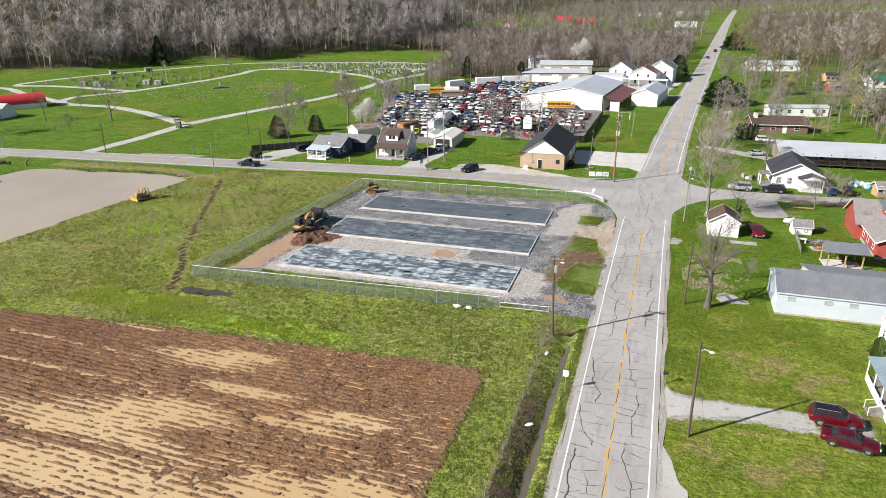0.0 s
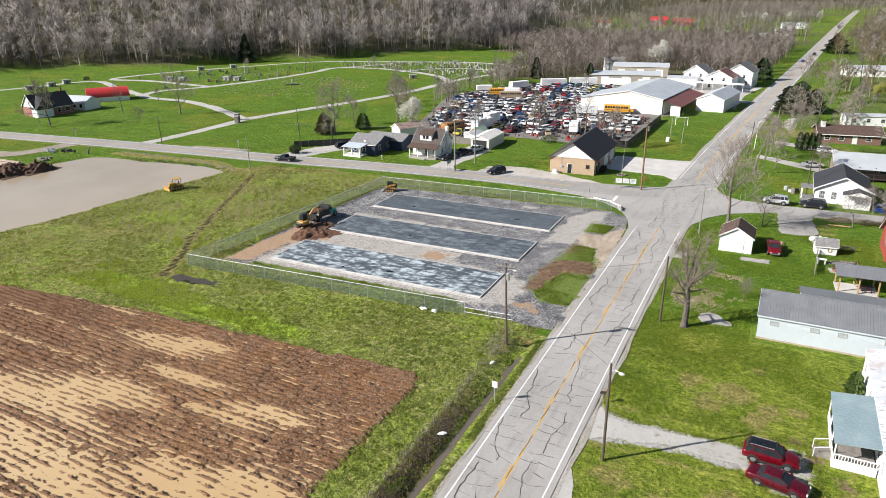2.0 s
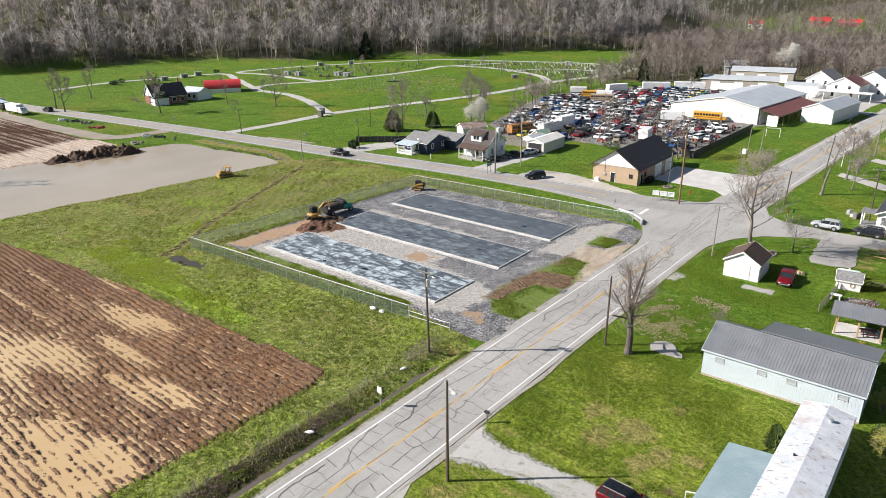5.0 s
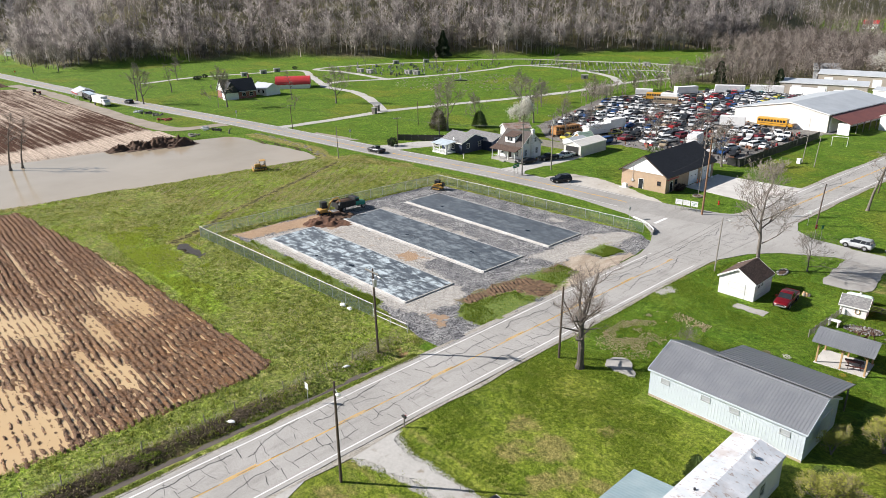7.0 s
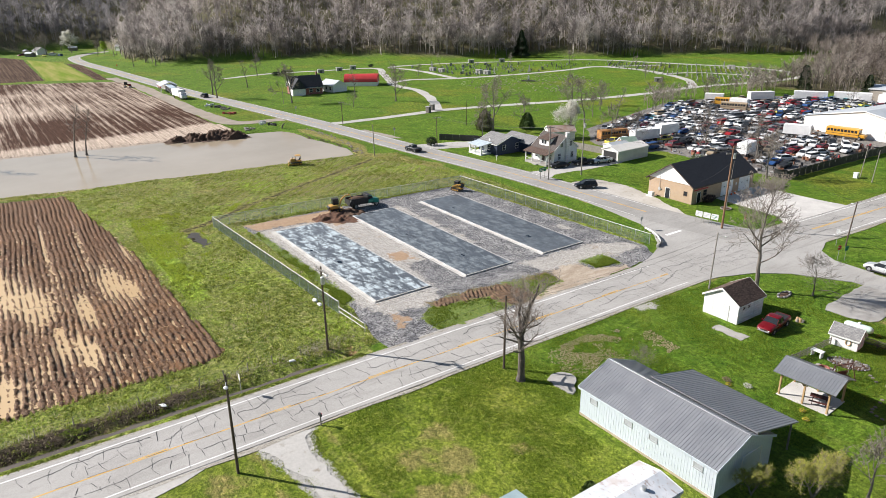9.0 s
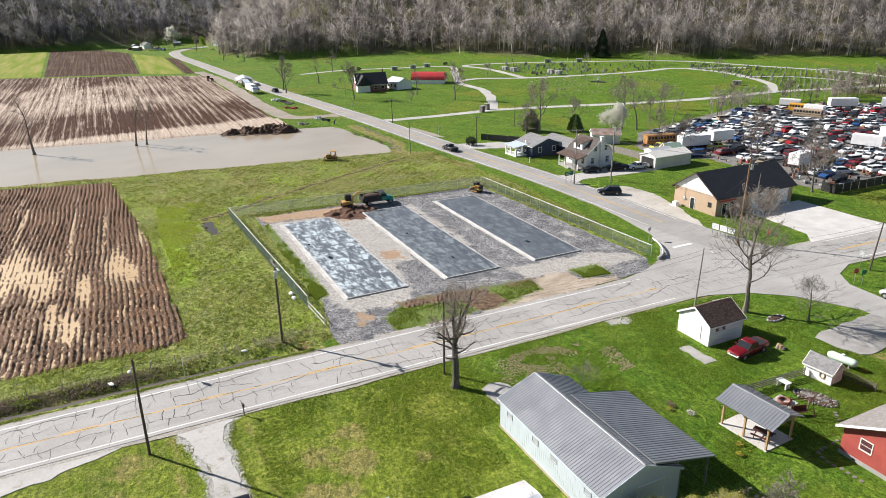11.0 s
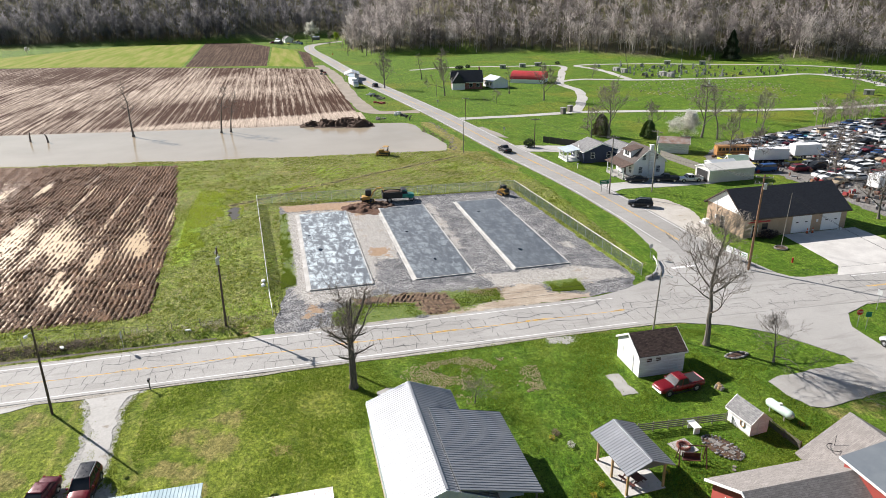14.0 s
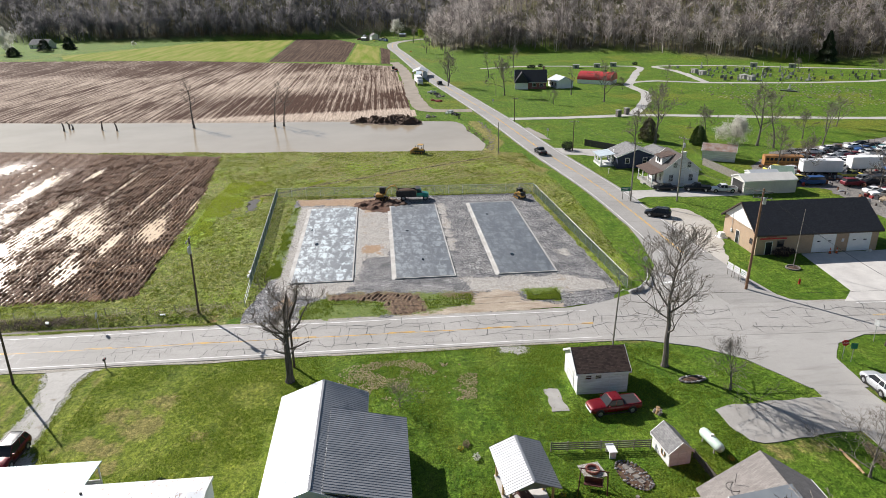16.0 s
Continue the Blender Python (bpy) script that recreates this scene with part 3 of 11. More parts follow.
METAL_WALL = plain("pale_ribbed_steel", (0.66, 0.72, 0.78), (0.60, 0.66, 0.72), 0.6, 0.45, 0.2)
RED_SIDING = plain("red_siding", (0.36, 0.072, 0.055), (0.30, 0.056, 0.044), 0.7, 0.6)
NAVY = plain("navy_siding", (0.018, 0.03, 0.07), (0.014, 0.024, 0.055), 0.8, 0.75)
CREAM = plain("cream_steel", (0.72, 0.70, 0.65), (0.62, 0.60, 0.55), 0.5, 0.55)
GREY_ROOF = roof_metal_material("grey_ribbed_roof", (0.24, 0.25, 0.265), (0.29, 0.30, 0.315))
TEAL_ROOF = roof_metal_material("pale_teal_roof", (0.33, 0.43, 0.46), (0.40, 0.49, 0.51))
n_ = Nodes("rusted_white_roof")
col_ = n_.mix(n_.ramp(n_.noise(0.5, 5, 0.6), 0.4, 0.65), (0.56, 0.59, 0.62), (0.74, 0.75, 0.77))
col_ = n_.mix(n_.ramp(n_.noise(1.5, 6, 0.75, n_.mapped((2.2, 0.8, 1))), 0.57, 0.63, 0.0, 0.85), col_, (0.27, 0.17, 0.12))
col_ = n_.mix(n_.ramp(n_.noise(0.3, 4, 0.6), 0.52, 0.66, 0.0, 0.6), col_, (0.46, 0.38, 0.33))
RUSTY_ROOF = n_.done(col_, 0.5, 0.1, n_.noise(4, 4), 0.2, 0.02)
LIGHT_ROOF = plain("light_grey_steel_roof", (0.58, 0.61, 0.63), (0.49, 0.52, 0.54), 0.2, 0.5, 0.2)
MAROON_ROOF = plain("maroon_steel_roof", (0.19, 0.07, 0.06), (0.24, 0.09, 0.07), 0.3, 0.55, 0.1)
BRIGHT_RED_ROOF = plain("bright_red_roof", (0.55, 0.04, 0.04), (0.45, 0.035, 0.035), 0.3, 0.5)
BLACK_SHINGLE = shingle_material("black_shingles", (0.030, 0.032, 0.040), (0.042, 0.044, 0.052))
BROWN_SHINGLE = shingle_material("brown_shingles", (0.06, 0.037, 0.029), (0.135, 0.088, 0.066))
GREY_SHINGLE = shingle_material("grey_shingles", (0.17, 0.17, 0.17), (0.27, 0.265, 0.26))
TAN_SHINGLE = shingle_material("tan_shingles", (0.215, 0.195, 0.18), (0.295, 0.27, 0.25), 0.3, 0.14)
DARK_TAN_SHINGLE = shingle_material("brown_grey_shingles", (0.075, 0.062, 0.056), (0.115, 0.095, 0.085))
TAN_BRICK = brick_material("tan_brick", (0.46, 0.33, 0.22), (0.40, 0.28, 0.185), (0.42, 0.35, 0.27))
RED_BRICK = brick_material("red_brick", (0.30, 0.10, 0.07), (0.24, 0.08, 0.06), (0.35, 0.28, 0.24))
BROWN_BRICK = brick_material("brown_brick", (0.20, 0.105, 0.075), (0.16, 0.085, 0.065), (0.26, 0.21, 0.18))
GLASS = plain("dark_window_glass", (0.02, 0.024, 0.028), (0.03, 0.034, 0.04), 1, 0.04, 0, bump=0.0, spec=0.25)
TRIM = plain("white_trim", (0.78, 0.78, 0.76), (0.72, 0.72, 0.70), 2, 0.5, bump=0.03)
DARK_TRIM = plain("dark_brown_trim", (0.07, 0.045, 0.035), (0.05, 0.034, 0.028), 2, 0.5)
BLACK = plain("black_steel", (0.022, 0.022, 0.024), (0.035, 0.034, 0.033), 2, 0.55)
RUBBER = plain("tyre_rubber", (0.018, 0.018, 0.018), (0.028, 0.027, 0.026), 4, 0.85)
CHROME = plain("alloy_rim", (0.55, 0.56, 0.57), (0.45, 0.46, 0.47), 4, 0.35, 0.8)
CAT_YELLOW = plain("machine_yellow", (0.60, 0.34, 0.07), (0.45, 0.25, 0.06), 1.5, 0.5)
GREEN_PAINT = paint_material("green_truck_paint", (0.015, 0.26, 0.19))
MAROON_PAINT = paint_material("maroon_car_paint", (0.085, 0.004, 0.012))
CRIMSON_PAINT = paint_material("crimson_car_paint", (0.125, 0.002, 0.008))
RED_PAINT = paint_material("red_truck_paint", (0.16, 0.005, 0.010))
SILVER_PAINT = paint_material("silver_car_paint", (0.48, 0.50, 0.51))
BLACK_PAINT = paint_material("black_car_paint", (0.012, 0.014, 0.018))
WHITE_PAINT = paint_material("white_car_paint", (0.72, 0.73, 0.73))
BLUE_PAINT = paint_material("blue_car_paint", (0.02, 0.07, 0.22))
JUNK_PAINTS = [paint_material("weathered_%s_paint" % w, c, None, 0.4) for w, c in (("white", (0.78, 0.78, 0.77)), ("red", (0.36, 0.025, 0.03)), ("black", (0.03, 0.032, 0.036)), ("silver", (0.50, 0.51, 0.52)), ("blue", (0.03, 0.09, 0.25)), ("maroon", (0.16, 0.02, 0.03)), ("grey", (0.17, 0.18, 0.19)), ("teal", (0.04, 0.20, 0.22)), ("yellow", (0.62, 0.55, 0.10)), ("tan", (0.40, 0.32, 0.22)))]
BUS_YELLOW = plain("school_bus_yellow", (0.72, 0.36, 0.03), (0.55, 0.28, 0.04), 0.8, 0.45)
LAMP_RED = plain("red_lens", (0.35, 0.01, 0.01), None, 3, 0.2)
LAMP_WHITE = plain("clear_lens", (0.75, 0.75, 0.72), None, 3, 0.15)
SIGN_GREEN = plain("sign_green", (0.01, 0.19, 0.11), None, 3, 0.4)
SIGN_WHITE = plain("sign_white", (0.78, 0.78, 0.78), None, 3, 0.4)
SIGN_RED = plain("sign_red", (0.50, 0.015, 0.02), None, 3, 0.4)
ORANGE = plain("orange_plastic", (0.75, 0.14, 0.03), None, 3, 0.5)
STONE = plain("grey_granite", (0.30, 0.29, 0.28), (0.42, 0.41, 0.39), 3, 0.6)
DARK_STONE = plain("dark_granite", (0.07, 0.07, 0.075), (0.14, 0.135, 0.13), 3, 0.4)
FIELD_STONE = plain("field_stone", (0.26, 0.23, 0.20), (0.15, 0.135, 0.12), 2, 0.9, bump=0.5)
# ---- the lie of the land ----
def inside(x, y, poly):
    """Which points of numpy arrays lie inside a polygon."""
    res = np.zeros(np.shape(x), bool)
    n = len(poly)
    for i in range(n):
        (x0, y0), (x1, y1) = poly[i], poly[(i + 1) % n]
        if y0 != y1:
            res ^= ((y0 > y) != (y1 > y)) & (x < (x1 - x0) * (y - y0) / (y1 - y0) + x0)
    return res


def edge_distance(x, y, poly, closed=True):
    """Distance from points to a polygon's outline."""
    best = np.full(np.shape(x), 1e9)
    n = len(poly)
    for i in range(n if closed else n - 1):
        (x0, y0), (x1, y1) = poly[i], poly[(i + 1) % n]
        dx, dy = x1 - x0, y1 - y0
        u = np.clip(((x - x0) * dx + (y - y0) * dy) / (dx * dx + dy * dy), 0, 1)
        best = np.minimum(best, np.hypot(x - x0 - u * dx, y - y0 - u * dy))
    return best


def smooth(a, lo, hi):
    u = np.clip((a - lo) / (hi - lo), 0, 1)
    return u * u * (3 - 2 * u)


VALLEY = [(-600, -700), (-600, -180), (-585, 30), (-582, 66), (-612, 96), (-604, 136), (-520, 140), (-470, 132), (-405, 146), (-404, 186), (-378, 252), (-312, 296), (-290, 346), (-252, 366), (-244, 400),
          (-185, 470), (-170, 640), (-260, 900), (-240, 1300), (200, 1900), (700, 1700), (800, 700), (900, -700)]
POND = [(-132, -90), (-120.5, -8), (-109.5, 66), (-103.5, 122.5), (-112, 125), (-126, 123.2), (-139, 121.8), (-147, 121.5), (-149.5, 115), (-150, 107), (-153, 90), (-161, 26), (-170, -33), (-180, -90)]
FIELD = [(-121.5, -30), (-121, -10), (-105.5, 54.5), (-60, 59.5), (-17.5, 61.3), (-16.0, 58), (-16.2, 41), (-16.6, -30)]
FAR_FIELD = [(-167, -60), (-165, -33), (-156, 26), (-149, 88), (-157, 107.5), (-300, 105), (-324, 105), (-348, 60), (-388, -37), (-408, -150), (-430, -260), (-260, -300)]


def land(x, y):
    z = 0.03 * fbm(x * 0.4, y * 0.4, 3, 3)
    z = z - 0.6 * np.exp(-((x + 8.9) / 0.85) ** 2) * smooth(-y, -75, -72) + 0.18 * np.exp(-((x + 11.3) / 0.9) ** 2) * smooth(-y, -75, -72)
    d = np.where(inside(x, y, POND), 1, -1) * edge_distance(x, y, POND) + 1.2 * fbm(x * 0.15, y * 0.15, 8, 3)
    z = z - 1.0 * smooth(d, -1.6, 3.0)
    f = np.where(inside(x, y, FIELD), 1, -1) * edge_distance(x, y, FIELD)
    z = z - 0.45 * smooth(f, 0.8, 2.5)
    out = np.where(inside(x, y, VALLEY), 0, 1) * edge_distance(x, y, VALLEY)
    west = smooth(-x, 430, 520) * smooth(-y, -110, 40)
    rise = (85 * (1 - np.exp(-out / 190.0)) * (1 - west) + 78 * (1 - np.exp(-out / 135.0)) * west) * (1 + 0.35 * fbm(x * 0.004, y * 0.004, 21, 3))
    return z + rise


def axis(lo, a, b, hi, fine, grow=1.12, most=26.0):
    mid = list(np.arange(a, b + 1e-6, fine))
    left, right, s = [], [], fine
    p = a
    while p > lo:
        s = min(most, s * grow)
        p -= s
        left.append(p)
    p, s = b, fine
    while p < hi:
        s = min(most, s * grow)
        p += s
        right.append(p)
    return np.array(left[::-1] + mid + right)


def sheet(name, xs, ys, zfun, mat, keep=None):
    X, Y = np.meshgrid(xs, ys)
    Z = zfun(X, Y)
    V = np.stack([X, Y, Z], -1).reshape(-1, 3)
    nx, ny = len(xs), len(ys)
    i = (np.arange(ny - 1)[:, None] * nx + np.arange(nx - 1)[None]).ravel()
    F = np.stack([i, i + 1, i + nx + 1, i + nx], 1)
    if keep is not None:
        c = V[F].mean(1)
        F = F[keep(c[:, 0], c[:, 1])]
        used = np.unique(F)
        back = np.zeros(len(V), np.int64)
        back[used] = np.arange(len(used))
        V, F = V[used], back[F]
    return big_mesh(name, V, F, mat), V


def set_mask(me, name, values):
    a = me.attributes.new(name, "FLOAT", "POINT")
    a.data.foreach_set("value", np.ascontiguousarray(values, dtype=np.float32))


TRACK = [(-66, 69), (-70, 77), (-74.5, 83), (-79, 92), (-84, 101.5), (-89, 111.5), (-95, 123)]
# grass kinds: mown lawns, worn spots, leaf litter under the woods
MEADOW = [(-119, 20), (-112, 54), (-106, 100), (-102, 124), (-98, 132), (-60, 135), (-16, 133), (-9, 125), (-9, 20), (-17.5, 20), (-17.5, 60.5), (-60, 58.5), (-106, 53.5), (-113, 20)]
BARE = [(-63, 71, 3.5), (-70, 66, 2.5), (14.3, 71.6, 2.6), (18, 69.3, 2.0), (12, 68.5, 2.2), (16.5, 67.2, 1.6), (20.5, 70.5, 1.4), (10, 72.5, 2.0), (16.5, 77.5, 1.2), (6, 53, 3.0), (11, 51, 2.4), (15, 53.5, 2.2), (-10.5, 76, 1.5), (-11, 60, 2.0), (-10.5, 45, 3.0), (-10.7, 30, 4), (-75, 96, 2), (24.6, 131.5, 2.2), (24.6, 134, 2.2), (24.2, 136, 1.6), (-91, 108, 5), (-85, 112, 4), (-80, 118, 4), (-230, 290, 10), (20, 226, 12), (30, 205, 7), (45, 230, 10)]
DRIVE_EDGE = [(1.5, 56.6), (1.5, 64.0), (3.4, 62.7), (5.7, 62.0), (10.5, 62.2), (16, 62.6), (18.4, 63.8), (19.4, 65.0), (21.3, 64.6), (22.0, 61.5), (22.2, 57.2), (20, 56.2), (17.2, 57.3), (15.1, 58.3), (12.4, 58.9), (8.4, 58.8), (5.2, 57.9), (3, 57.0)]
me, V = sheet("ground", axis(-1500, -128, 50, 1500, 1.0), axis(-900, 20, 182, 2300, 1.0), land, GRASS)
gx, gy = V[:, 0], V[:, 1]
lawn = 1 - 0.75 * smooth(np.where(inside(gx, gy, MEADOW), 1, -1) * edge_distance(gx, gy, MEADOW), -1.5, 1.5)
lawn = np.where((gx > -16) & (gx < -6.5) & (gy < 76), 0.35, lawn)
dry = np.zeros(len(V))
for bx, by, br in BARE:
    dry = np.maximum(dry, (1.0 if 8 < bx < 22 and by < 80 else 0.75) * np.exp(-((gx - bx) ** 2 + (gy - by) ** 2) / br ** 2))
track = edge_distance(gx, gy, TRACK, False)
dry = np.maximum(dry, 0.95 * np.exp(-(track / 1.5) ** 2))
inm = inside(gx, gy, MEADOW)
dry = np.maximum(dry, np.where(inm & (gx < -62), 0.50 + 0.4 * fbm(gx * 0.05, gy * 0.11, 6, 3), 0))
dry = np.maximum(dry, np.where(inm & (gx > -45) & (gy > 68), 0.40 * np.exp(-((gy - 72.2 - 0.04 * (gx + 40)) / 1.6) ** 2) + 0.25 * fbm(gx * 0.1, gy * 0.2, 9, 3), 0))
dry = np.maximum(dry, 0.9 * smooth(-edge_distance(gx, gy, [(-143, 125.5), (-112, 128), (-102, 124), (-80, 133)], False), -3.5, -1.0))
dry = np.maximum(dry, np.where(gy < 74, (0.72 - 0.3 * smooth(gy, 50, 66)) * np.exp(-((gx + 11.2) / 1.2) ** 2) + 0.35 * np.exp(-((gx + 9.4) / 1.0) ** 2), 0))
for ln, hw in (([(-2.35, -160), (-2.35, 100), (-1.1, 142), (3.3, 215), (22, 447)], 4.3), ([(-36, 143.2), (-60, 142.2), (-101, 137.9), (-200, 128.4), (-396, 111.2)], 4.0), ([(2, 60.5), (21, 61)], 3.6), ([(8, 143.4), (45, 144.5)], 2.7)):
    e = edge_distance(gx, gy, ln, False)
    dry = np.maximum(dry, 0.62 * np.exp(-((e - hw) / 0.9) ** 2))
dry = np.maximum(dry, 0.95 * smooth(-edge_distance(gx, gy, POND), -5.5, -2.0) * smooth(-gy, -62, -56))
out = np.where(inside(gx, gy, VALLEY), 0, 1) * edge_distance(gx, gy, VALLEY)
belt = [(-118, 325), (-92, 318), (-55, 345), (0, 345), (10, 420), (16, 560), (-60, 700), (-165, 640), (-180, 470), (-118, 430)]
litter = np.maximum(smooth(out, -1, 6), smooth(np.where(inside(gx, gy, belt), 1, -1) * edge_distance(gx, gy, belt), 0, 8))
east = [(56, 240), (28, 275), (34, 330), (46, 430), (62, 600), (82, 800), (110, 1100), (700, 1100), (700, 180), (120, 180), (64, 205)]
litter = np.maximum(litter, 0.42 * smooth(np.where(inside(gx, gy, east), 1, -1) * edge_distance(gx, gy, east), 0, 10))
far = smooth(gy, 520, 620) * (gx > -320)
dry = np.maximum(dry, far * (0.42 + 0.35 * fbm(gx * 0.012, gy * 0.02, 14, 3)))
litter = np.maximum(litter, far * 0.55 * smooth(fbm(gx * 0.008, gy * 0.015, 19, 3), -0.1, 0.3))
mown = smooth(gx, 0.0, 3.0) * smooth(-gy, -92, -80) * smooth(gy, 20, 24)
lime = np.where(inm & (gx > -82), np.exp(-((gy - 62.4 - 0.02 * (gx + 50)) / 2.6) ** 2) * np.clip(0.6 + 0.9 * fbm(gx * 0.05, gy * 0.08, 23, 3), 0, 1) * smooth(gy, 58, 60), 0)
lime = np.maximum(lime, 0.95 * np.exp(-(((gx + 70) / 6.5) ** 2 + ((gy - 65.5) / 2.6) ** 2)))
lime = np.maximum(lime, 0.7 * np.exp(-(((gx + 88) / 9) ** 2 + ((gy - 90) / 5) ** 2)) * (track > 2))
dry = np.maximum(dry, 0.62 * np.exp(-(((gx + 59) / 8) ** 2 + ((gy - 66.5) / 2.2) ** 2)))
grit = smooth(np.where(inside(gx, gy, DRIVE_EDGE), 1, -1) * edge_distance(gx, gy, DRIVE_EDGE), -1.1, 1.1) * (1 - 0.42 * smooth(gx, 13, 17))
grit = np.maximum(grit, 0.9 * np.exp(-(((gx - 3.4) / 1.3) ** 2 + ((gy - 111.2) / 2.4) ** 2)))
clay = 0.85 * np.exp(-(((gx + 9.4) / 1.1) ** 2 + ((gy - 73) / 1.3) ** 2))
worn = [(22, 64.8, 1.1), (21.6, 62.8, 1.3), (20.2, 65.2, 1.0), (24.2, 60.2, 1.3), (25.4, 57.6, 1.0)]
worn = np.maximum.reduce([0.8 * np.exp(-((gx - a) ** 2 + (gy - b) ** 2) / c ** 2) for a, b, c in worn])
for name, val in (("grit", grit), ("worn", worn), ("clay", clay), ("lime", lime), ("lawn", lawn), ("dry", dry), ("litter", litter), ("mown", mown), ("mud", np.maximum.reduce([(0.9 - 0.6 * smooth(gy, 50, 60)) * np.exp(-((gx + 10.4) / 1.5) ** 2) * smooth(-gy, -73, -68), 0.75 * np.exp(-(track / 1.0) ** 2), 0.85 * np.exp(-(((gx + 61) / 5.0) ** 2 + ((gy - 69.6) / 1.5) ** 2)), 0.7 * np.exp(-((edge_distance(gx, gy, POND) - 0.8) / 0.8) ** 2) * (gx > -140)]))):
    set_mask(me, name, val)
me.polygons.foreach_set("use_smooth", [True] * len(me.polygons))
ground = tagged(new("ground", me), "green spring grass with worn brown patches, wooded hills behind", "ground", kind="structure")


def spline(pts, step=2.0):
    """Points along a smooth line through pts."""
    P = [np.array(p, float) for p in pts]
    P = [2 * P[0] - P[1]] + P + [2 * P[-1] - P[-2]]
    outp = []
    for k in range(1, len(P) - 2):
        a, b, c, d = P[k - 1:k + 3]
        n = max(1, int(np.linalg.norm(c - b) / step))
        # chord-scaled tangents keep the line from swinging where spacing is uneven
        L = np.linalg.norm(c - b)
        m1 = L * ((b - a) / max(np.linalg.norm(b - a), 1e-6) + (c - b) / L) / 2
        m2 = L * ((c - b) / L + (d - c) / max(np.linalg.norm(d - c), 1e-6)) / 2
        for i in range(n):
            u = i / n
            outp.append((2 * u ** 3 - 3 * u * u + 1) * b + (u ** 3 - 2 * u * u + u) * m1 + (-2 * u ** 3 + 3 * u * u) * c + (u ** 3 - u * u) * m2)
    outp.append(P[-2])
    return np.array(outp)


def ribbon(geo, line, off0, off1, top, thick=0.0, wob=0.0, seed=0):
    """A band along a line between two side offsets (to its right positive)."""
    t = np.gradient(line, axis=0)
    t /= np.linalg.norm(t, axis=1)[:, None]
    nrm = np.stack([t[:, 1], -t[:, 0]], 1)
    k = np.arange(len(line))
    w0 = off0 + wob * fbm(k * 0.35, k * 0.0, seed, 2)
    w1 = off1 + wob * fbm(k * 0.35, k * 0.0 + 9, seed, 2)
    a, b = line + nrm * w0[:, None], line + nrm * w1[:, None]
    n = len(line)
    if thick:
        vs = [(*p, top) for p in a] + [(*p, top) for p in b] + [(*p, top - thick) for p in a] + [(*p, top - thick) for p in b]
        fs = []
        for i in range(n - 1):
            fs += [(i, n + i, n + i + 1, i + 1), (2 * n + i, i, i + 1, 2 * n + i + 1), (n + i, 3 * n + i, 3 * n + i + 1, n + i + 1)]
    else:
        vs = [(*p, top) for p in a] + [(*p, top) for p in b]
        fs = [(i, n + i, n + i + 1, i + 1) for i in range(n - 1)]
    return geo.add(vs, fs)


def rough_outline(pts, step=0.7, wob=0.35, seed=0, closed=True):
    """A polygon outline with uneven edges."""
    o = []
    n = len(pts)
    for i in range(n):
        (x0, y0), (x1, y1) = pts[i], pts[(i + 1) % n]
        k = max(1, int(math.hypot(x1 - x0, y1 - y0) / step))
        o += [(x0 + (x1 - x0) * j / k, y0 + (y1 - y0) * j / k) for j in range(k)]
    a = np.array(o)
    a = a + wob * np.stack([fbm(a[:, 0] * 0.9, a[:, 1] * 0.9, seed, 3), fbm(a[:, 0] * 0.9 + 50, a[:, 1] * 0.9, seed + 7, 3)], 1)
    return [tuple(p) for p in a]


def patch(name, pts, top, mat, label, category, wob=0.35, seed=0, thick=0.12, step=0.7):
    outline = rough_outline(pts, step, wob, seed)
    area = sum(a[0] * b[1] - b[0] * a[1] for a, b in zip(outline, outline[1:] + outline[:1]))
    if area < 0:
        outline = outline[::-1]
    return tagged(part(name, Geo().prism(outline, top - thick, top), mat), label, category, kind="structure")


# ---- roads ----
MAIN = spline([(-2.35, -160), (-2.35, 20), (-2.35, 100), (-2.1, 122), (-1.1, 142), (3.3, 215), (22.0, 447), (62.3, 949), (110, 1500)])
COUNTY = spline([(-4, 146), (-20, 143.6), (-36, 143.2), (-60, 142.2), (-101, 137.9), (-150, 133.9), (-200, 128.4), (-259, 121.6), (-396, 111.2), (-470, 106.2), (-510, 110), (-545, 132), (-575, 178)])
EAST = spline([(4, 143.5), (20, 143.4), (45, 144.5), (90, 147), (160, 150)])
road = tagged(part("road_main", ribbon(Geo(), MAIN, -4.3, 4.3, 0.085, 0.3, 0.12, 4), ASPHALT), "pale worn two-lane asphalt road with sealed cracks", "road", kind="structure")
for off in (-4.5, 4.55):
    tagged(part("road_shoulder", ribbon(Geo(), MAIN[:int(len(MAIN) * 0.3)], off - 0.28, off + 0.28, 0.055, 0.2, 0.3, 14 + int(off)), gravel_material("shoulder_gravel", (0.40, 0.375, 0.335), (0.33, 0.30, 0.25), (0.25, 0.225, 0.17), 10.0, 0.8)), "narrow strip of pale grit along the road edge", "shoulder", kind="structure")
road2 = tagged(part("road_county", ribbon(Geo(), COUNTY, -4.0, 4.0, 0.079, 0.3, 0.12, 5), COUNTY_ASPHALT), "pale grey two-lane country road", "road", kind="structure")
road3 = tagged(part("road_east", ribbon(Geo(), EAST, -2.7, 2.7, 0.073, 0.3, 0.3, 6), ASPHALT), "narrow grey side street", "road", kind="structure")
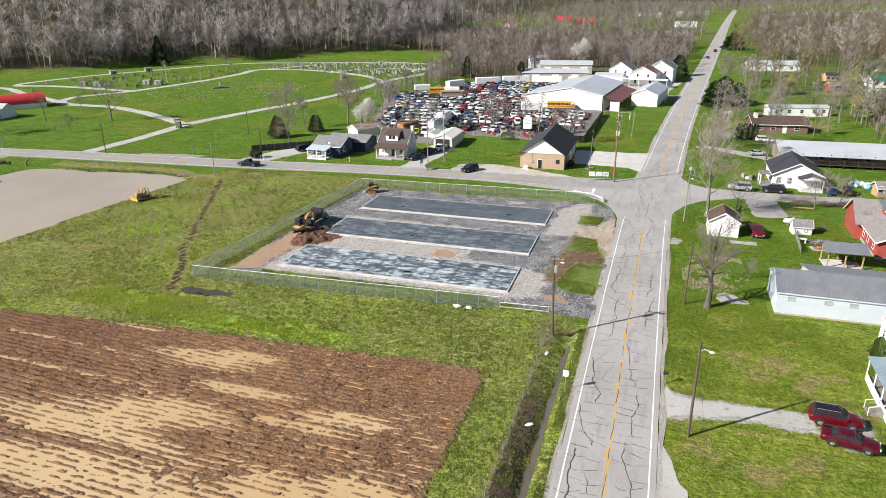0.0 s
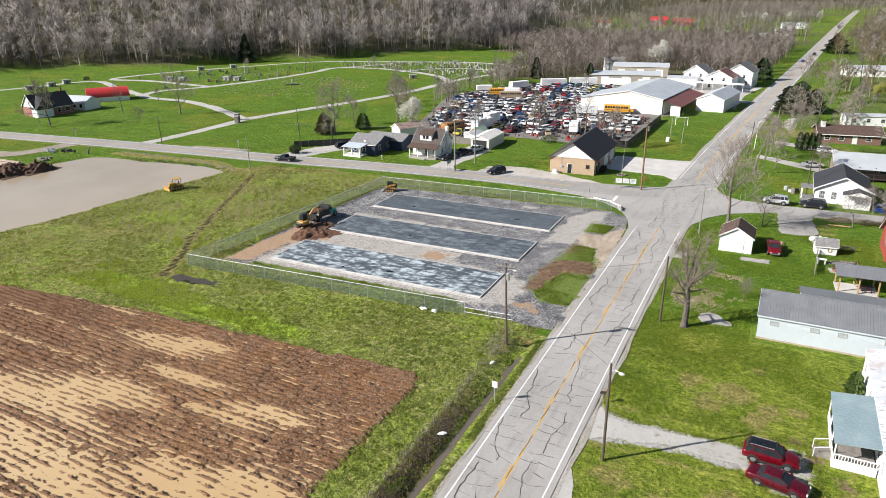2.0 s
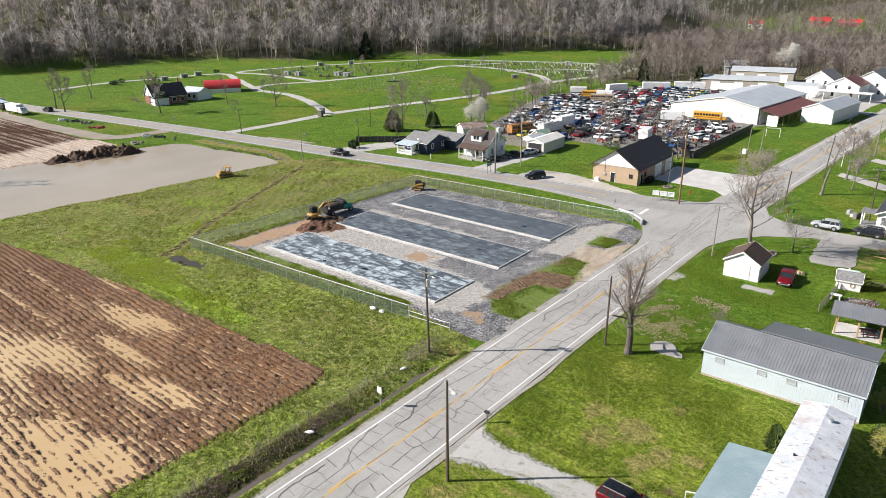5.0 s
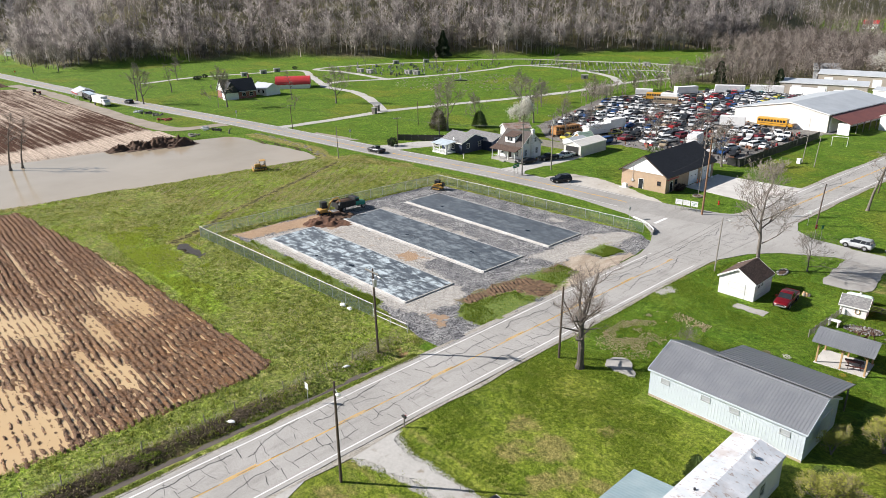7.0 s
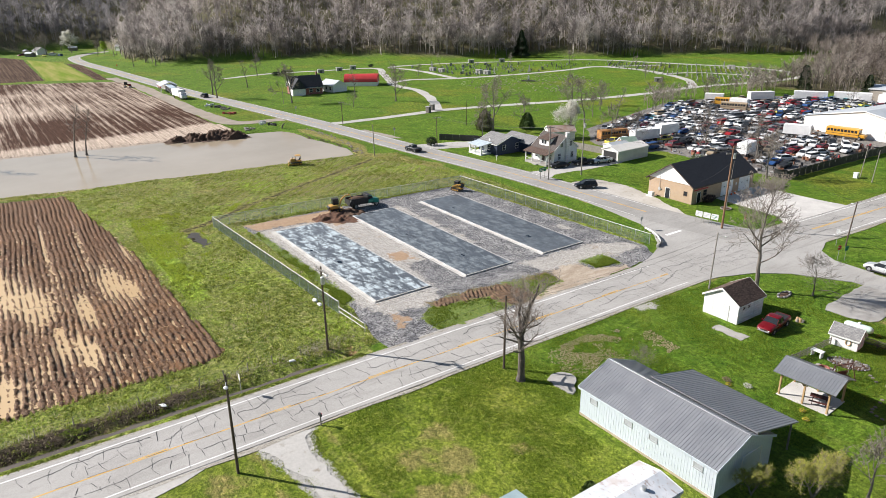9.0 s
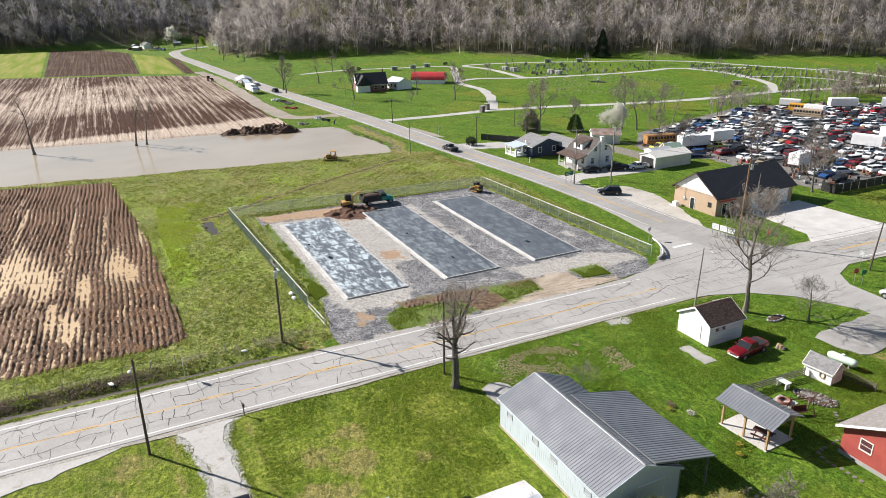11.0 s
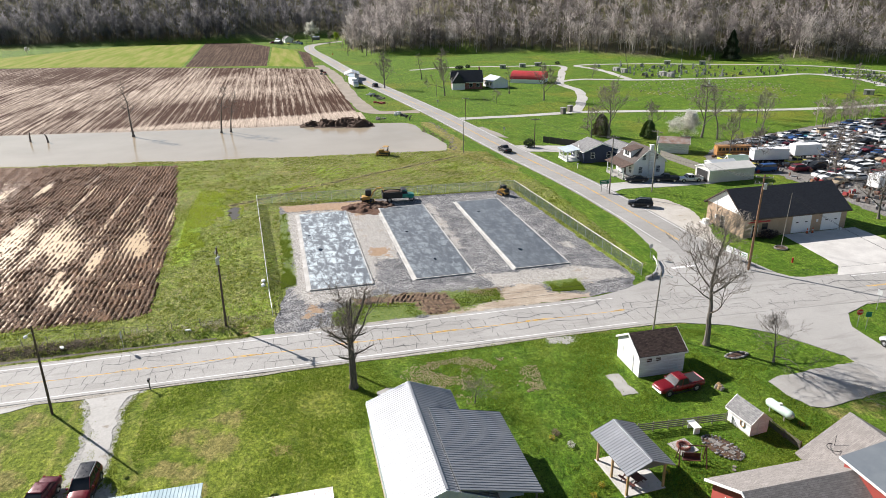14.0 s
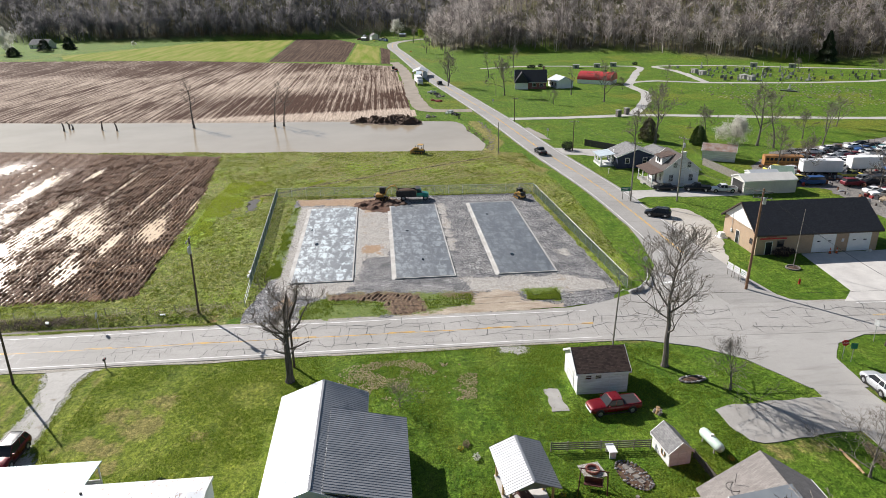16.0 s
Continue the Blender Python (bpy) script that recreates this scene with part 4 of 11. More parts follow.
patch("road_junction", [(-40, 139.4), (-31, 138.7), (-20, 137.0), (-14.5, 134.0), (-10.5, 130.2), (-8, 125), (-6.5, 118), (1.5, 118), (3.0, 127), (5.2, 132.5), (8.5, 136.5), (15, 140.3), (15.5, 146.4), (9.5, 146.8), (6.2, 149.2), (4.2, 154.5), (3.4, 166), (-3.2, 166), (-3.4, 156.6), (-6, 150.5), (-11, 147.3), (-19, 146.4), (-40, 147.0)], 0.067, ASPHALT, "worn asphalt crossroads apron with swept corners", "road", 0.1, 3, 0.2)


def line_run(line, y0=None, y1=None, x0=None, x1=None):
    keep = np.ones(len(line), bool)
    if y0 is not None:
        keep &= (line[:, 1] >= y0) & (line[:, 1] <= y1)
    if x0 is not None:
        keep &= (line[:, 0] >= x0) & (line[:, 0] <= x1)
    return line[keep]


def marking(name, line, off, width, top, mat, parent, dash=None):
    g = Geo()
    if dash:
        fine = line
        on, gap = dash
        s = np.concatenate([[0], np.cumsum(np.hypot(*np.diff(fine, axis=0).T))])
        p = 0.0
        while p < s[-1]:
            q = np.array([[np.interp(v, s, fine[:, 0]), np.interp(v, s, fine[:, 1])] for v in np.linspace(p, min(p + on, s[-1]), 3)])
            ribbon(g, q, off - width / 2, off + width / 2, top)
            p += on + gap
    else:
        ribbon(g, line, off - width / 2, off + width / 2, top, 0, 0.03, 3)
    return part(name, g, mat, parent)


south, north = line_run(MAIN, -160, 122), line_run(MAIN, 158, 1500)
for run in (south, north):
    for off in (-3.68, 3.68):
        marking("edge_line", run, off, 0.13, 0.0905, WHITE_LINE, road)
    marking("centre_line", run, 0.10, 0.11, 0.0905, YELLOW_LINE, road)
    marking("centre_line", run, -0.14, 0.11, 0.0905, YELLOW_LINE, road, (3.2, 9.0) if run is south else None)
crun = line_run(COUNTY, x0=-600, x1=-22)
for off in (-3.45, 3.45):
    marking("edge_line", crun, off, 0.12, 0.0845, WHITE_LINE, road2)
marking("centre_line", crun, 0.1, 0.1, 0.0845, YELLOW_LINE, road2)
marking("centre_line", crun, -0.12, 0.1, 0.0845, YELLOW_LINE, road2)
part("stop_bar", Geo().box(-13.6, -13.0, 135.6, 139.6, 0.0845, 0.0885), WHITE_LINE, road2)


# sealed cracks: jagged ones across each lane, some forked, and a few along the wheel tracks
line = line_run(MAIN, 15, 250)
arc = np.concatenate([[0], np.cumsum(np.hypot(*np.diff(line, axis=0).T))])
tang = np.gradient(line, axis=0)
tang /= np.linalg.norm(tang, axis=1)[:, None]


def on_road(s, off):
    c = np.array([np.interp(s, arc, line[:, k]) for k in (0, 1)])
    t = np.array([np.interp(s, arc, tang[:, k]) for k in (0, 1)])
    return c + np.array([t[1], -t[0]]) * off


rnd = random.Random(5)
g = Geo()
count = 0


def jagged(s, off, ds, doff, reach, w, sway=0.14):
    """One crack walking over the road in short steps from (s, off), bending slowly."""
    global count
    pts = [on_road(s, off)]
    gone, na, nb = 0.0, 0.0, 0.0
    while gone < reach and abs(off) < 4.05 and arc[0] < s < arc[-1]:
        step = rnd.uniform(0.14, 0.3)
        na, nb = 0.72 * na + rnd.gauss(0, sway), 0.72 * nb + rnd.gauss(0, sway)
        s, off = s + (ds + na) * step, off + (doff + nb) * step
        pts.append(on_road(s, off))
        gone += step
    if len(pts) > 2:
        count += 1
        ribbon(g, np.array(pts), -w, w, 0.0935 + 0.0003 * (count % 12), 0, w * 0.9, count)
    return s, off


for side in (-1, 1):
    # one long crack wanders down the middle of the lane, broken now and then
    s, mid = 0.5, side * 1.9
    while s < arc[-1] - 4:
        reach = rnd.uniform(5.0, 13.0)
        s2, end = jagged(s, mid, 1.0, 0.05 * (side * 1.9 - mid), reach, rnd.uniform(0.034, 0.056) * (1.0 if side < 0 else 0.75), 0.24)
        if rnd.random() < 0.45:
            jagged(s + reach * 0.4, side * rnd.uniform(1.2, 2.6), 1.0, side * rnd.uniform(-0.3, 0.3), rnd.uniform(1.5, 4.0), 0.022, 0.24)
        s += reach * rnd.uniform(0.95, 1.25)
        mid = side * (1.9 + rnd.uniform(-0.35, 0.35))
    # thinner cracks run from it across the lane
    s = 1.0
    while s < arc[-1] - 2:
        w, d = rnd.uniform(0.019, 0.034), rnd.choice((-1, 1))
        jagged(s, side * 1.9, rnd.gauss(0.0, 0.15), d, rnd.uniform(1.0, 1.9), w)
        if rnd.random() < 0.6:
            jagged(s + rnd.uniform(-0.5, 0.5), side * 1.9, rnd.gauss(0.0, 0.2), -d, rnd.uniform(0.8, 1.9), w * 0.9)
        s += rnd.uniform(1.0, 2.3)
# the joint under the centre line has opened in places
s = 2.0
while s < arc[-1] - 6:
    reach = rnd.uniform(0.8, 4.0)
    jagged(s, rnd.uniform(-0.04, 0.04), 1.0, 0.0, reach, 0.026, 0.03)
    s += reach + rnd.uniform(0.3, 4.0)
tagged(part("crack_seal", g, TAR, road), kind="stuff")

# gravel and concrete surfaces
patch("driveway_gravel", [(1.9, 57.2), (2.0, 63.2), (4.2, 61.7), (7, 61.3), (10.5, 61.5), (14.5, 61.8), (16.8, 61.3), (16.4, 59.6), (12.5, 59.6), (8.5, 59.4), (5.0, 58.6)], 0.045, DRIVE, "pale worn gravel driveway with grass edges", "driveway", 0.7, 11, 0.12, 0.4)
patch("road_shoulder", [(1.7, 20), (1.7, 55.5), (2.6, 52), (4.4, 46), (5.6, 40), (6.4, 20)], 0.046, DRIVE, "pale gravel shoulder beside the road", "shoulder", 0.4, 12)
LOT = rough_outline([(-62.4, 78.5), (-62.4, 90), (-62.2, 110), (-61.0, 126.4), (-12.6, 128.9), (-8.4, 126.5), (-7.2, 119.5), (-6.6, 104), (-6.6, 76.9), (-12.0, 77.2), (-19.5, 78.6), (-40, 78.4), (-57.4, 78.3)], 0.7, 0.45, 13)
X, Y = np.meshgrid(np.arange(-64, -5.5, 0.5), np.arange(75.5, 130.5, 0.5))
nx, ny = X.shape[1], X.shape[0]
V = np.stack([X.ravel(), Y.ravel(), np.full(X.size, 0.05)], 1)
ins = inside(V[:, 0], V[:, 1], LOT)
i = (np.arange(ny - 1)[:, None] * nx + np.arange(nx - 1)[None]).ravel()
F = np.stack([i, i + 1, i + nx + 1, i + nx], 1)
F = F[ins[F].any(1)]
outl = np.array(LOT)
for k in np.unique(F[~ins[F]]):
    # outer corners of edge cells slide onto the outline
    V[k, :2] = outl[np.argmin(np.hypot(outl[:, 0] - V[k, 0], outl[:, 1] - V[k, 1]))]
used = np.unique(F)
back = np.zeros(len(V), np.int64)
back[used] = np.arange(len(used))
V, F = V[used], back[F]
ZONES = {
    "pale": [[(-57.5, 79.3), (-57, 91.8), (-53, 97), (-33, 96.9), (-28, 96.6), (-29, 93), (-20, 91.5), (-15.0, 90.5), (-14.2, 86), (-15.2, 81), (-19, 79.8), (-35, 80.0)], [(-18.6, 107.5), (-13.5, 108), (-12.8, 114), (-12.2, 120.5), (-12, 127.5), (-15, 128), (-18.0, 123), (-18.4, 112)], [(-56.5, 106.4), (-56.5, 107.8), (-30, 107.6), (-30, 106.4)], [(-29, 123.6), (-26, 123.4), (-25.6, 125.4), (-28.6, 125.6)]],
    "clay": [[(-62.6, 78.6), (-58.4, 79.2), (-57.6, 86), (-56.8, 91.5), (-52, 92.4), (-53, 96.6), (-59, 99.5), (-61.6, 97)], [(-14.5, 82.1), (-12.6, 83.5), (-11.8, 82.8), (-13.4, 81.6)], [(-12.2, 82.5), (-10.4, 81.2), (-10.7, 80.5), (-12.8, 81.8)], [(-34.5, 92.5), (-31, 92.4), (-30, 95.4), (-34, 95.8)]],
    "dirt": [[(-13.6, 108.6), (-13, 114.6), (-10.4, 114.6), (-8.2, 119.9), (-6.4, 119.9), (-6.2, 97), (-8.2, 100), (-10.0, 107)]],
    "green": [[(-15.2, 90.3), (-13.4, 108.2), (-9.6, 107.4), (-7.4, 100), (-7.0, 84.7), (-11.2, 84.2), (-13.4, 87)], [(-13.7, 114.8), (-13.4, 120.3), (-9.0, 119.6), (-10.2, 115)], [(-57.0, 78.2), (-57.2, 79.6), (-40, 80.0), (-22, 80.2), (-21, 78.0)]],
    "mud": [[(-14.9, 87.6), (-15.0, 96.5), (-13.6, 100.8), (-8.2, 101.6), (-7.3, 98.5), (-7.4, 96.2), (-11.4, 95.4), (-12.4, 92), (-12.8, 87.8)], [(-13.6, 103), (-13.6, 108.6), (-10.6, 107.8), (-11.4, 105)]],
}
me = big_mesh("gravel_lot", V, F, lot_material())
for name, polys in ZONES.items():
    val = np.zeros(len(V))
    for poly in polys:
        val = np.maximum(val, smooth(np.where(inside(V[:, 0], V[:, 1], poly), 1, -1) * edge_distance(V[:, 0], V[:, 1], poly), -1.8, 1.8))
    set_mask(me, name, val)
me.vertices.foreach_set("co", np.stack([V[:, 0], V[:, 1], 0.05 + 0.02 * fbm(V[:, 0], V[:, 1], 4, 3)], 1).astype(np.float32).ravel())
me.update()
tagged(new("gravel_lot", me), "grey crushed-stone lot with pale, clay and rutted grass patches", "gravel lot", kind="structure")
def ruts(x, y):
    """Wheel ruts churned through the soft verge, sinking out of sight at the ragged edge."""
    e = np.where(inside(x, y, ZONES["mud"][0]), 1, -1) * edge_distance(x, y, ZONES["mud"][0]) + 1.5 * fbm(x * 0.5, y * 0.9, 81, 4)
    run = y - 0.10 * (x + 11) ** 2 + 0.5 * fbm(x * 0.3, y * 0.3, 82, 3)
    ridge = (0.5 + 0.5 * np.sin(2 * math.pi * run / 0.62)) ** 1.6 * np.clip(0.75 + 1.5 * fbm(x * 0.8, y * 0.8, 83, 3), 0.1, 1.5) + 0.5 * fbm(x * 2.2, y * 3.0, 84, 3)
    return -0.08 + smooth(e, 0.0, 0.7) * (0.16 + 0.17 * ridge)


me, V = sheet("churned_verge", np.arange(-16.5, -6.0, 0.11), np.arange(86.0, 103.5, 0.11), ruts, plain("churned_mud", (0.165, 0.10, 0.055), (0.085, 0.05, 0.028), 1.4, 0.9, bump=0.9, fine=6, world_space=True), lambda x, y: ruts(x, y) > -0.05)
tagged(new("churned_verge", me), "dark red-brown mud churned into deep wheel ruts", "mud", kind="structure")
patch("fire_station_apron", [(-21.7, 161.6), (-7.7, 160.3), (-3.9, 156.6), (-2.7, 157.5), (-0.2, 177.5), (-9, 176.4), (-21.7, 176.2)], 0.06, CONCRETE, "clean pale concrete station apron", "apron", 0.05, 22)
patch("parking_gravel", [(-47.8, 145.5), (-47.4, 152.0), (-44.5, 154.2), (-39, 154.8), (-33.5, 153.4), (-28.5, 152.2), (-21, 149.2), (-16.4, 147.0), (-15, 145.6), (-20, 145.2)], 0.058, TAN_GRIT, "pale gravel pull-off beside the station", "parking", 0.6, 23)
patch("house_drive", [(-60.5, 145.8), (-53.5, 145.7), (-55.5, 150), (-54, 160), (-53.8, 170), (-61.0, 171), (-61.0, 160), (-60.0, 152)], 0.052, DRIVE, "gravel house driveway", "driveway", 0.4, 24)
patch("blue_house_drive", [(-103, 141.4), (-95.5, 141.0), (-92, 150), (-86.5, 160), (-92, 163), (-99, 153)], 0.052, DRIVE, "gravel house driveway", "driveway", 0.4, 25)
patch("parking_pad", [(17.6, 128.6), (17.0, 130), (16.9, 136), (16.6, 141.0), (22.4, 141.4), (22.6, 138), (23.0, 134), (23.3, 130.6), (22.8, 129.5), (20.5, 128.7)], 0.062, OLD_CONCRETE, "weathered concrete parking pad", "parking pad", 0.35, 26)
patch("rubble_slab", [(8.7, 88.6), (8.9, 89.6), (9.6, 90.3), (10.4, 90.4), (11.3, 89.7), (12.6, 88.4), (13.0, 87.6), (11.9, 87.6), (10.4, 87.2), (9.3, 87.4)], 0.16, OLD_CONCRETE, "broken concrete slab lying in the grass", "slab", 0.35, 27, 0.25, 0.35)
patch("worn_path", [(12.0, 112.3), (16.2, 112.4), (16.2, 113.9), (12.3, 113.8)], 0.045, OLD_CONCRETE, "worn grey path slab in the lawn", "path", 0.4, 28)
dd = spline([(-345, 104.8), (-301, 108.4), (-240, 109.5), (-185, 110.2), (-170, 113), (-167, 121), (-166, 128)])
tagged(part("farm_track", ribbon(Geo(), dd, -2.8, 2.8, 0.06, 0.15, 1.0, 7), plain("tan_track", (0.33, 0.285, 0.23), (0.25, 0.21, 0.165), 0.2, 0.95, bump=0.3, fine=4, world_space=True)), "tan gravel farm track beside the field", "track", kind="structure")
for nm, pts, hw in (("a", [(-147.5, 137.5), (-146.8, 160), (-147.5, 180), (-143, 200), (-133, 237), (-128, 268), (-127.5, 300), (-118, 345), (-119, 374)], 2.0), ("b", [(-147.5, 179), (-165, 189), (-196, 202), (-226, 206), (-232, 218), (-222, 240), (-214.6, 276), (-213, 306), (-214, 329), (-195, 335), (-147, 318), (-128, 298)], 1.9), ("c", [(-228, 207), (-262, 222), (-292, 233), (-300, 205), (-306, 176), (-300, 150)], 1.8), ("d", [(-222, 240), (-268, 245), (-290, 243), (-287, 276), (-273, 306), (-243, 357), (-200, 372), (-150, 384), (-119, 374)], 1.8), ("e", [(-214, 329), (-205, 345), (-196, 362)], 1.5), ("f", [(-170, 325), (-160, 345), (-140, 352), (-119, 350)], 1.5)):
    tagged(part("cemetery_lane", ribbon(Geo(), spline(pts), -hw, hw, 0.05 + 0.004 * "abcdef".index(nm), 0.15, 0.5, 8), DRIVE), "pale gravel cemetery lane", "lane", kind="structure")
patch("junkyard_ground", [(-60, 178), (-56, 188), (-26, 186), (-22.5, 190), (-21.5, 238), (-18, 246), (-30, 300), (-60, 322), (-88, 306), (-103, 280), (-108, 255), (-99, 225), (-90, 195), (-76, 182)], 0.045, gravel_material("oily_gravel", (0.16, 0.15, 0.135), (0.22, 0.205, 0.185), (0.11, 0.10, 0.09), 6.0), "oily grey-brown salvage-yard ground", "yard", 0.9, 29)
patch("shop_yard", [(-2.2, 282), (-0.5, 262), (0.5, 300), (6, 330), (-36, 330), (-32, 300), (-14, 285)], 0.043, DRIVE, "pale gravel shop yard", "yard", 0.6, 30)
for nm, pts in (("driveway_far", [(10.5, 188.5), (10.6, 192), (22, 184.5), (27, 180.5), (27, 176.5), (20, 181)]), ("driveway_ranch", [(14, 208), (14.6, 212), (26, 206), (25, 202)]), ("driveway_barn", [(2.6, 281), (4, 286.5), (-6, 287), (-6, 281)])):
    patch(nm, pts, 0.05, DRIVE, "pale gravel driveway", "driveway", 0.5, 31)

# ---- ploughed field with standing water ----
WET = [(-27, 47.6, 5, 1.3), (-22.5, 38.5, 5, 2.2), (-31, 45, 6, 1.2), (-50, 40, 11, 4.0), (-84, 38.6, 27, 0.4), (-75, 47.2, 22, 0.3), (-70, 52.4, 16, 0.3), (-48, 53.7, 9, 2.0), (-44, 55.8, 5, 0.9), (-46, 43, 9, 3.0), (-40, 49, 7, 1.2), (-56, 39, 10, 2.5), (-53, 33, 16, 3.5), (-40, 32, 12, 3.0), (-27, 36, 9, 2.2), (-20, 34.5, 4, 3), (-30, 47, 4, 0.7), (-90, 28, 7, 0.9), (-95, 37, 6, 0.8), (-62, 58, 7, 0.7), (-80, 20, 18, 3), (-45, 20, 26, 7), (-100, 5, 8, 4), (-24, 26, 7, 6)]


def wetness(x, y):
    w = np.zeros(np.shape(x))
    for cx, cy, rx, ry in WET:
        w = np.maximum(w, np.exp(-(((x - cx) / rx) ** 2 + ((y - cy + 0.03 * (x - cx)) / ry) ** 2)))
    w = np.maximum(w, 0.45 * smooth(52 - y, 0, 12) * smooth(x, -75, -50))
    return np.clip(w + 0.42 * fbm(x * 0.07, y * 0.45, 31, 4) * (0.4 + w), 0, 1)


def furrow(x, y):
    yy = y + 0.03 * x + 0.45 * fbm(x * 0.09, y * 0.07, 41, 3)
    return np.sin(2 * math.pi * yy / 0.76) * 0.9 + np.sin(2 * math.pi * yy / 3.9 + 0.7) * 0.12


def soil(x, y):
    clod = fbm(x * 1.5, y * 4.2, 51, 3)
    coarse = fbm(x * 0.9, y * 0.8, 53, 3)
    z = 0.10 + 0.14 * furrow(x, y) * np.clip(0.7 + 1.6 * coarse + 0.7 * clod, 0.05, 1.8) + 0.17 * clod + 0.04 * fbm(x * 0.1, y * 0.1, 55, 2) - 0.20 * smooth(wetness(x, y), 0.12, 0.95)
    e = np.where(inside(x, y, FIELD), 1, -1) * edge_distance(x, y, FIELD) + 0.5 * fbm(x * 0.8, y * 0.8, 57, 2)
    return np.where(e < 0.8, -0.08 + (z + 0.08) * smooth(e, 0.0, 0.8), z)


fx = axis(-121, -75, -16, -15.8, 0.23, 1.1, 0.8)
fy = axis(-29, 24, 62, 62.2, 0.125, 1.1, 0.6)
me, V = sheet("ploughed_field", fx, fy, soil, SOIL, lambda x, y: inside(x, y, FIELD))
set_mask(me, "crest", np.clip((V[:, 2] - 0.02) / 0.22, 0, 1))
set_mask(me, "wet", wetness(V[:, 0], V[:, 1]))
set_mask(me, "damp", np.clip(smooth(-V[:, 0] + 10 * fbm(V[:, 0] * 0.05, V[:, 1] * 0.2, 63, 3), 48, 70) * 0.9 + 0.25 * fbm(V[:, 0] * 0.06, V[:, 1] * 0.3, 64, 3), 0, 1))
me.polygons.foreach_set("use_smooth", [True] * len(me.polygons))
tagged(new("ploughed_field", me), "wet brown ploughed field with clods and furrows", "field", kind="structure")
# clods thrown up along the furrow crests
rng = np.random.default_rng(12)
n = 760000
cx, cy = -16.5 - 104 * rng.random(n) ** 1.25, 62 - 92 * rng.random(n) ** 1.5
keep = inside(cx, cy, FIELD) & (edge_distance(cx, cy, FIELD) > 0.5)
fur = furrow(cx, cy)
keep &= rng.random(n) < np.clip(0.12 + 0.7 * smooth(fur, -0.6, 0.8), 0, 1) * (1 - 0.85 * smooth(wetness(cx, cy), 0.55, 1.0)) * np.clip(0.75 + 1.3 * fbm(cx * 0.5, cy * 0.7, 61, 3), 0.1, 1)
cx, cy = cx[keep][:230000], cy[keep][:230000]
base = np.array([(1, 0, -0.3), (0, 1, -0.3), (-1, 0, -0.3), (0, -1, -0.3), (0, 0, 1)], float)
tri = np.array([(0, 1, 4), (1, 2, 4), (2, 3, 4), (3, 0, 4)])
m = len(cx)
size = 0.03 + 0.10 * rng.random(m) ** 3.0
P = base[None] * size[:, None, None] * rng.uniform(0.65, 1.35, (m, 5, 3)) * np.array([1.9, 0.8, 0.8])
ang = rng.normal(0, 0.5, m)
P = np.stack([P[..., 0] * np.cos(ang)[:, None] - P[..., 1] * np.sin(ang)[:, None] + cx[:, None], P[..., 0] * np.sin(ang)[:, None] + P[..., 1] * np.cos(ang)[:, None] + cy[:, None], P[..., 2] + (soil(cx, cy) + size * 0.25)[:, None]], -1)
CLOD = Nodes("dark_clods", True)
split = CLOD.t.nodes.new("ShaderNodeSeparateXYZ")
CLOD.t.links.new(CLOD.co, split.inputs[0])
CLOD = CLOD.done(CLOD.mix(CLOD.ramp(split.outputs[0], -72.0, -48.0), CLOD.mix(CLOD.rand(True), (0.085, 0.045, 0.025), (0.20, 0.112, 0.062)), CLOD.mix(CLOD.rand(True), (0.08, 0.042, 0.025), (0.28, 0.172, 0.098))), 0.85, 0, None)
tagged(new("soil_clods", big_mesh("soil_clods", P.reshape(-1, 3), (tri[None] + 5 * np.arange(m)[:, None, None]).reshape(-1, 3), CLOD)), "dark clods of turned earth along the furrows", "clods", kind="stuff")


def tufts(name, label, poly, n, h0, h1, a, b, seed, bias=None, w=0.05, blades=3, spread=0.0):
    """Tufts of grass blades, three to a tuft."""
    rg = np.random.default_rng(seed)
    xs_, ys_ = [p[0] for p in poly], [p[1] for p in poly]
    x, y = rg.uniform(min(xs_), max(xs_), n * 3), rg.uniform(min(ys_), max(ys_), n * 3)
    k = inside(x, y, poly) & (rg.random(n * 3) < np.clip(0.5 + 1.6 * fbm(x * 0.22, y * 0.22, seed, 4), 0.04, 1))
    if bias is not None:
        k &= bias(x, y)
    x, y = x[k][:n], y[k][:n]
    z = land(x, y)
    q = len(x)
    V = np.zeros((q, blades, 3, 3))
    for j in range(blades):
        ox, oy = spread * rg.normal(size=q), spread * rg.normal(size=q)
        an, le, h = rg.uniform(0, 2 * math.pi, q), rg.uniform(0.0, 0.7, q), rg.uniform(h0, h1, q)
        dx, dy = np.cos(an), np.sin(an)
        ww = w * (0.6 + rg.random(q))
        V[:, j, 0] = np.stack([x + ox - dy * ww, y + oy + dx * ww, z - 0.02], 1)
        V[:, j, 1] = np.stack([x + ox + dy * ww, y + oy - dx * ww, z - 0.02], 1)
        V[:, j, 2] = np.stack([x + ox + dx * le * h, y + oy + dy * le * h, z + h], 1)
    mat = leaf_material(name + "_blades", a, b, 0.5)
    return tagged(new(name, big_mesh(name, V.reshape(-1, 3), np.arange(q * 3 * blades).reshape(-1, 3), mat)), label, "grass", kind="stuff")


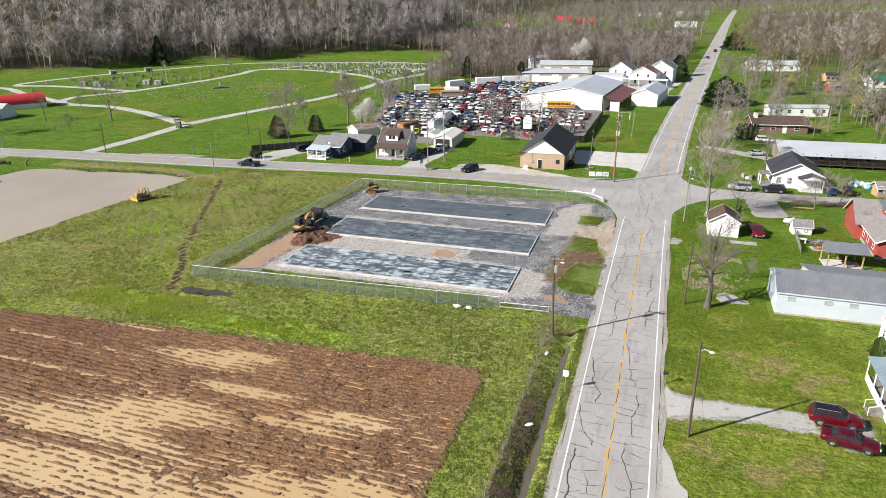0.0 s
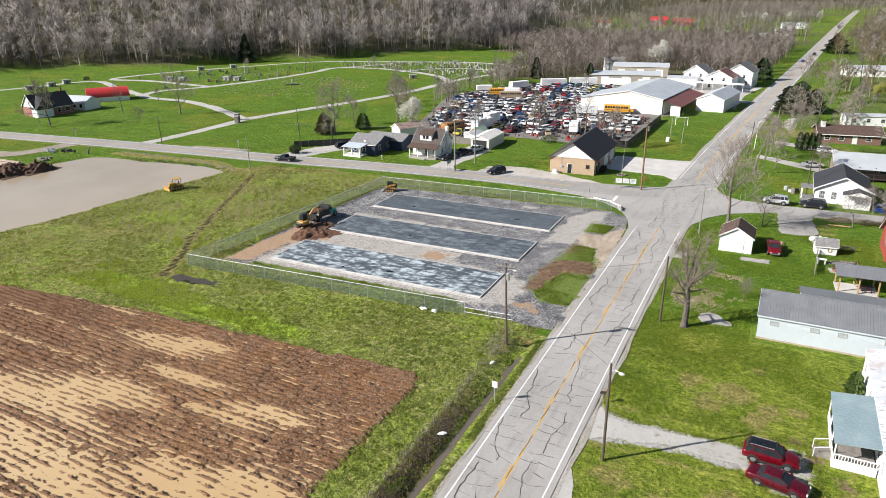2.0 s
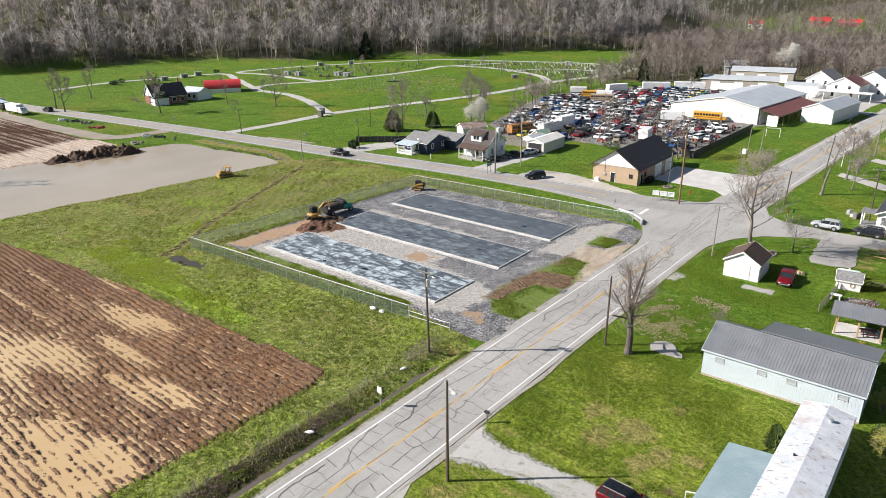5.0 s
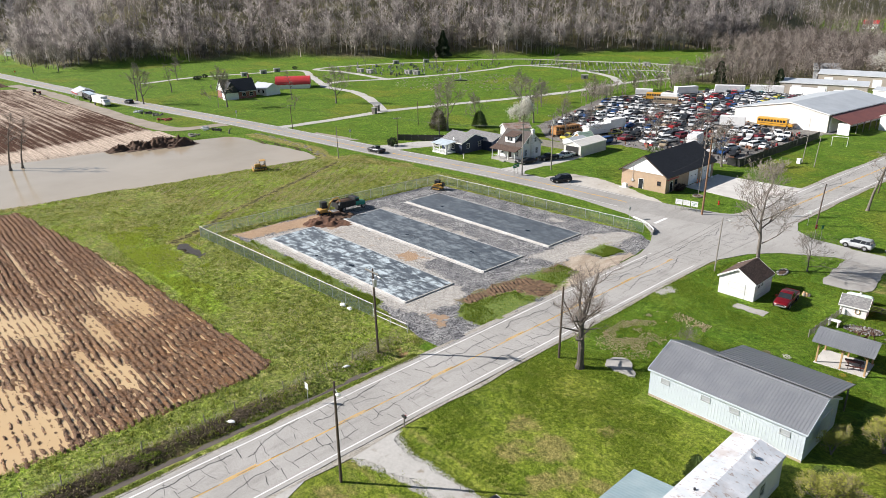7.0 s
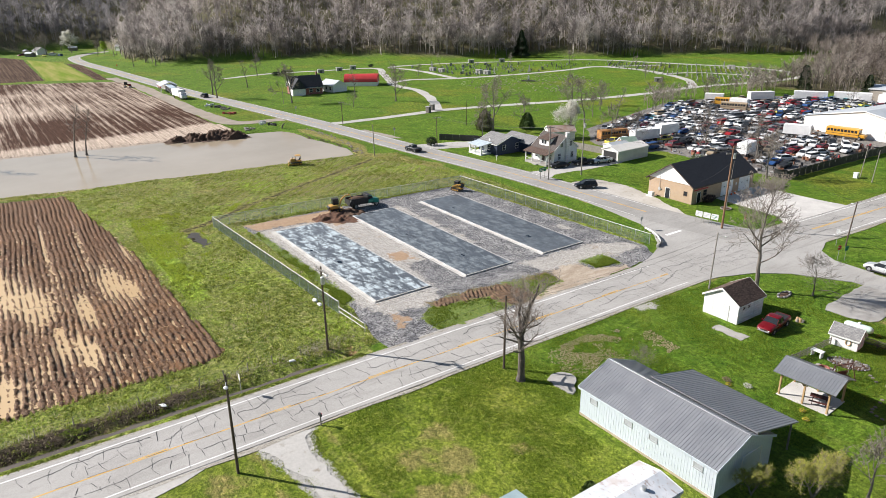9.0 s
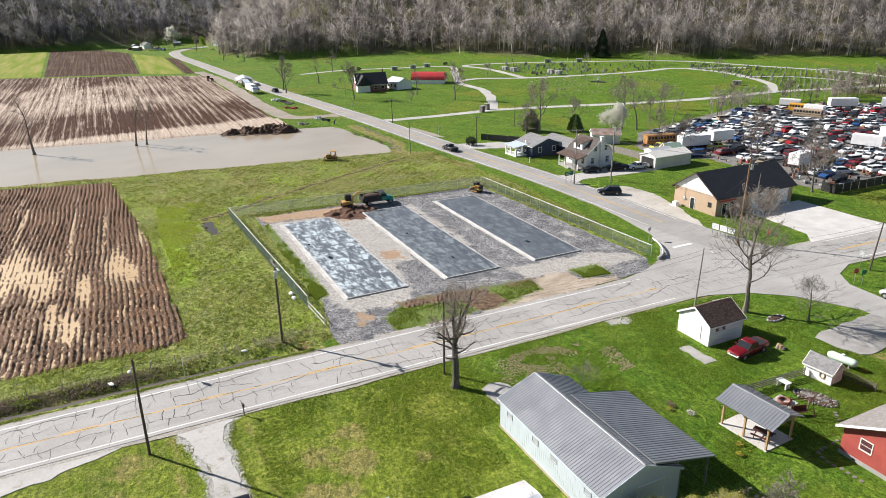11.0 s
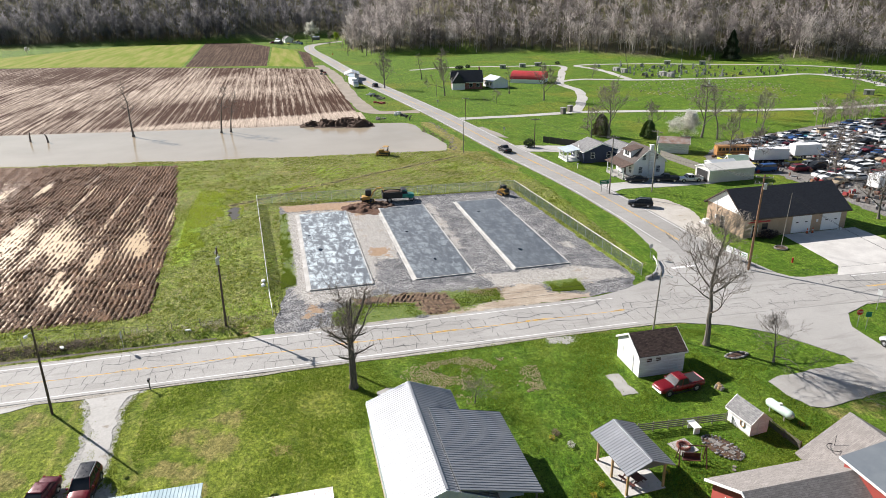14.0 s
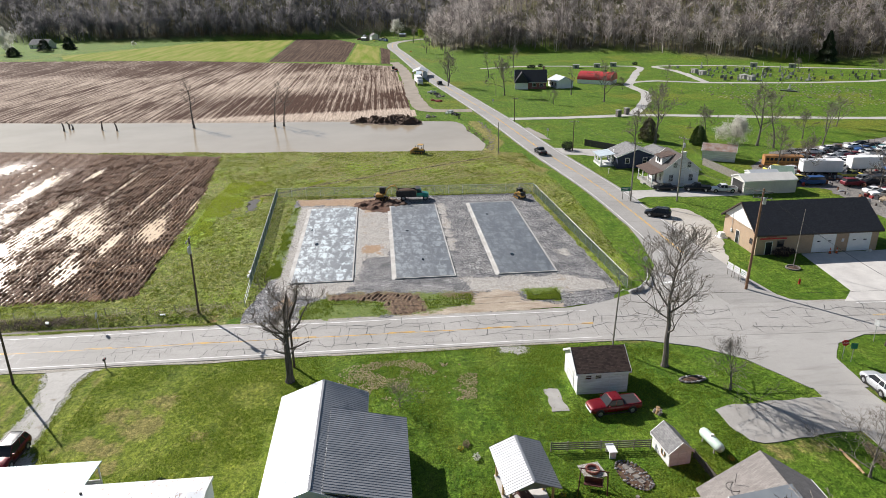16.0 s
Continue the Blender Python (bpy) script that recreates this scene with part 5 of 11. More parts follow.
off_lot = lambda x, y: ~inside(x, y, LOT) & (edge_distance(x, y, TRACK, False) > 1.0 + 0.7 * fbm(x * 0.6, y * 0.6, 74, 2)) & (((x + 61) / 5.2) ** 2 + ((y - 69.4) / 1.7) ** 2 > 1 + 0.6 * fbm(x * 0.7, y * 0.7, 75, 2)) & ~inside(x, y, POND)
tufts("meadow_tufts", "rough tufts of green and straw-coloured meadow grass", MEADOW, 46000, 0.06, 0.2, (0.23, 0.29, 0.035), (0.48, 0.50, 0.13), 5, off_lot)
tufts("straw_tufts", "dry straw stems in the meadow", MEADOW, 20000, 0.08, 0.24, (0.42, 0.36, 0.21), (0.58, 0.51, 0.33), 6, off_lot, 0.035)
tufts("grass_clumps", "dark clumps of coarse grass in the meadow", MEADOW, 8000, 0.08, 0.24, (0.10, 0.145, 0.02), (0.27, 0.30, 0.055), 15, off_lot, 0.07, 9, 0.2)
tufts("lime_tufts", "bright lime-green grass by the fence", [(-78, 62), (-64.5, 61), (-40, 61.5), (-36, 70), (-63, 72.5), (-67, 82), (-72, 90), (-80, 80)], 16000, 0.08, 0.26, (0.30, 0.38, 0.035), (0.48, 0.55, 0.09), 16, lambda x, y: off_lot(x, y) & (np.exp(-((y - 62.4 - 0.02 * (x + 50)) / 3.0) ** 2) + np.exp(-(((x + 70) / 8) ** 2 + ((y - 67) / 5) ** 2)) > 0.45 + 1.2 * fbm(x * 0.25, y * 0.35, 77, 3)), 0.06)
tufts("stubble", "pale straw stubble in faint rows", [(-104, 80), (-102, 122), (-70, 130), (-64.5, 118), (-66.5, 86), (-80, 78)], 15000, 0.06, 0.2, (0.42, 0.36, 0.22), (0.60, 0.53, 0.36), 17, lambda x, y: np.sin(2 * math.pi * (x * 0.78 + y * 0.62) / 2.1) > 0.35, 0.06)
for poly in ZONES["green"]:
    tufts("verge_tufts", "green grass on the churned verge", poly, 5000, 0.14, 0.26, (0.10, 0.17, 0.014), (0.30, 0.36, 0.06), 27, lambda x, y: ~inside(x, y, ZONES["mud"][0]) & (edge_distance(x, y, poly) > 0.25 + 1.1 * fbm(x * 0.7, y * 0.7, 72, 3)), 0.05)
tufts("roadside_tufts", "coarse green grass between ditch and road", [(-8.0, 20), (-8.1, 74), (-6.95, 74), (-6.95, 20)], 3600, 0.06, 0.2, (0.09, 0.14, 0.016), (0.32, 0.36, 0.09), 41, None, 0.045)
tufts("field_edge_tufts", "ragged grass creeping into the ploughed edge", [(-18.6, 22), (-18.4, 60.5), (-15.0, 62), (-15.0, 22)], 2200, 0.1, 0.24, (0.24, 0.28, 0.05), (0.50, 0.48, 0.19), 42, lambda x, y: np.abs(x + 17.0) < 0.7 + 2.2 * fbm(x * 0.9, y * 0.6, 73, 3), 0.05)
tufts("fallen_leaves", "brown fallen leaves scattered on the lawn", [(4.6, 90.5), (10, 90), (14, 96), (13, 105), (6.5, 106), (4.2, 98)], 3600, 0.04, 0.12, (0.38, 0.29, 0.18), (0.80, 0.70, 0.53), 28, lambda x, y: fbm(x * 0.45, y * 0.45, 71, 3) > -0.03, 0.09)
tufts("drive_edge_tufts", "ragged grass creeping over the gravel drive", [(3, 53.5), (3, 67), (24, 69), (24, 53.5)], 5200, 0.05, 0.12, (0.12, 0.17, 0.016), (0.33, 0.37, 0.08), 45, lambda x, y: edge_distance(x, y, DRIVE_EDGE) < 0.35 + 0.9 * np.maximum(0, fbm(x * 0.5, y * 0.5, 46, 3)), 0.06, 4, 0.12)
tufts("drive_middle_tufts", "thin grass between the wheel tracks of the drive", [(9, 58), (9, 62), (17, 62.5), (17, 57.6)], 900, 0.04, 0.1, (0.12, 0.17, 0.016), (0.33, 0.37, 0.08), 47, lambda x, y: np.abs(y - 60.0 - 0.05 * (x - 10)) < 0.25 + 0.7 * fbm(x * 0.6, y * 0.6, 48, 3), 0.06, 4, 0.12)
LAWNS = [(2.3, 66), (2.3, 117), (5, 128), (14, 138), (16, 128), (31, 131), (31.5, 106), (32, 98), (15, 97.5), (15, 84), (25.5, 84), (25.8, 72), (22.5, 67), (14, 64), (6, 64)]
tufts("lawn_tufts", "uneven tufts of lawn grass", LAWNS, 60000, 0.03, 0.13, (0.09, 0.17, 0.012), (0.34, 0.42, 0.06), 7, lambda x, y: ~((x > 8.4) & (x < 13.7) & (y > 115) & (y < 121.2)) & ~((y < 80) & (((x - 15) / 6.5) ** 2 + ((y - 70) / 4.0) ** 2 < 1 + 1.5 * fbm(x * 0.4, y * 0.4, 76, 3))), 0.045)
patch("mud_patch", [(-65, 69.4), (-62, 68.6), (-58, 68.8), (-55, 69.6), (-56.5, 70.6), (-61, 70.6), (-64, 70.4)], 0.05, plain("wet_mud", (0.075, 0.062, 0.048), (0.05, 0.042, 0.034), 0.8, 0.45, bump=0.6, fine=5, world_space=True), "dark wet mud at the fence corner", "mud", 1.1, 51, 0.1, 0.4)
patch("puddle_water", [(-104, 6), (-88, 45), (-70, 58.6), (-17, 60.2), (-17.2, -20), (-100, -20)], -0.012, PUDDLE, "tan muddy water standing between furrows", "puddle", 0.1, 33, 0.05, 3)
patch("pond_water", [(-136, -110), (-118, -8), (-106, 66), (-101, 124), (-112, 129), (-146, 128), (-150, 110), (-157, 90), (-166, 26), (-175, -33), (-184, -110)], -0.3, MUD_WATER, "still tan floodwater pond", "water", 0.1, 34, 0.05, 4)
me, V = sheet("far_ploughed_field", np.arange(-432, -150, 1.5), np.arange(-300, 110, 1.5), lambda x, y: np.minimum(0.06 + 0.03 * fbm(x * 0.1, y * 0.6, 35, 3), land(x, y) + 0.1), FAR_SOIL, lambda x, y: inside(x, y, FAR_FIELD))
fx, fy = V[:, 0], V[:, 1]
near = smooth(fx + 0.14 * (fy - 30), -232, -196)
turned = 0.52 + 0.36 * near * (0.6 + 0.4 * smooth(fy, -20, 40)) + 0.34 * smooth(-fx, 285, 330) * (1 - 0.5 * smooth(fy, 20, 60)) + 0.30 * fbm(fx * 0.012, fy * 0.03, 36, 3)
for yy in (-36, -8, 14):
    turned = np.maximum(turned, 0.9 * np.exp(-((fy - yy + 0.16 * (fx + 250)) / 3.2) ** 2) * smooth(-fx, 150, 200))
turned = turned * smooth(-fx - 0.14 * (fy - 30), 160, 168)
set_mask(me, "turned", np.clip(turned, 0, 1))
tagged(new("far_ploughed_field", me), "furrowed brown field beyond the floodwater, dried pale in streaks", "field", kind="structure")
CROP = plain("young_crop", (0.165, 0.235, 0.03), (0.31, 0.295, 0.095), 0.2, 0.95, bump=0.6, fine=1.2, stretch=(0.1, 1, 1), spec=0.03, world_space=True)
patch("crop_strip", [(-366, 26), (-388, -37), (-408, -110), (-445, -128), (-565, -52), (-580, 20)], 0.06, CROP, "pale green strip of young crop", "field", 0.6, 36, 0.2, 3)
patch("brown_strip", [(-355, 75), (-365, 28), (-578, 22), (-560, 60), (-512, 77)], 0.07, STRIP_SOIL, "bare dark brown field strip", "field", 0.6, 37, 0.2, 3)
patch("crop_strip_small", [(-340, 96), (-354, 76), (-508, 79), (-460, 96)], 0.06, CROP, "pale green strip of young crop", "field", 0.6, 38, 0.2, 3)
patch("brown_strip_small", [(-338, 102), (-340, 97), (-458, 97), (-440, 104)], 0.07, STRIP_SOIL, "bare dark brown field strip", "field", 0.4, 39, 0.2, 3)
patch("dark_ditch_water", [(-8.3, 20), (-8.5, 70), (-9.1, 70), (-9.5, 20)], -0.43, water_material("ditch_water", (0.12, 0.10, 0.078), (0.17, 0.145, 0.115), 0.15), "dark shallow ditch water", "water", 0.45, 40, 0.05, 0.5)
patch("roadside_puddle", [(-131, 138.5), (-120, 139.5), (-114, 142.0), (-113, 143.2), (-122, 142.6), (-132, 141)], 0.03, MUD_WATER, "rain puddle lying beside the road", "puddle", 0.5, 41, 0.04)
# ---- concrete slabs ----
PAD_MATS = [pad_material("wet_dark_slab_bright", 1.0, 0.9), pad_material("wet_dark_slab", 0.30, 0.8), pad_material("wet_dark_slab_dry", 0.17, 0.8)]
CHALK = plain("chalk_line", (0.30, 0.32, 0.34), None, 3, 0.7)
for i, (y0, y1) in enumerate(((81.85, 91.05), (97.2, 106.3), (112.7, 121.65))):
    slab = thing("concrete_slab", ("dark wet building slab with white drying streaks", "dark building slab with chalk lines, edged in pale concrete", "dark blue-grey building slab with faint chalk lines")[i], "slab", (-37.4, (y0 + y1) / 2, 0.0), (0.4, 0.35, 0.1)[i], "building slabs in the lot")
    w, d = 18.25, (y1 - y0) / 2
    part("slab_top", Geo().box(-w + 0.22, w - 0.22, -d + 0.22, d - 0.22, 0.02, 0.245, 0.02), PAD_MATS[i], slab)
    for sx in (-1, 1):
        part("edge", Geo().box(sx * (w - 0.11) - 0.11, sx * (w - 0.11) + 0.11, -d, d, 0.0, 0.225, 0.02), EDGE_CONCRETE, slab, "pale concrete edge")
    for sy in (-1, 1):
        part("edge", Geo().box(-w + 0.22, w - 0.22, sy * (d - 0.11) - 0.11, sy * (d - 0.11) + 0.11, 0.0, 0.225, 0.02), EDGE_CONCRETE, slab, "pale concrete edge")
    part("footing", Geo().box(-w - 0.25, w + 0.1, -d - 0.45, -d, 0.0, 0.09, 0.02), EDGE_CONCRETE, slab, "rough pale footing lip")
    g = Geo()
    rnd = random.Random(i)
    for k in range(1, 12):
        if rnd.random() < 0.75:
            x = -w + k * 3.05
            a, b = sorted((rnd.uniform(-d + 0.4, d - 0.4), rnd.uniform(-d + 0.4, d - 0.4)))
            g.box(x - 0.02, x + 0.02, a, b, 0.244, 0.2475)
    for y in (-1.5, 1.6):
        for k in range(6):
            a = rnd.uniform(-w + 0.5, w - 5)
            g.box(a, a + rnd.uniform(1.5, 6), y - 0.02, y + 0.02, 0.244, 0.2478)
    part("chalk_line", g, CHALK, slab, "thin pale chalk lines")
    g = Geo()
    for k in range(2):
        g.ball((rnd.uniform(-w + 2, w - 2), rnd.uniform(-d + 1, d - 1), 0.244), (rnd.uniform(0.3, 0.75), rnd.uniform(0.2, 0.4), 0.006), 4, 12, 0.15, rnd)
    part("wet_spot", g, plain("wet_spot_%d" % i, (0.02, 0.024, 0.027), None, 2, 0.15), slab, "small dark wet spots")


# ---- chain-link fence ----
def chain_fence(label, a, b, h=1.85, step=3.0, mesh_step=0.16, rails=True):
    a, b = Vector((*a, 0)), Vector((*b, 0))
    L, ang = (b - a).length, math.degrees(math.atan2(b.y - a.y, b.x - a.x))
    f = thing("chain_link_fence", label, "fence", a, ang, "fence round the gravel lot")
    n = max(1, round(L / step))
    post = mesh_data("post", Geo().tube((0, 0, -0.1), (0, 0, h + 0.06), 0.045, 0.045, 8).ball((0, 0, h + 0.06), (0.06, 0.06, 0.07), 3, 8), GALV)
    s = L / n
    g = Geo()
    k = -h
    while k < s:
        for d in (1, -1):
            x0, x1 = (k, k + h) if d == 1 else (k + h, k)
            z0, z1 = 0.05, h
            pts = []
            lo, hi = max(0.0, min(1.0, (0 - x0) / (x1 - x0))), max(0.0, min(1.0, (s - x0) / (x1 - x0)))
            lo, hi = sorted((lo, hi))
            if hi - lo > 0.02:
                g.tube((x0 + (x1 - x0) * lo, 0, z0 + (z1 - z0) * lo), (x0 + (x1 - x0) * hi, 0, z0 + (z1 - z0) * hi), 0.0105, 0.0105, 3, False)
        k += mesh_step
    bay = mesh_data("wire_mesh", g, MESH_WIRE)
    for i in range(n + 1):
        part("post", post, None, f).location = (i * s, 0.04, 0)
    for i in range(n):
        part("wire_mesh", bay, None, f, "woven steel wire mesh").location = (i * s, 0, 0)
    if rails:
        part("top_rail", Geo().tube((0, 0.02, h), (L, 0.02, h), 0.04, 0.04, 6), TRIM, f, "pale painted top rail")
        part("bottom_wire", Geo().tube((0, 0.02, 0.08), (L, 0.02, 0.08), 0.012, 0.012, 4), GALV, f)
    return f


chain_fence("long galvanised chain-link fence along the meadow edge", (-65.6, 74.0), (-19.0, 76.4))
chain_fence("galvanised chain-link fence behind the excavator", (-65.6, 74.0), (-62.0, 127.3))
chain_fence("galvanised chain-link fence beside the county road", (-62.0, 127.3), (-12.2, 129.9))
gate = thing("pipe_gate", "low white pipe gate closing the fence end", "gate", (-19.0, 76.4, 0), 3)
for z in (0.45, 1.1):
    part("rail", Geo().tube((0, 0, z), (6.6, 0.1, z), 0.04, 0.04, 8), TRIM, gate)
for x in (0.05, 3.3, 6.5):
    part("post", Geo().tube((x, 0.06, -0.1), (x, 0.06, 1.25), 0.045, 0.045, 8), GALV, gate)
for k in range(2):
    g = Geo()
    g.ball((0, 0, 0.15), (0.55 - 0.15 * k, 0.3, 0.2), 6, 9, 0.35, random.Random(k))
    tagged(part("white_bag", g, SIDING), "white plastic bag of debris by the fence", "bag").location = (-24.6 + 1.6 * k, 75.5, 0)
# field fence along the ditch: leaning posts and wire
ff = thing("field_fence", "sagging wire fence on leaning old posts in brush", "fence", (-11.7, 20, 0), 90)
rnd = random.Random(4)
xs = []
x = 0.0
while x < 52:
    xs.append(x)
    x += rnd.uniform(2.6, 3.6)
for x in xs:
    part("post", Geo().tube((x, 0, -0.2), (x + rnd.uniform(-0.12, 0.12), rnd.uniform(-0.1, 0.1), rnd.uniform(1.05, 1.35)), 0.055, 0.045, 6), GREY_WOOD, ff)
for z in (0.35, 0.65, 0.95, 1.15):
    part("wire", Geo().path([(x, 0, z + rnd.uniform(-0.05, 0.03)) for x in xs], 0.006, 3), GREY_WOOD, ff)
def stalks(name, label, n, x0, spread, h0, h1, a, b, seed, y0=18, y1=73, thick=0.02):
    """Bent dead stalks with a side shoot each, thicker in patches along the ditch."""
    rg = np.random.default_rng(seed)
    x, y = rg.normal(x0, spread, n * 2), rg.uniform(y0, y1, n * 2)
    k = rg.random(n * 2) < np.clip(0.55 + 1.5 * fbm(x * 0.5, y * 0.28, seed, 3), 0.05, 1)
    x, y = x[k][:n], y[k][:n]
    q = len(x)
    z, h, w = land(x, y) - 0.05, rg.uniform(h0, h1, q), thick * rg.uniform(0.6, 1.5, q)
    dx, dy, an = rg.normal(0, 0.3, q), rg.normal(0, 0.3, q), rg.uniform(0, math.pi, q)
    wx, wy = np.cos(an) * w, np.sin(an) * w
    V = np.zeros((q, 2, 3, 3))
    V[:, 0, 0], V[:, 0, 1], V[:, 0, 2] = np.stack([x - wx, y - wy, z], 1), np.stack([x + wx, y + wy, z], 1), np.stack([x + dx, y + dy, z + h], 1)
    mx, my, mz = x + dx * 0.4, y + dy * 0.4, z + h * 0.4
    V[:, 1, 0], V[:, 1, 1], V[:, 1, 2] = np.stack([mx - wx, my - wy, mz], 1), np.stack([mx + wx, my + wy, mz], 1), np.stack([mx + rg.normal(0, 0.3, q), my + rg.normal(0, 0.3, q), z + h * 0.95], 1)
    mat = leaf_material(name + "_stems", a, b, 0.45)
    return tagged(new(name, big_mesh(name, V.reshape(-1, 3), np.arange(q * 6).reshape(-1, 3), mat)), label, "brush", kind="stuff")


stalks("ditch_brush", "tangled dead brush along the ditch", 4200, -10.9, 0.6, 0.03, 0.13, (0.20, 0.15, 0.10), (0.54, 0.45, 0.33), 8)
stalks("brown_brush", "flattened dark brown brush on the ditch bank", 9000, -10.7, 0.6, 0.02, 0.12, (0.07, 0.052, 0.036), (0.27, 0.215, 0.155), 12, 18, 57)
stalks("dark_brambles", "dark brambles heaped in the ditch bank", 900, -11.2, 0.35, 0.06, 0.26, (0.05, 0.042, 0.03), (0.18, 0.15, 0.11), 9, 18, 60, 0.02)
stalks("fence_vines", "grey dead vines grown into the field fence", 450, -11.7, 0.1, 0.3, 0.9, (0.28, 0.25, 0.21), (0.58, 0.53, 0.46), 10, 20, 73, 0.014)
stalks("corner_vines", "pale dry vines heaped at the fence corner", 500, -12.4, 0.8, 0.1, 0.4, (0.24, 0.20, 0.15), (0.52, 0.46, 0.38), 11, 68, 75.5, 0.02)
tufts("ditch_greens", "fresh green weeds on the ditch bank", [(-12.4, 20), (-12.4, 73), (-9.4, 73), (-9.4, 20)], 2400, 0.05, 0.16, (0.10, 0.17, 0.018), (0.30, 0.37, 0.07), 43, lambda x, y: fbm(x * 0.6, y * 0.25, 44, 3) - 0.5 * smooth(-y, -62, -50) - 0.35 * np.abs(x + 10.4) > -0.12, 0.05, 5, 0.12)
for k, (x, y) in enumerate(((-10.6, 33.5), (-10.2, 52.0), (-10.9, 66.4))):
    g = Geo().ball((0, 0, 0.12), (0.5, 0.22, 0.14), 4, 8, 0.3, random.Random(k))
    tagged(part("litter_bag", g, SIDING), "crumpled white plastic litter in the ditch brush", "litter").matrix_basis = pose(x, y, 0.0, 0, 0, 40 * k)


# ---- vehicles ----
def ring(x, w, z0, z1):
    return [(x, -w * 0.86, z0), (x, w * 0.86, z0), (x, w, z0 + 0.16), (x, w, z1 - 0.14), (x, w * 0.9, z1), (x, -w * 0.9, z1), (x, -w, z1 - 0.14), (x, -w, z0 + 0.16)]


def shoulder_ring(x, w, z0, z1):
    """A rounded car section: tucked sill, full flank, soft shoulder, slightly domed top."""
    half = [(0.80, z0), (0.93, z0 + 0.07), (0.99, z0 + 0.2), (1.0, z0 + 0.55 * (z1 - z0)), (0.965, z1 - 0.14), (0.90, z1 - 0.05), (0.74, z1 - 0.005), (0.35, z1 + 0.02)]
    return [(x, w * q, z) for q, z in half] + [(x, -w * q, z) for q, z in half[::-1]]


def wheel_meshes(r=0.34, w=0.22):
    tyre = Geo()
    prof = [(r * 0.62, -w / 2), (r * 0.93, -w / 2), (r, -w * 0.32), (r, w * 0.32), (r * 0.93, w / 2), (r * 0.62, w / 2)]
    n = 14
    tyre.loft([[(q * math.cos(2 * math.pi * i / n), y, q * math.sin(2 * math.pi * i / n)) for q, y in prof] for i in range(n)] + [[(q, y, 0) for q, y in prof]], False)
    rim = Geo()
    rim.tube((0, -w * 0.38, 0), (0, w * 0.38, 0), r * 0.63, r * 0.63, 12)
    for k in range(5):
        a = 2 * math.pi * k / 5
        for s in (-1, 1):
            rim.tube((0, s * w * 0.42, 0), (r * 0.58 * math.cos(a), s * w * 0.40, r * 0.58 * math.sin(a)), 0.05, 0.035, 4)
    return mesh_data("tyre", tyre, RUBBER, True), mesh_data("rim", rim, CHROME)


WHEELS = {r: wheel_meshes(r, r * 0.62) for r in (0.34, 0.39, 0.5)}


def wheels(parent, r, spots, rims=True):
    for x, y in spots:
        t = part("wheel", WHEELS[r][0], None, parent, "black tyre")
        t.location = (x, y, r)
        if rims:
            part("rim", WHEELS[r][1], None, t, "silver rim")


CAR_KINDS = {
    # sections of the body: x, half width, bottom, top; then belt and roof outlines of the cabin
    "sedan": dict(body=[(-2.45, 0.78, 0.42, 0.82), (-2.3, 0.88, 0.3, 0.98), (-1.5, 0.91, 0.24, 1.02), (0.9, 0.91, 0.22, 0.98), (1.7, 0.9, 0.24, 0.9), (2.3, 0.85, 0.3, 0.78), (2.45, 0.72, 0.42, 0.66)], belt=(-1.75, 1.15, 0.80, 0.97), roof=(-1.05, 0.25, 0.62, 1.42), r=0.34, ax=(-1.4, 1.45)),
    "suv": dict(body=[(-2.35, 0.82, 0.5, 1.0), (-2.25, 0.92, 0.36, 1.12), (-1.5, 0.95, 0.3, 1.14), (0.9, 0.95, 0.28, 1.1), (1.7, 0.93, 0.3, 1.04), (2.25, 0.88, 0.36, 0.9), (2.38, 0.76, 0.5, 0.76)], belt=(-2.22, 1.2, 0.84, 1.1), roof=(-1.9, 0.3, 0.68, 1.7), r=0.39, ax=(-1.38, 1.4)),
    "van": dict(body=[(-2.45, 0.86, 0.5, 1.2), (-2.35, 0.96, 0.36, 1.25), (1.2, 0.97, 0.3, 1.22), (2.0, 0.93, 0.32, 1.02), (2.45, 0.82, 0.45, 0.8)], belt=(-2.38, 1.75, 0.88, 1.2), roof=(-2.25, 0.85, 0.76, 1.85), r=0.34, ax=(-1.5, 1.5)),
    "pickup": dict(body=[(-2.75, 0.88, 0.5, 1.0), (-2.68, 0.96, 0.42, 1.08), (0.4, 0.98, 0.36, 1.08), (1.3, 0.97, 0.36, 1.1), (2.3, 0.93, 0.4, 1.0), (2.6, 0.84, 0.48, 0.85)], belt=(-0.75, 1.15, 0.88, 1.07), roof=(-0.6, 0.45, 0.74, 1.72), r=0.39, ax=(-1.7, 1.7), bed=True),
}


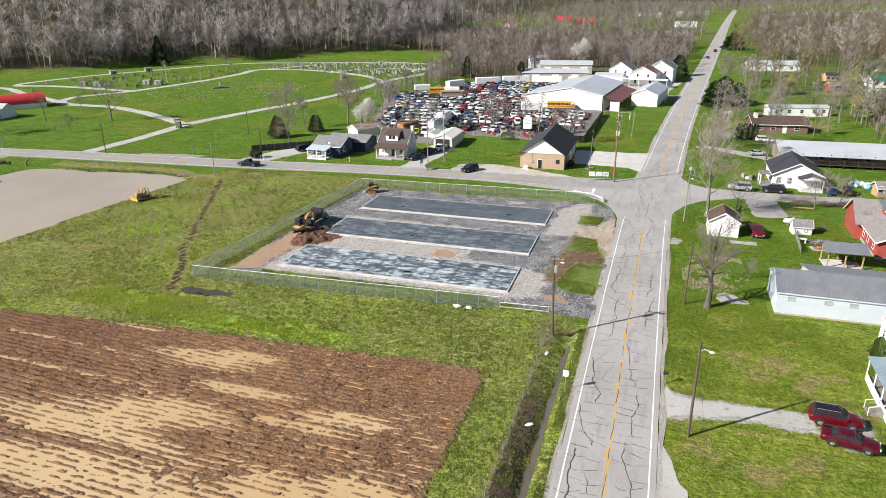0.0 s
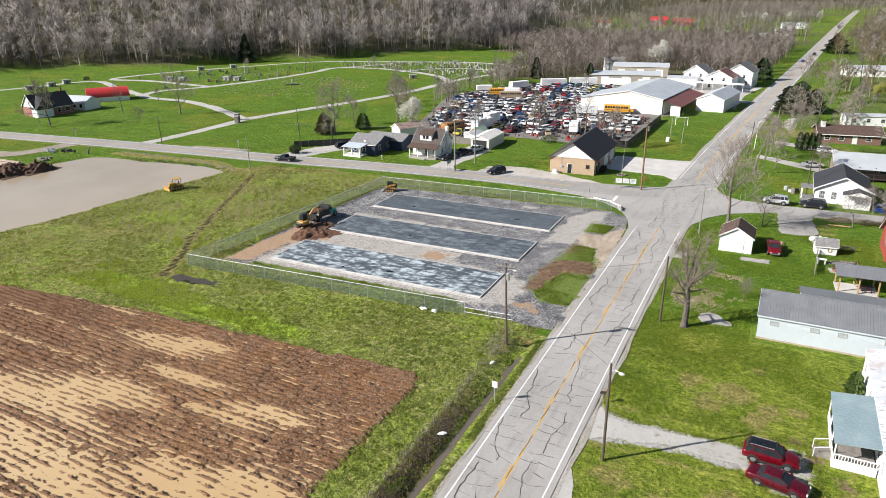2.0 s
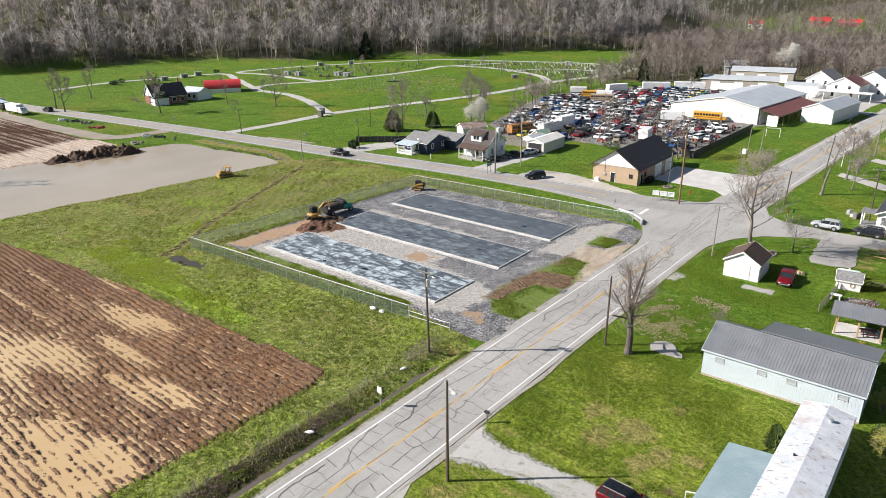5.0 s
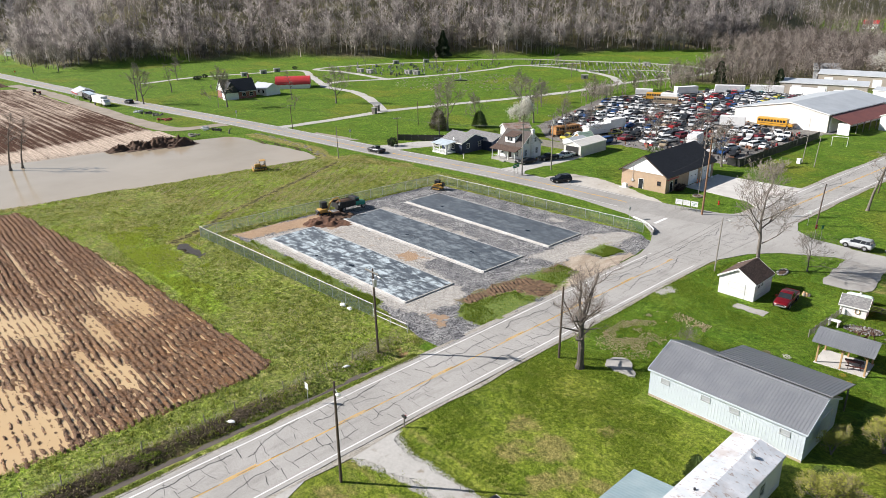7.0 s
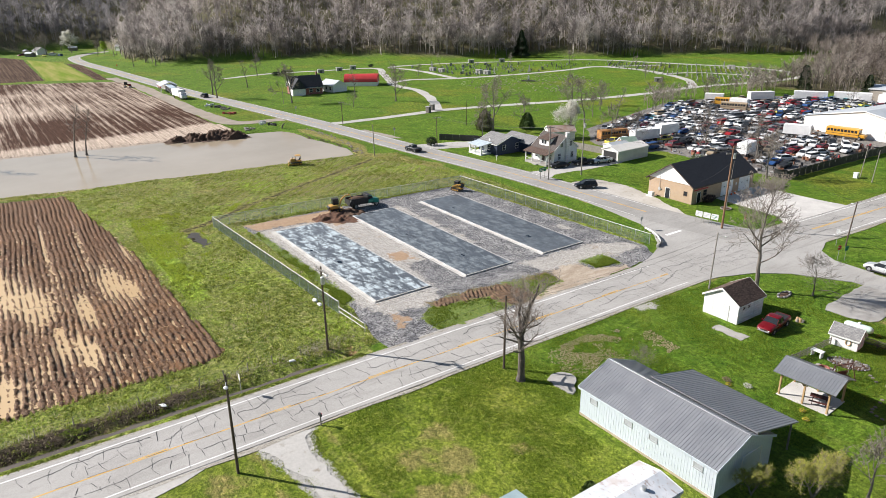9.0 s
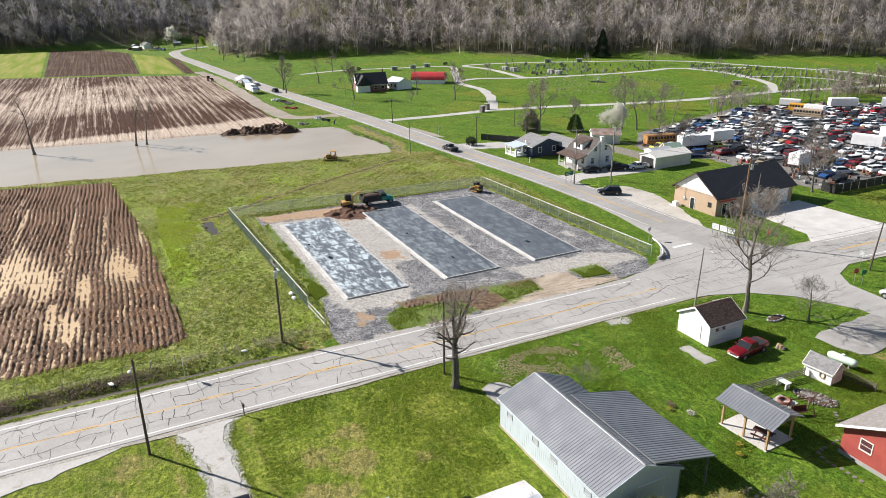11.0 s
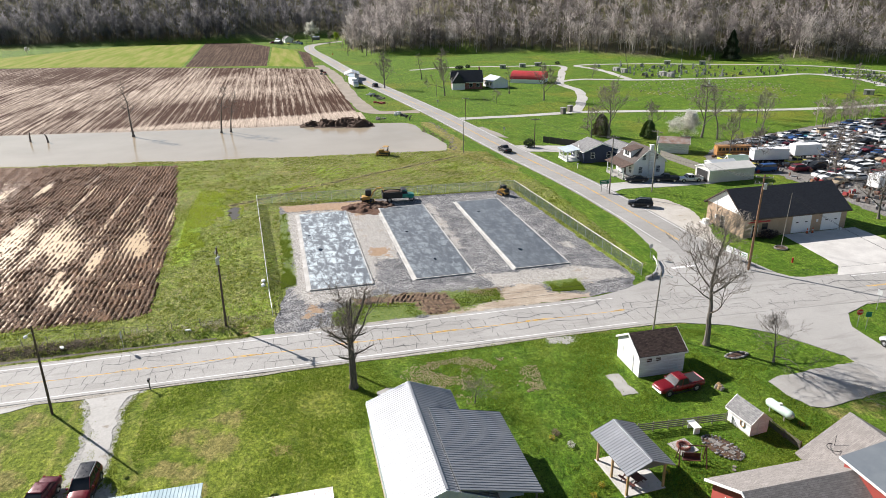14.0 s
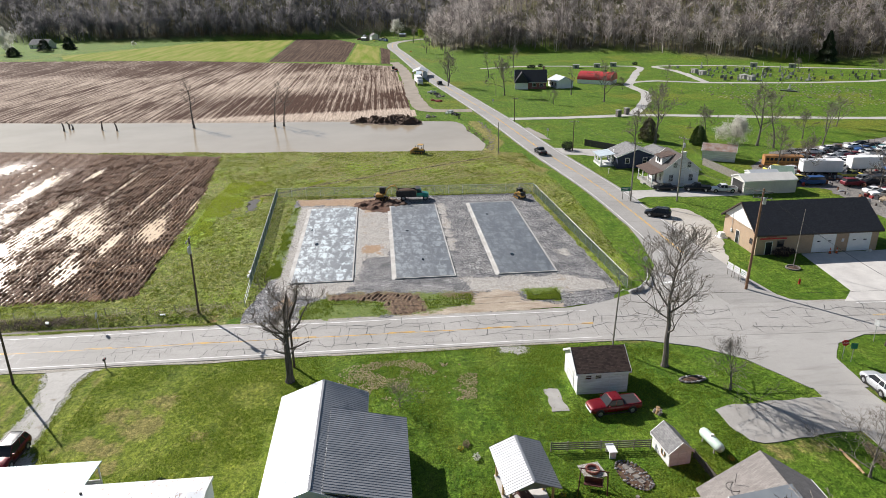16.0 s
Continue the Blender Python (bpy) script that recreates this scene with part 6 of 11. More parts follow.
def car(kind, paint, label, at, rz, detail=True, category="car", group=""):
    c = CAR_KINDS[kind]
    t = thing({"sedan": "sedan_car", "suv": "suv_car", "van": "van", "pickup": "pickup_truck"}[kind], label, category, at, rz, group)
    rings = [ring(*s) for s in c["body"]]
    if detail:
        # finer sections between the given ones, with a soft shoulder
        secs = []
        for a, b in zip(c["body"], c["body"][1:]):
            secs += [tuple(p + (q - p) * u for p, q in zip(a, b)) for u in (0.0, 0.34, 0.67)]
        rings = [shoulder_ring(*s) for s in secs + [c["body"][-1]]]
    part("body", Geo().loft(rings), paint, t, "", detail)
    if c.get("bed"):
        part("bed_liner", Geo().box(-2.58, -0.8, -0.82, 0.82, 1.04, 1.125, 0.01), BLACK, t, "dark cargo bed")
        for s in (-1, 1):
            part("bed_rail", Geo().box(-2.62, -0.8, s * 0.87 - 0.05, s * 0.87 + 0.05, 1.05, 1.13, 0.02), paint, t)
        part("tailgate", Geo().box(-2.72, -2.6, -0.84, 0.84, 0.7, 1.13, 0.03), paint, t)
    (x0, x1, w0, z0), (u0, u1, w1, z1) = c["belt"], c["roof"]
    lo = [(x0, -w0, z0 - 0.06), (x1, -w0, z0 - 0.06), (x1, w0, z0 - 0.06), (x0, w0, z0 - 0.06)]
    hi = [(u0, -w1, z1 - 0.05), (u1, -w1, z1 - 0.05), (u1, w1, z1 - 0.05), (u0, w1, z1 - 0.05)]
    part("cabin_glass", Geo().loft([lo, hi]), GLASS, t, "dark tinted glass")
    dome = []
    for k, z in ((1.0, z1 - 0.08), (1.0, z1 - 0.035), (0.86, z1 - 0.005), (0.5, z1 + 0.015)):
        xm, ym = (u0 + u1) / 2, 0.0
        hx, hy = (u1 - u0) / 2 + 0.05, w1 + 0.02
        dome.append([(xm + sx * hx * k, sy * hy * k, z) for sx, sy in ((-1, -0.8), (-0.9, -1), (0.9, -1), (1, -0.8), (1, 0.8), (0.9, 1), (-0.9, 1), (-1, 0.8))])
    part("roof", Geo().loft(dome), BLACK_PAINT if paint is CRIMSON_PAINT else paint, t, "black roof panel" if paint is CRIMSON_PAINT else "", detail)
    # corner pillars, sills and roof edges run on as one bent tube
    part("pillar_frame", Geo().path([lo[0], hi[0], hi[1], lo[1], lo[2], hi[2], hi[3], lo[3], lo[0]], 0.036, 4), paint, t)
    if detail:
        for sy in (-1, 1):
            part("door_pillar", Geo().tube(((x0 + x1) / 2 - 0.05, sy * w0, z0 - 0.04), ((u0 + u1) / 2, sy * w1, z1 - 0.04), 0.04, 0.04, 4), paint, t)
            if kind in ("suv", "van"):
                part("rear_pillar", Geo().tube((x0 + 0.75, sy * w0, z0 - 0.04), (u0 + 0.55, sy * w1, z1 - 0.04), 0.05, 0.05, 4), paint, t)
    wheels(t, c["r"], [(x, s * (c["body"][2][1] - 0.1)) for x in c["ax"] for s in (-1, 1)], detail)
    if detail:
        bw = c["body"][2][1]
        for x in c["ax"]:
            for s in (-1, 1):
                part("wheel_arch", Geo().path([(x + (c["r"] + 0.05) * math.cos(w * math.pi / 8), s * (bw + 0.002), c["r"] + (c["r"] + 0.05) * math.sin(w * math.pi / 8)) for w in range(-1, 10)], 0.055, 4), BLACK, t, "dark wheel-arch lip")
        for s in (-1, 1):
            y0, y1 = sorted((s * (bw - 0.05), s * (bw + 0.015)))
            part("sill", Geo().box(c["ax"][0] + c["r"] + 0.05, c["ax"][1] - c["r"] - 0.05, y0, y1, 0.24, 0.42 if kind == "suv" else 0.32, 0.01), BLACK, t, "dark sill trim")
            for x in (x0 + 0.45 * (x1 - x0), x1 - 0.12) if kind != "pickup" else (x0 + 0.1, x1 - 0.12):
                part("door_seam", Geo().box(x - 0.008, x + 0.008, *sorted((s * (bw - 0.04), s * (bw + 0.006))), 0.4, z0 - 0.12), BLACK, t)
        xf, xr = c["body"][-1][0], c["body"][0][0]
        for s in (-1, 1):
            part("headlight", Geo().box(xf - 0.14, xf + 0.005, s * 0.6 - 0.16, s * 0.6 + 0.16, 0.62, 0.76, 0.03), LAMP_WHITE, t)
            part("taillight", Geo().box(xr - 0.01, xr + 0.12, s * 0.68 - 0.11, s * 0.68 + 0.11, 0.78, 0.98, 0.03), LAMP_RED, t)
            part("mirror", Geo().box(x1 - 0.45, x1 - 0.25, s * (w0 + 0.18) - 0.09, s * (w0 + 0.18) + 0.09, z0, z0 + 0.16, 0.03), paint, t)
        part("bumper", Geo().box(xf - 0.08, xf + 0.05, -0.72, 0.72, 0.42, 0.58, 0.04), BLACK if kind != "pickup" else CHROME, t)
        part("grille", Geo().box(xf - 0.05, xf + 0.012, -0.4, 0.4, 0.6, 0.74, 0.02), BLACK, t)
        if kind == "suv":
            for s in (-1, 1):
                part("roof_rail", Geo().tube((u0 + 0.1, s * (w1 - 0.04), z1 + 0.04), (u1 - 0.1, s * (w1 - 0.04), z1 + 0.04), 0.022, 0.022, 5), GALV, t)
    return t


car("suv", CRIMSON_PAINT, "dark red SUV parked on the gravel driveway", (18.2, 61.1, 0.06), -3)
car("sedan", MAROON_PAINT, "maroon sedan parked on the gravel driveway", (18.85, 57.7, 0.06), -12)
car("pickup", RED_PAINT, "red pickup truck parked behind the white shed", (16.6, 118.3, 0.02), -84, True, "truck")
car("suv", SILVER_PAINT, "silver SUV parked beside the side street", (16.1, 147.2, 0.08), 178)
car("suv", BLACK_PAINT, "black SUV parked beside the side street", (22.6, 147.4, 0.08), 178)
car("suv", BLACK_PAINT, "black hatchback with its tailgate up on the gravel", (-43.0, 146.6, 0.06), -118)
car("pickup", BLACK_PAINT, "dark pickup truck driving on the county road", (-96.5, 136.6, 0.085), 186, True, "truck")
car("pickup", WHITE_PAINT, "white pickup truck in front of the metal carport", (-56.6, 165.8, 0.06), 262, True, "truck")
car("sedan", BLACK_PAINT, "dark sedan parked beside the white farmhouse", (-59.6, 154.6, 0.06), 255)
car("pickup", BLACK_PAINT, "dark pickup truck in the farmhouse driveway", (-58.2, 161.0, 0.06), 250, True, "truck")
car("suv", BLACK_PAINT, "black SUV on the blue house's driveway", (-91.5, 155.5, 0.06), 60)
car("pickup", BLUE_PAINT, "dark blue pickup truck beside the blue house", (-87.8, 160.5, 0.06), 65, True, "truck")
car("sedan", BLUE_PAINT, "dark blue sedan behind the white bungalow", (34.0, 149.8, 0.05), 80)
car("suv", BLACK_PAINT, "dark SUV behind the white bungalow", (37.0, 150.2, 0.05), 78)
car("sedan", SILVER_PAINT, "silver sedan on the far driveway", (22.9, 182.6, 0.06), 20)
car("suv", WHITE_PAINT, "white SUV beside the brick ranch house", (26.5, 200.5, 0.05), 10)
car("sedan", BLUE_PAINT, "dark blue sedan driving on the main road", (21.0, 452.0, 0.09), 85)
car("suv", BLACK_PAINT, "dark SUV driving on the main road", (27.5, 500.0, 0.09), 265)
car("suv", BLACK_PAINT, "dark SUV driving down the county road", (-238, 122.6, 0.085), 186)


def tracks(parent, L, W, gauge, h):
    for s in (-1, 1):
        g = Geo()
        n = 16
        prof = []
        for k in range(n):
            a = 2 * math.pi * k / n
            prof.append((math.copysign(min(abs(math.cos(a)) * 1.6, 1), math.cos(a)) * (L / 2 - h / 2) + math.cos(a) * h / 2, h / 2 + math.sin(a) * h / 2))
        g.side(prof, s * gauge - W / 2, s * gauge + W / 2)
        for k in range(22):
            x = -L / 2 + (k + 0.5) * L / 22
            g.box(x - 0.03, x + 0.03, s * gauge - W / 2 - 0.01, s * gauge + W / 2 + 0.01, h - 0.01, h + 0.03)
        part("track", g, BLACK, parent, "muddy rubber track")
        for k in range(4):
            x = -L / 2 + h / 2 + k * (L - h) / 3
            part("roller", Geo().tube((x, s * gauge - W / 2 - 0.03, h / 2), (x, s * gauge + W / 2 + 0.03, h / 2), h * 0.28, h * 0.28, 10), CAT_YELLOW, parent)


def cab(parent, x0, x1, y0, y1, z0, z1):
    part("cab_glass", Geo().box(x0 + 0.04, x1 - 0.04, y0 + 0.04, y1 - 0.04, z0, z1 - 0.05, 0.05), GLASS, parent, "dark cab glass")
    part("cab_roof", Geo().box(x0 - 0.03, x1 + 0.03, y0 - 0.03, y1 + 0.03, z1 - 0.07, z1 + 0.03, 0.04), BLACK, parent)
    g = Geo()
    for x in (x0, x1):
        for y in (y0, y1):
            g.tube((x, y, z0), (x, y, z1), 0.045, 0.045, 5)
    part("cab_frame", g, BLACK, parent)


# small excavator, bucket swung toward the dump truck
ex = thing("excavator", "small yellow tracked excavator on the soil mound", "excavator", (-59.4, 95.6, 0.35), 80)
tracks(ex, 2.4, 0.4, 0.72, 0.55)
part("house", Geo().box(-1.15, 0.5, -0.85, 0.85, 0.72, 1.35, 0.12), CAT_YELLOW, ex, "yellow engine house")
part("counterweight", Geo().box(-1.45, -1.05, -0.8, 0.8, 0.72, 1.25, 0.15), BLACK, ex)
part("turntable", Geo().tube((0, 0, 0.5), (0, 0, 0.75), 0.5, 0.5, 14), BLACK, ex)
cab(ex, -0.35, 0.75, -0.1, 0.85, 1.3, 2.5)
part("boom", Geo().path([(0.7, -0.35, 1.1), (1.2, -0.35, 2.3), (2.0, -0.35, 3.0), (2.9, -0.35, 3.05)], [0.16, 0.19, 0.16, 0.11], 4), CAT_YELLOW, ex)
part("boom_ram", Geo().tube((0.9, -0.35, 1.0), (1.75, -0.35, 2.6), 0.06, 0.045, 8), GALV, ex)
part("stick", Geo().path([(2.6, -0.35, 3.35), (3.1, -0.35, 2.9), (3.35, -0.35, 2.1)], [0.08, 0.11, 0.09], 4), CAT_YELLOW, ex)
part("stick_ram", Geo().tube((1.9, -0.35, 3.2), (2.7, -0.35, 3.4), 0.05, 0.04, 8), GALV, ex)
part("bucket", Geo().side([(3.2, 2.15), (3.55, 2.05), (3.6, 1.7), (3.35, 1.5), (3.0, 1.55), (3.15, 1.8)], -0.65, -0.05), BLACK, ex)
part("blade", Geo().box(1.35, 1.5, -0.9, 0.9, 0.1, 0.5, 0.03), CAT_YELLOW, ex)
# dump truck with green cab
dt = thing("dump_truck", "green-cabbed dump truck with a black body full of soil", "truck", (-60.0, 101.7, 0.05), 87)
part("chassis", Geo().box(-2.9, 2.9, -0.45, 0.45, 0.62, 0.86, 0.03), BLACK, dt)
part("dump_body", Geo().box(-3.0, 0.9, -1.2, 1.2, 0.95, 1.12, 0.03).box(-3.0, 0.9, -1.22, -1.12, 1.1, 2.1).box(-3.0, 0.9, 1.12, 1.22, 1.1, 2.1).box(0.8, 0.95, -1.22, 1.22, 1.1, 2.4).box(-3.08, -2.96, -1.22, 1.22, 1.0, 1.95), BLACK, dt, "black steel dump body")
for k in range(6):
    for s in (-1, 1):
        part("body_rib", Geo().box(-2.8 + k * 0.7, -2.7 + k * 0.7, s * 1.25 - 0.05, s * 1.25 + 0.05, 1.0, 2.1), BLACK, dt)
part("cab_shield", Geo().box(0.8, 1.7, -1.1, 1.1, 2.4, 2.48, 0.03), BLACK, dt)
part("load", Geo().ball((-1.05, 0, 1.85), (1.8, 1.08, 0.42), 6, 14, 0.12, random.Random(2)), TOPSOIL, dt, "dark soil load")
part("cab", Geo().loft([ring(0.98, 1.0, 0.75, 1.6), ring(2.1, 1.0, 0.75, 1.6)]).box(0.98, 1.95, -0.92, 0.92, 2.12, 2.24, 0.05), GREEN_PAINT, dt, "green painted cab")
part("cab_glass", Geo().loft([[(1.0, -0.9, 1.55), (2.1, -0.9, 1.55), (2.1, 0.9, 1.55), (1.0, 0.9, 1.55)], [(1.0, -0.84, 2.15), (1.85, -0.84, 2.15), (1.85, 0.84, 2.15), (1.0, 0.84, 2.15)]]), GLASS, dt)
part("hood", Geo().loft([ring(2.0, 0.92, 0.8, 1.55), ring(2.9, 0.82, 0.8, 1.42), ring(3.4, 0.74, 0.85, 1.3)]), GREEN_PAINT, dt, "green hood")
part("bumper", Geo().box(3.35, 3.5, -1.05, 1.05, 0.5, 0.8, 0.04), CHROME, dt)
for s in (-1, 1):
    part("fender", Geo().ball((2.75, s * 0.92, 0.85), (0.62, 0.22, 0.35), 5, 10), GREEN_PAINT, dt)
    part("headlight", Geo().box(3.36, 3.42, s * 0.6 - 0.1, s * 0.6 + 0.1, 0.95, 1.15), LAMP_WHITE, dt)
wheels(dt, 0.5, [(2.75, -0.95), (2.75, 0.95), (-1.7, -0.95), (-1.7, 0.95), (-1.7, -0.62), (-1.7, 0.62)])
# compact track loader
sk = thing("track_loader", "yellow compact track loader with lowered bucket", "loader", (-58.0, 123.6, 0.06), 200)
tracks(sk, 1.9, 0.42, 0.72, 0.6)
part("body", Geo().box(-1.2, 0.5, -0.5, 0.5, 0.35, 1.2, 0.1), CAT_YELLOW, sk)
cab(sk, -0.45, 0.55, -0.48, 0.48, 1.1, 2.05)
for s in (-1, 1):
    part("lift_arm", Geo().path([(-1.25, s * 0.62, 1.5), (-0.4, s * 0.62, 1.45), (0.7, s * 0.62, 1.05), (1.15, s * 0.6, 0.45)], [0.13, 0.14, 0.12, 0.09], 4), CAT_YELLOW, sk)
part("engine_cover", Geo().box(-1.45, -0.7, -0.5, 0.5, 0.8, 1.5, 0.1), BLACK, sk)
part("bucket", Geo().side([(1.1, 0.75), (1.25, 0.15), (1.95, 0.05), (1.95, 0.1), (1.4, 0.3), (1.25, 0.8)], -0.9, 0.9), GALV, sk, "worn steel bucket")
# bulldozer in the meadow
bd = thing("bulldozer", "old yellow bulldozer standing in the meadow", "bulldozer", (-101.6, 105.6, 0.0), 250)
tracks(bd, 2.7, 0.45, 0.85, 0.8)
part("engine_hood", Geo().box(0.1, 1.5, -0.45, 0.45, 0.8, 1.55, 0.1), CAT_YELLOW, bd)
part("seat_box", Geo().box(-1.2, 0.1, -0.7, 0.7, 0.75, 1.15, 0.08), CAT_YELLOW, bd)
part("seat", Geo().box(-0.8, -0.3, -0.25, 0.25, 1.15, 1.3, 0.05).box(-0.85, -0.7, -0.25, 0.25, 1.2, 1.75, 0.04), BLACK, bd)
part("canopy", Geo().box(-1.1, 0.35, -0.8, 0.8, 2.3, 2.4, 0.04), CAT_YELLOW, bd)
for x in (-1.0, 0.25):
    for s in (-1, 1):
        part("canopy_post", Geo().tube((x, s * 0.7, 1.0), (x, s * 0.7, 2.32), 0.05, 0.05, 6), BLACK, bd)
part("blade", Geo().side([(1.9, 0.05), (2.05, 0.1), (1.95, 0.5), (2.08, 0.95), (1.98, 0.98), (1.83, 0.5)], -1.35, 1.35), CAT_YELLOW, bd, "mud-stained dozer blade")
for s in (-1, 1):
    part("push_arm", Geo().box(-0.3, 1.9, s * 1.15 - 0.07, s * 1.15 + 0.07, 0.35, 0.5, 0.02), CAT_YELLOW, bd)
part("exhaust", Geo().tube((0.9, 0.15, 1.5), (0.9, 0.15, 2.1), 0.04, 0.04, 6), BLACK, bd)


def mound(name, label, at, rx, ry, h, mat, seed, rz=0):
    xs, ys = np.linspace(-1.1, 1.1, 46), np.linspace(-1.1, 1.1, 34)

    def zf(x, y):
        r = np.hypot(x, y) + 0.34 * fbm(x * 2.6 + seed, y * 2.6, seed, 3)
        return np.where(r < 1, h * np.clip(1 - r, 0, 1) ** 0.85 + (0.55 * h + 0.1) * np.maximum(-0.1, fbm(x * 6, y * 6, seed + 3, 4)) * np.clip((1 - r) * 4, 0, 1), -0.1)

    X, Y = np.meshgrid(xs, ys)
    Z = zf(X, Y)
    V = np.stack([X * rx, Y * ry, Z], -1).reshape(-1, 3)
    i = (np.arange(33)[:, None] * 46 + np.arange(45)[None]).ravel()
    ob = new(name, big_mesh(name, V, np.stack([i, i + 1, i + 47, i + 46], 1), mat))
    ob.matrix_basis = pose(*at, 0, 0, rz)
    return tagged(ob, label, "soil mound")


mound("soil_mound", "mound of dark dug soil beside the excavator", (-56.6, 93.8, 0.05), 3.4, 3.4, 0.85, RED_SOIL, 3)
mound("soil_mound", "low spread of dark soil near the truck", (-57.8, 97.6, 0.05), 3.2, 3.0, 0.6, TOPSOIL, 6)
mound("soil_mound", "thin spread of red-brown soil on the stone", (-54.6, 95.8, 0.05), 2.6, 2.8, 0.16, RED_SOIL, 8)
for k, (x, y, rx, ry, h) in enumerate(((-147.6, 104.5, 4.2, 3.4, 2.1), (-149.6, 99.6, 4.2, 3.6, 2.3), (-151.0, 94.6, 4, 3.4, 2.1), (-152, 89.6, 3.4, 2.4, 1.4), (-153, 102, 4, 4, 1.8))):
    mound("compost_mound", "dark brown heap at the pond's edge", (x, y, -0.1), ry, rx, h, TOPSOIL, 20 + k)
# ---- buildings ----
def window(parent, side, u, z, w, h, L, W, frame=TRIM, pane=GLASS, bars=True, off=0.0):
    """A framed window on one wall of a block L by W: side is e, w (ends) or n, s (long sides)."""
    win = part("window", Geo(), None, parent)
    f, p = Geo(), Geo()
    sx = {"s": (0, -1), "n": (0, 1), "e": (1, 0), "w": (-1, 0)}[side]
    fd = 0.05

    def bx(g, a0, a1, z0, z1, d0, d1):
        if sx[0] == 0:
            y0, y1 = sorted((sx[1] * (W / 2 + d0 + off), sx[1] * (W / 2 + d1 + off)))
            g.box(a0, a1, y0, y1, z0, z1)
        else:
            x0, x1 = sorted((sx[0] * (L / 2 + d0 + off), sx[0] * (L / 2 + d1 + off)))
            g.box(x0, x1, a0, a1, z0, z1)

    t = 0.08
    bx(f, u - w / 2 - t, u + w / 2 + t, z + h, z + h + t, -0.05, fd)
    bx(f, u - w / 2 - t, u + w / 2 + t, z - t, z, -0.05, fd + 0.03)
    bx(f, u - w / 2 - t, u - w / 2, z, z + h, -0.05, fd)
    bx(f, u + w / 2, u + w / 2 + t, z, z + h, -0.05, fd)
    if bars:
        bx(f, u - w / 2, u + w / 2, z + h / 2 - 0.025, z + h / 2 + 0.025, -0.05, 0.035)
    bx(p, u - w / 2, u + w / 2, z, z + h, -0.06, 0.015)
    win.data = mesh_data("window", f, frame)
    part("pane", p, pane, win, "dark glass")
    return win


def door(parent, side, u, w, h, L, W, mat, z=0.05, label="", off=0.0, panels=0):
    sx = {"s": (0, -1), "n": (0, 1), "e": (1, 0), "w": (-1, 0)}[side]
    g, k = Geo(), Geo()

    def bx(q, a0, a1, z0, z1, d1):
        if sx[0] == 0:
            y0, y1 = sorted((sx[1] * (W / 2 - 0.05 + off), sx[1] * (W / 2 + d1 + off)))
            q.box(a0, a1, y0, y1, z0, z1)
        else:
            x0, x1 = sorted((sx[0] * (L / 2 - 0.05 + off), sx[0] * (L / 2 + d1 + off)))
            q.box(x0, x1, a0, a1, z0, z1)

    if panels:
        bx(g, u - w / 2, u + w / 2, z, z + h, 0.03)
    else:
        bx(g, u - w / 2, u + w / 2, z, z + h, 0.04)
    d = part("door", g, mat, parent, label)
    for i in range(panels):
        q = Geo()
        bx(q, u - w / 2, u + w / 2, z + i * h / panels + 0.015, z + (i + 1) * h / panels - 0.015, 0.05)
        part("door_panel", q, mat, d)
    f = Geo()
    bx(f, u - w / 2 - 0.09, u - w / 2, z, z + h + 0.09, 0.06)
    bx(f, u + w / 2, u + w / 2 + 0.09, z, z + h + 0.09, 0.06)
    bx(f, u - w / 2, u + w / 2, z + h, z + h + 0.09, 0.06)
    part("door_frame", f, TRIM, d)
    return d


def roof_slopes(g, L, W, eh, rh, over, thick=0.12, x0=None, x1=None, sides=(-1, 1)):
    """Two sloping slabs that meet in a ridge along x."""
    x0, x1 = (-L / 2 - over, L / 2 + over) if x0 is None else (x0, x1)
    k = (rh - eh) / (W / 2)
    for s in sides:
        ye, ze = s * (W / 2 + over), eh - k * over
        q = [(0.0, rh), (ye, ze), (ye, ze + thick), (0.0, rh + thick * 1.08)]
        vs = [(x, y, z) for x in (x0, x1) for y, z in q]
        g.add(vs, [(0, 1, 2, 3), (7, 6, 5, 4), (0, 4, 5, 1), (1, 5, 6, 2), (2, 6, 7, 3), (3, 7, 4, 0)])
    return g


def roof_ribs(parent, L, W, eh, rh, over, thick, pitch, mat):
    """Raised seams down both slopes, each a part, on shared meshes."""
    k = (rh - eh) / (W / 2)
    n = int((L + 2 * over) / pitch)
    for s in (-1, 1):
        ye, ze = s * (W / 2 + over), eh - k * over
        vs = [(dx, y, z + thick + dz) for dx, dz in ((-0.022, -0.01), (0.022, -0.01), (0.0, 0.035)) for y, z in ((0.0, rh), (ye, ze))]
        rib = mesh_data("roof_seam", Geo().add(vs, [(0, 1, 3, 2), (2, 3, 5, 4), (4, 5, 1, 0), (1, 5, 3), (0, 2, 4)]), mat)
        for i in range(n + 1):
            part("roof_seam", rib, None, parent).location = (-L / 2 - over + i * (L + 2 * over) / n, 0, 0)


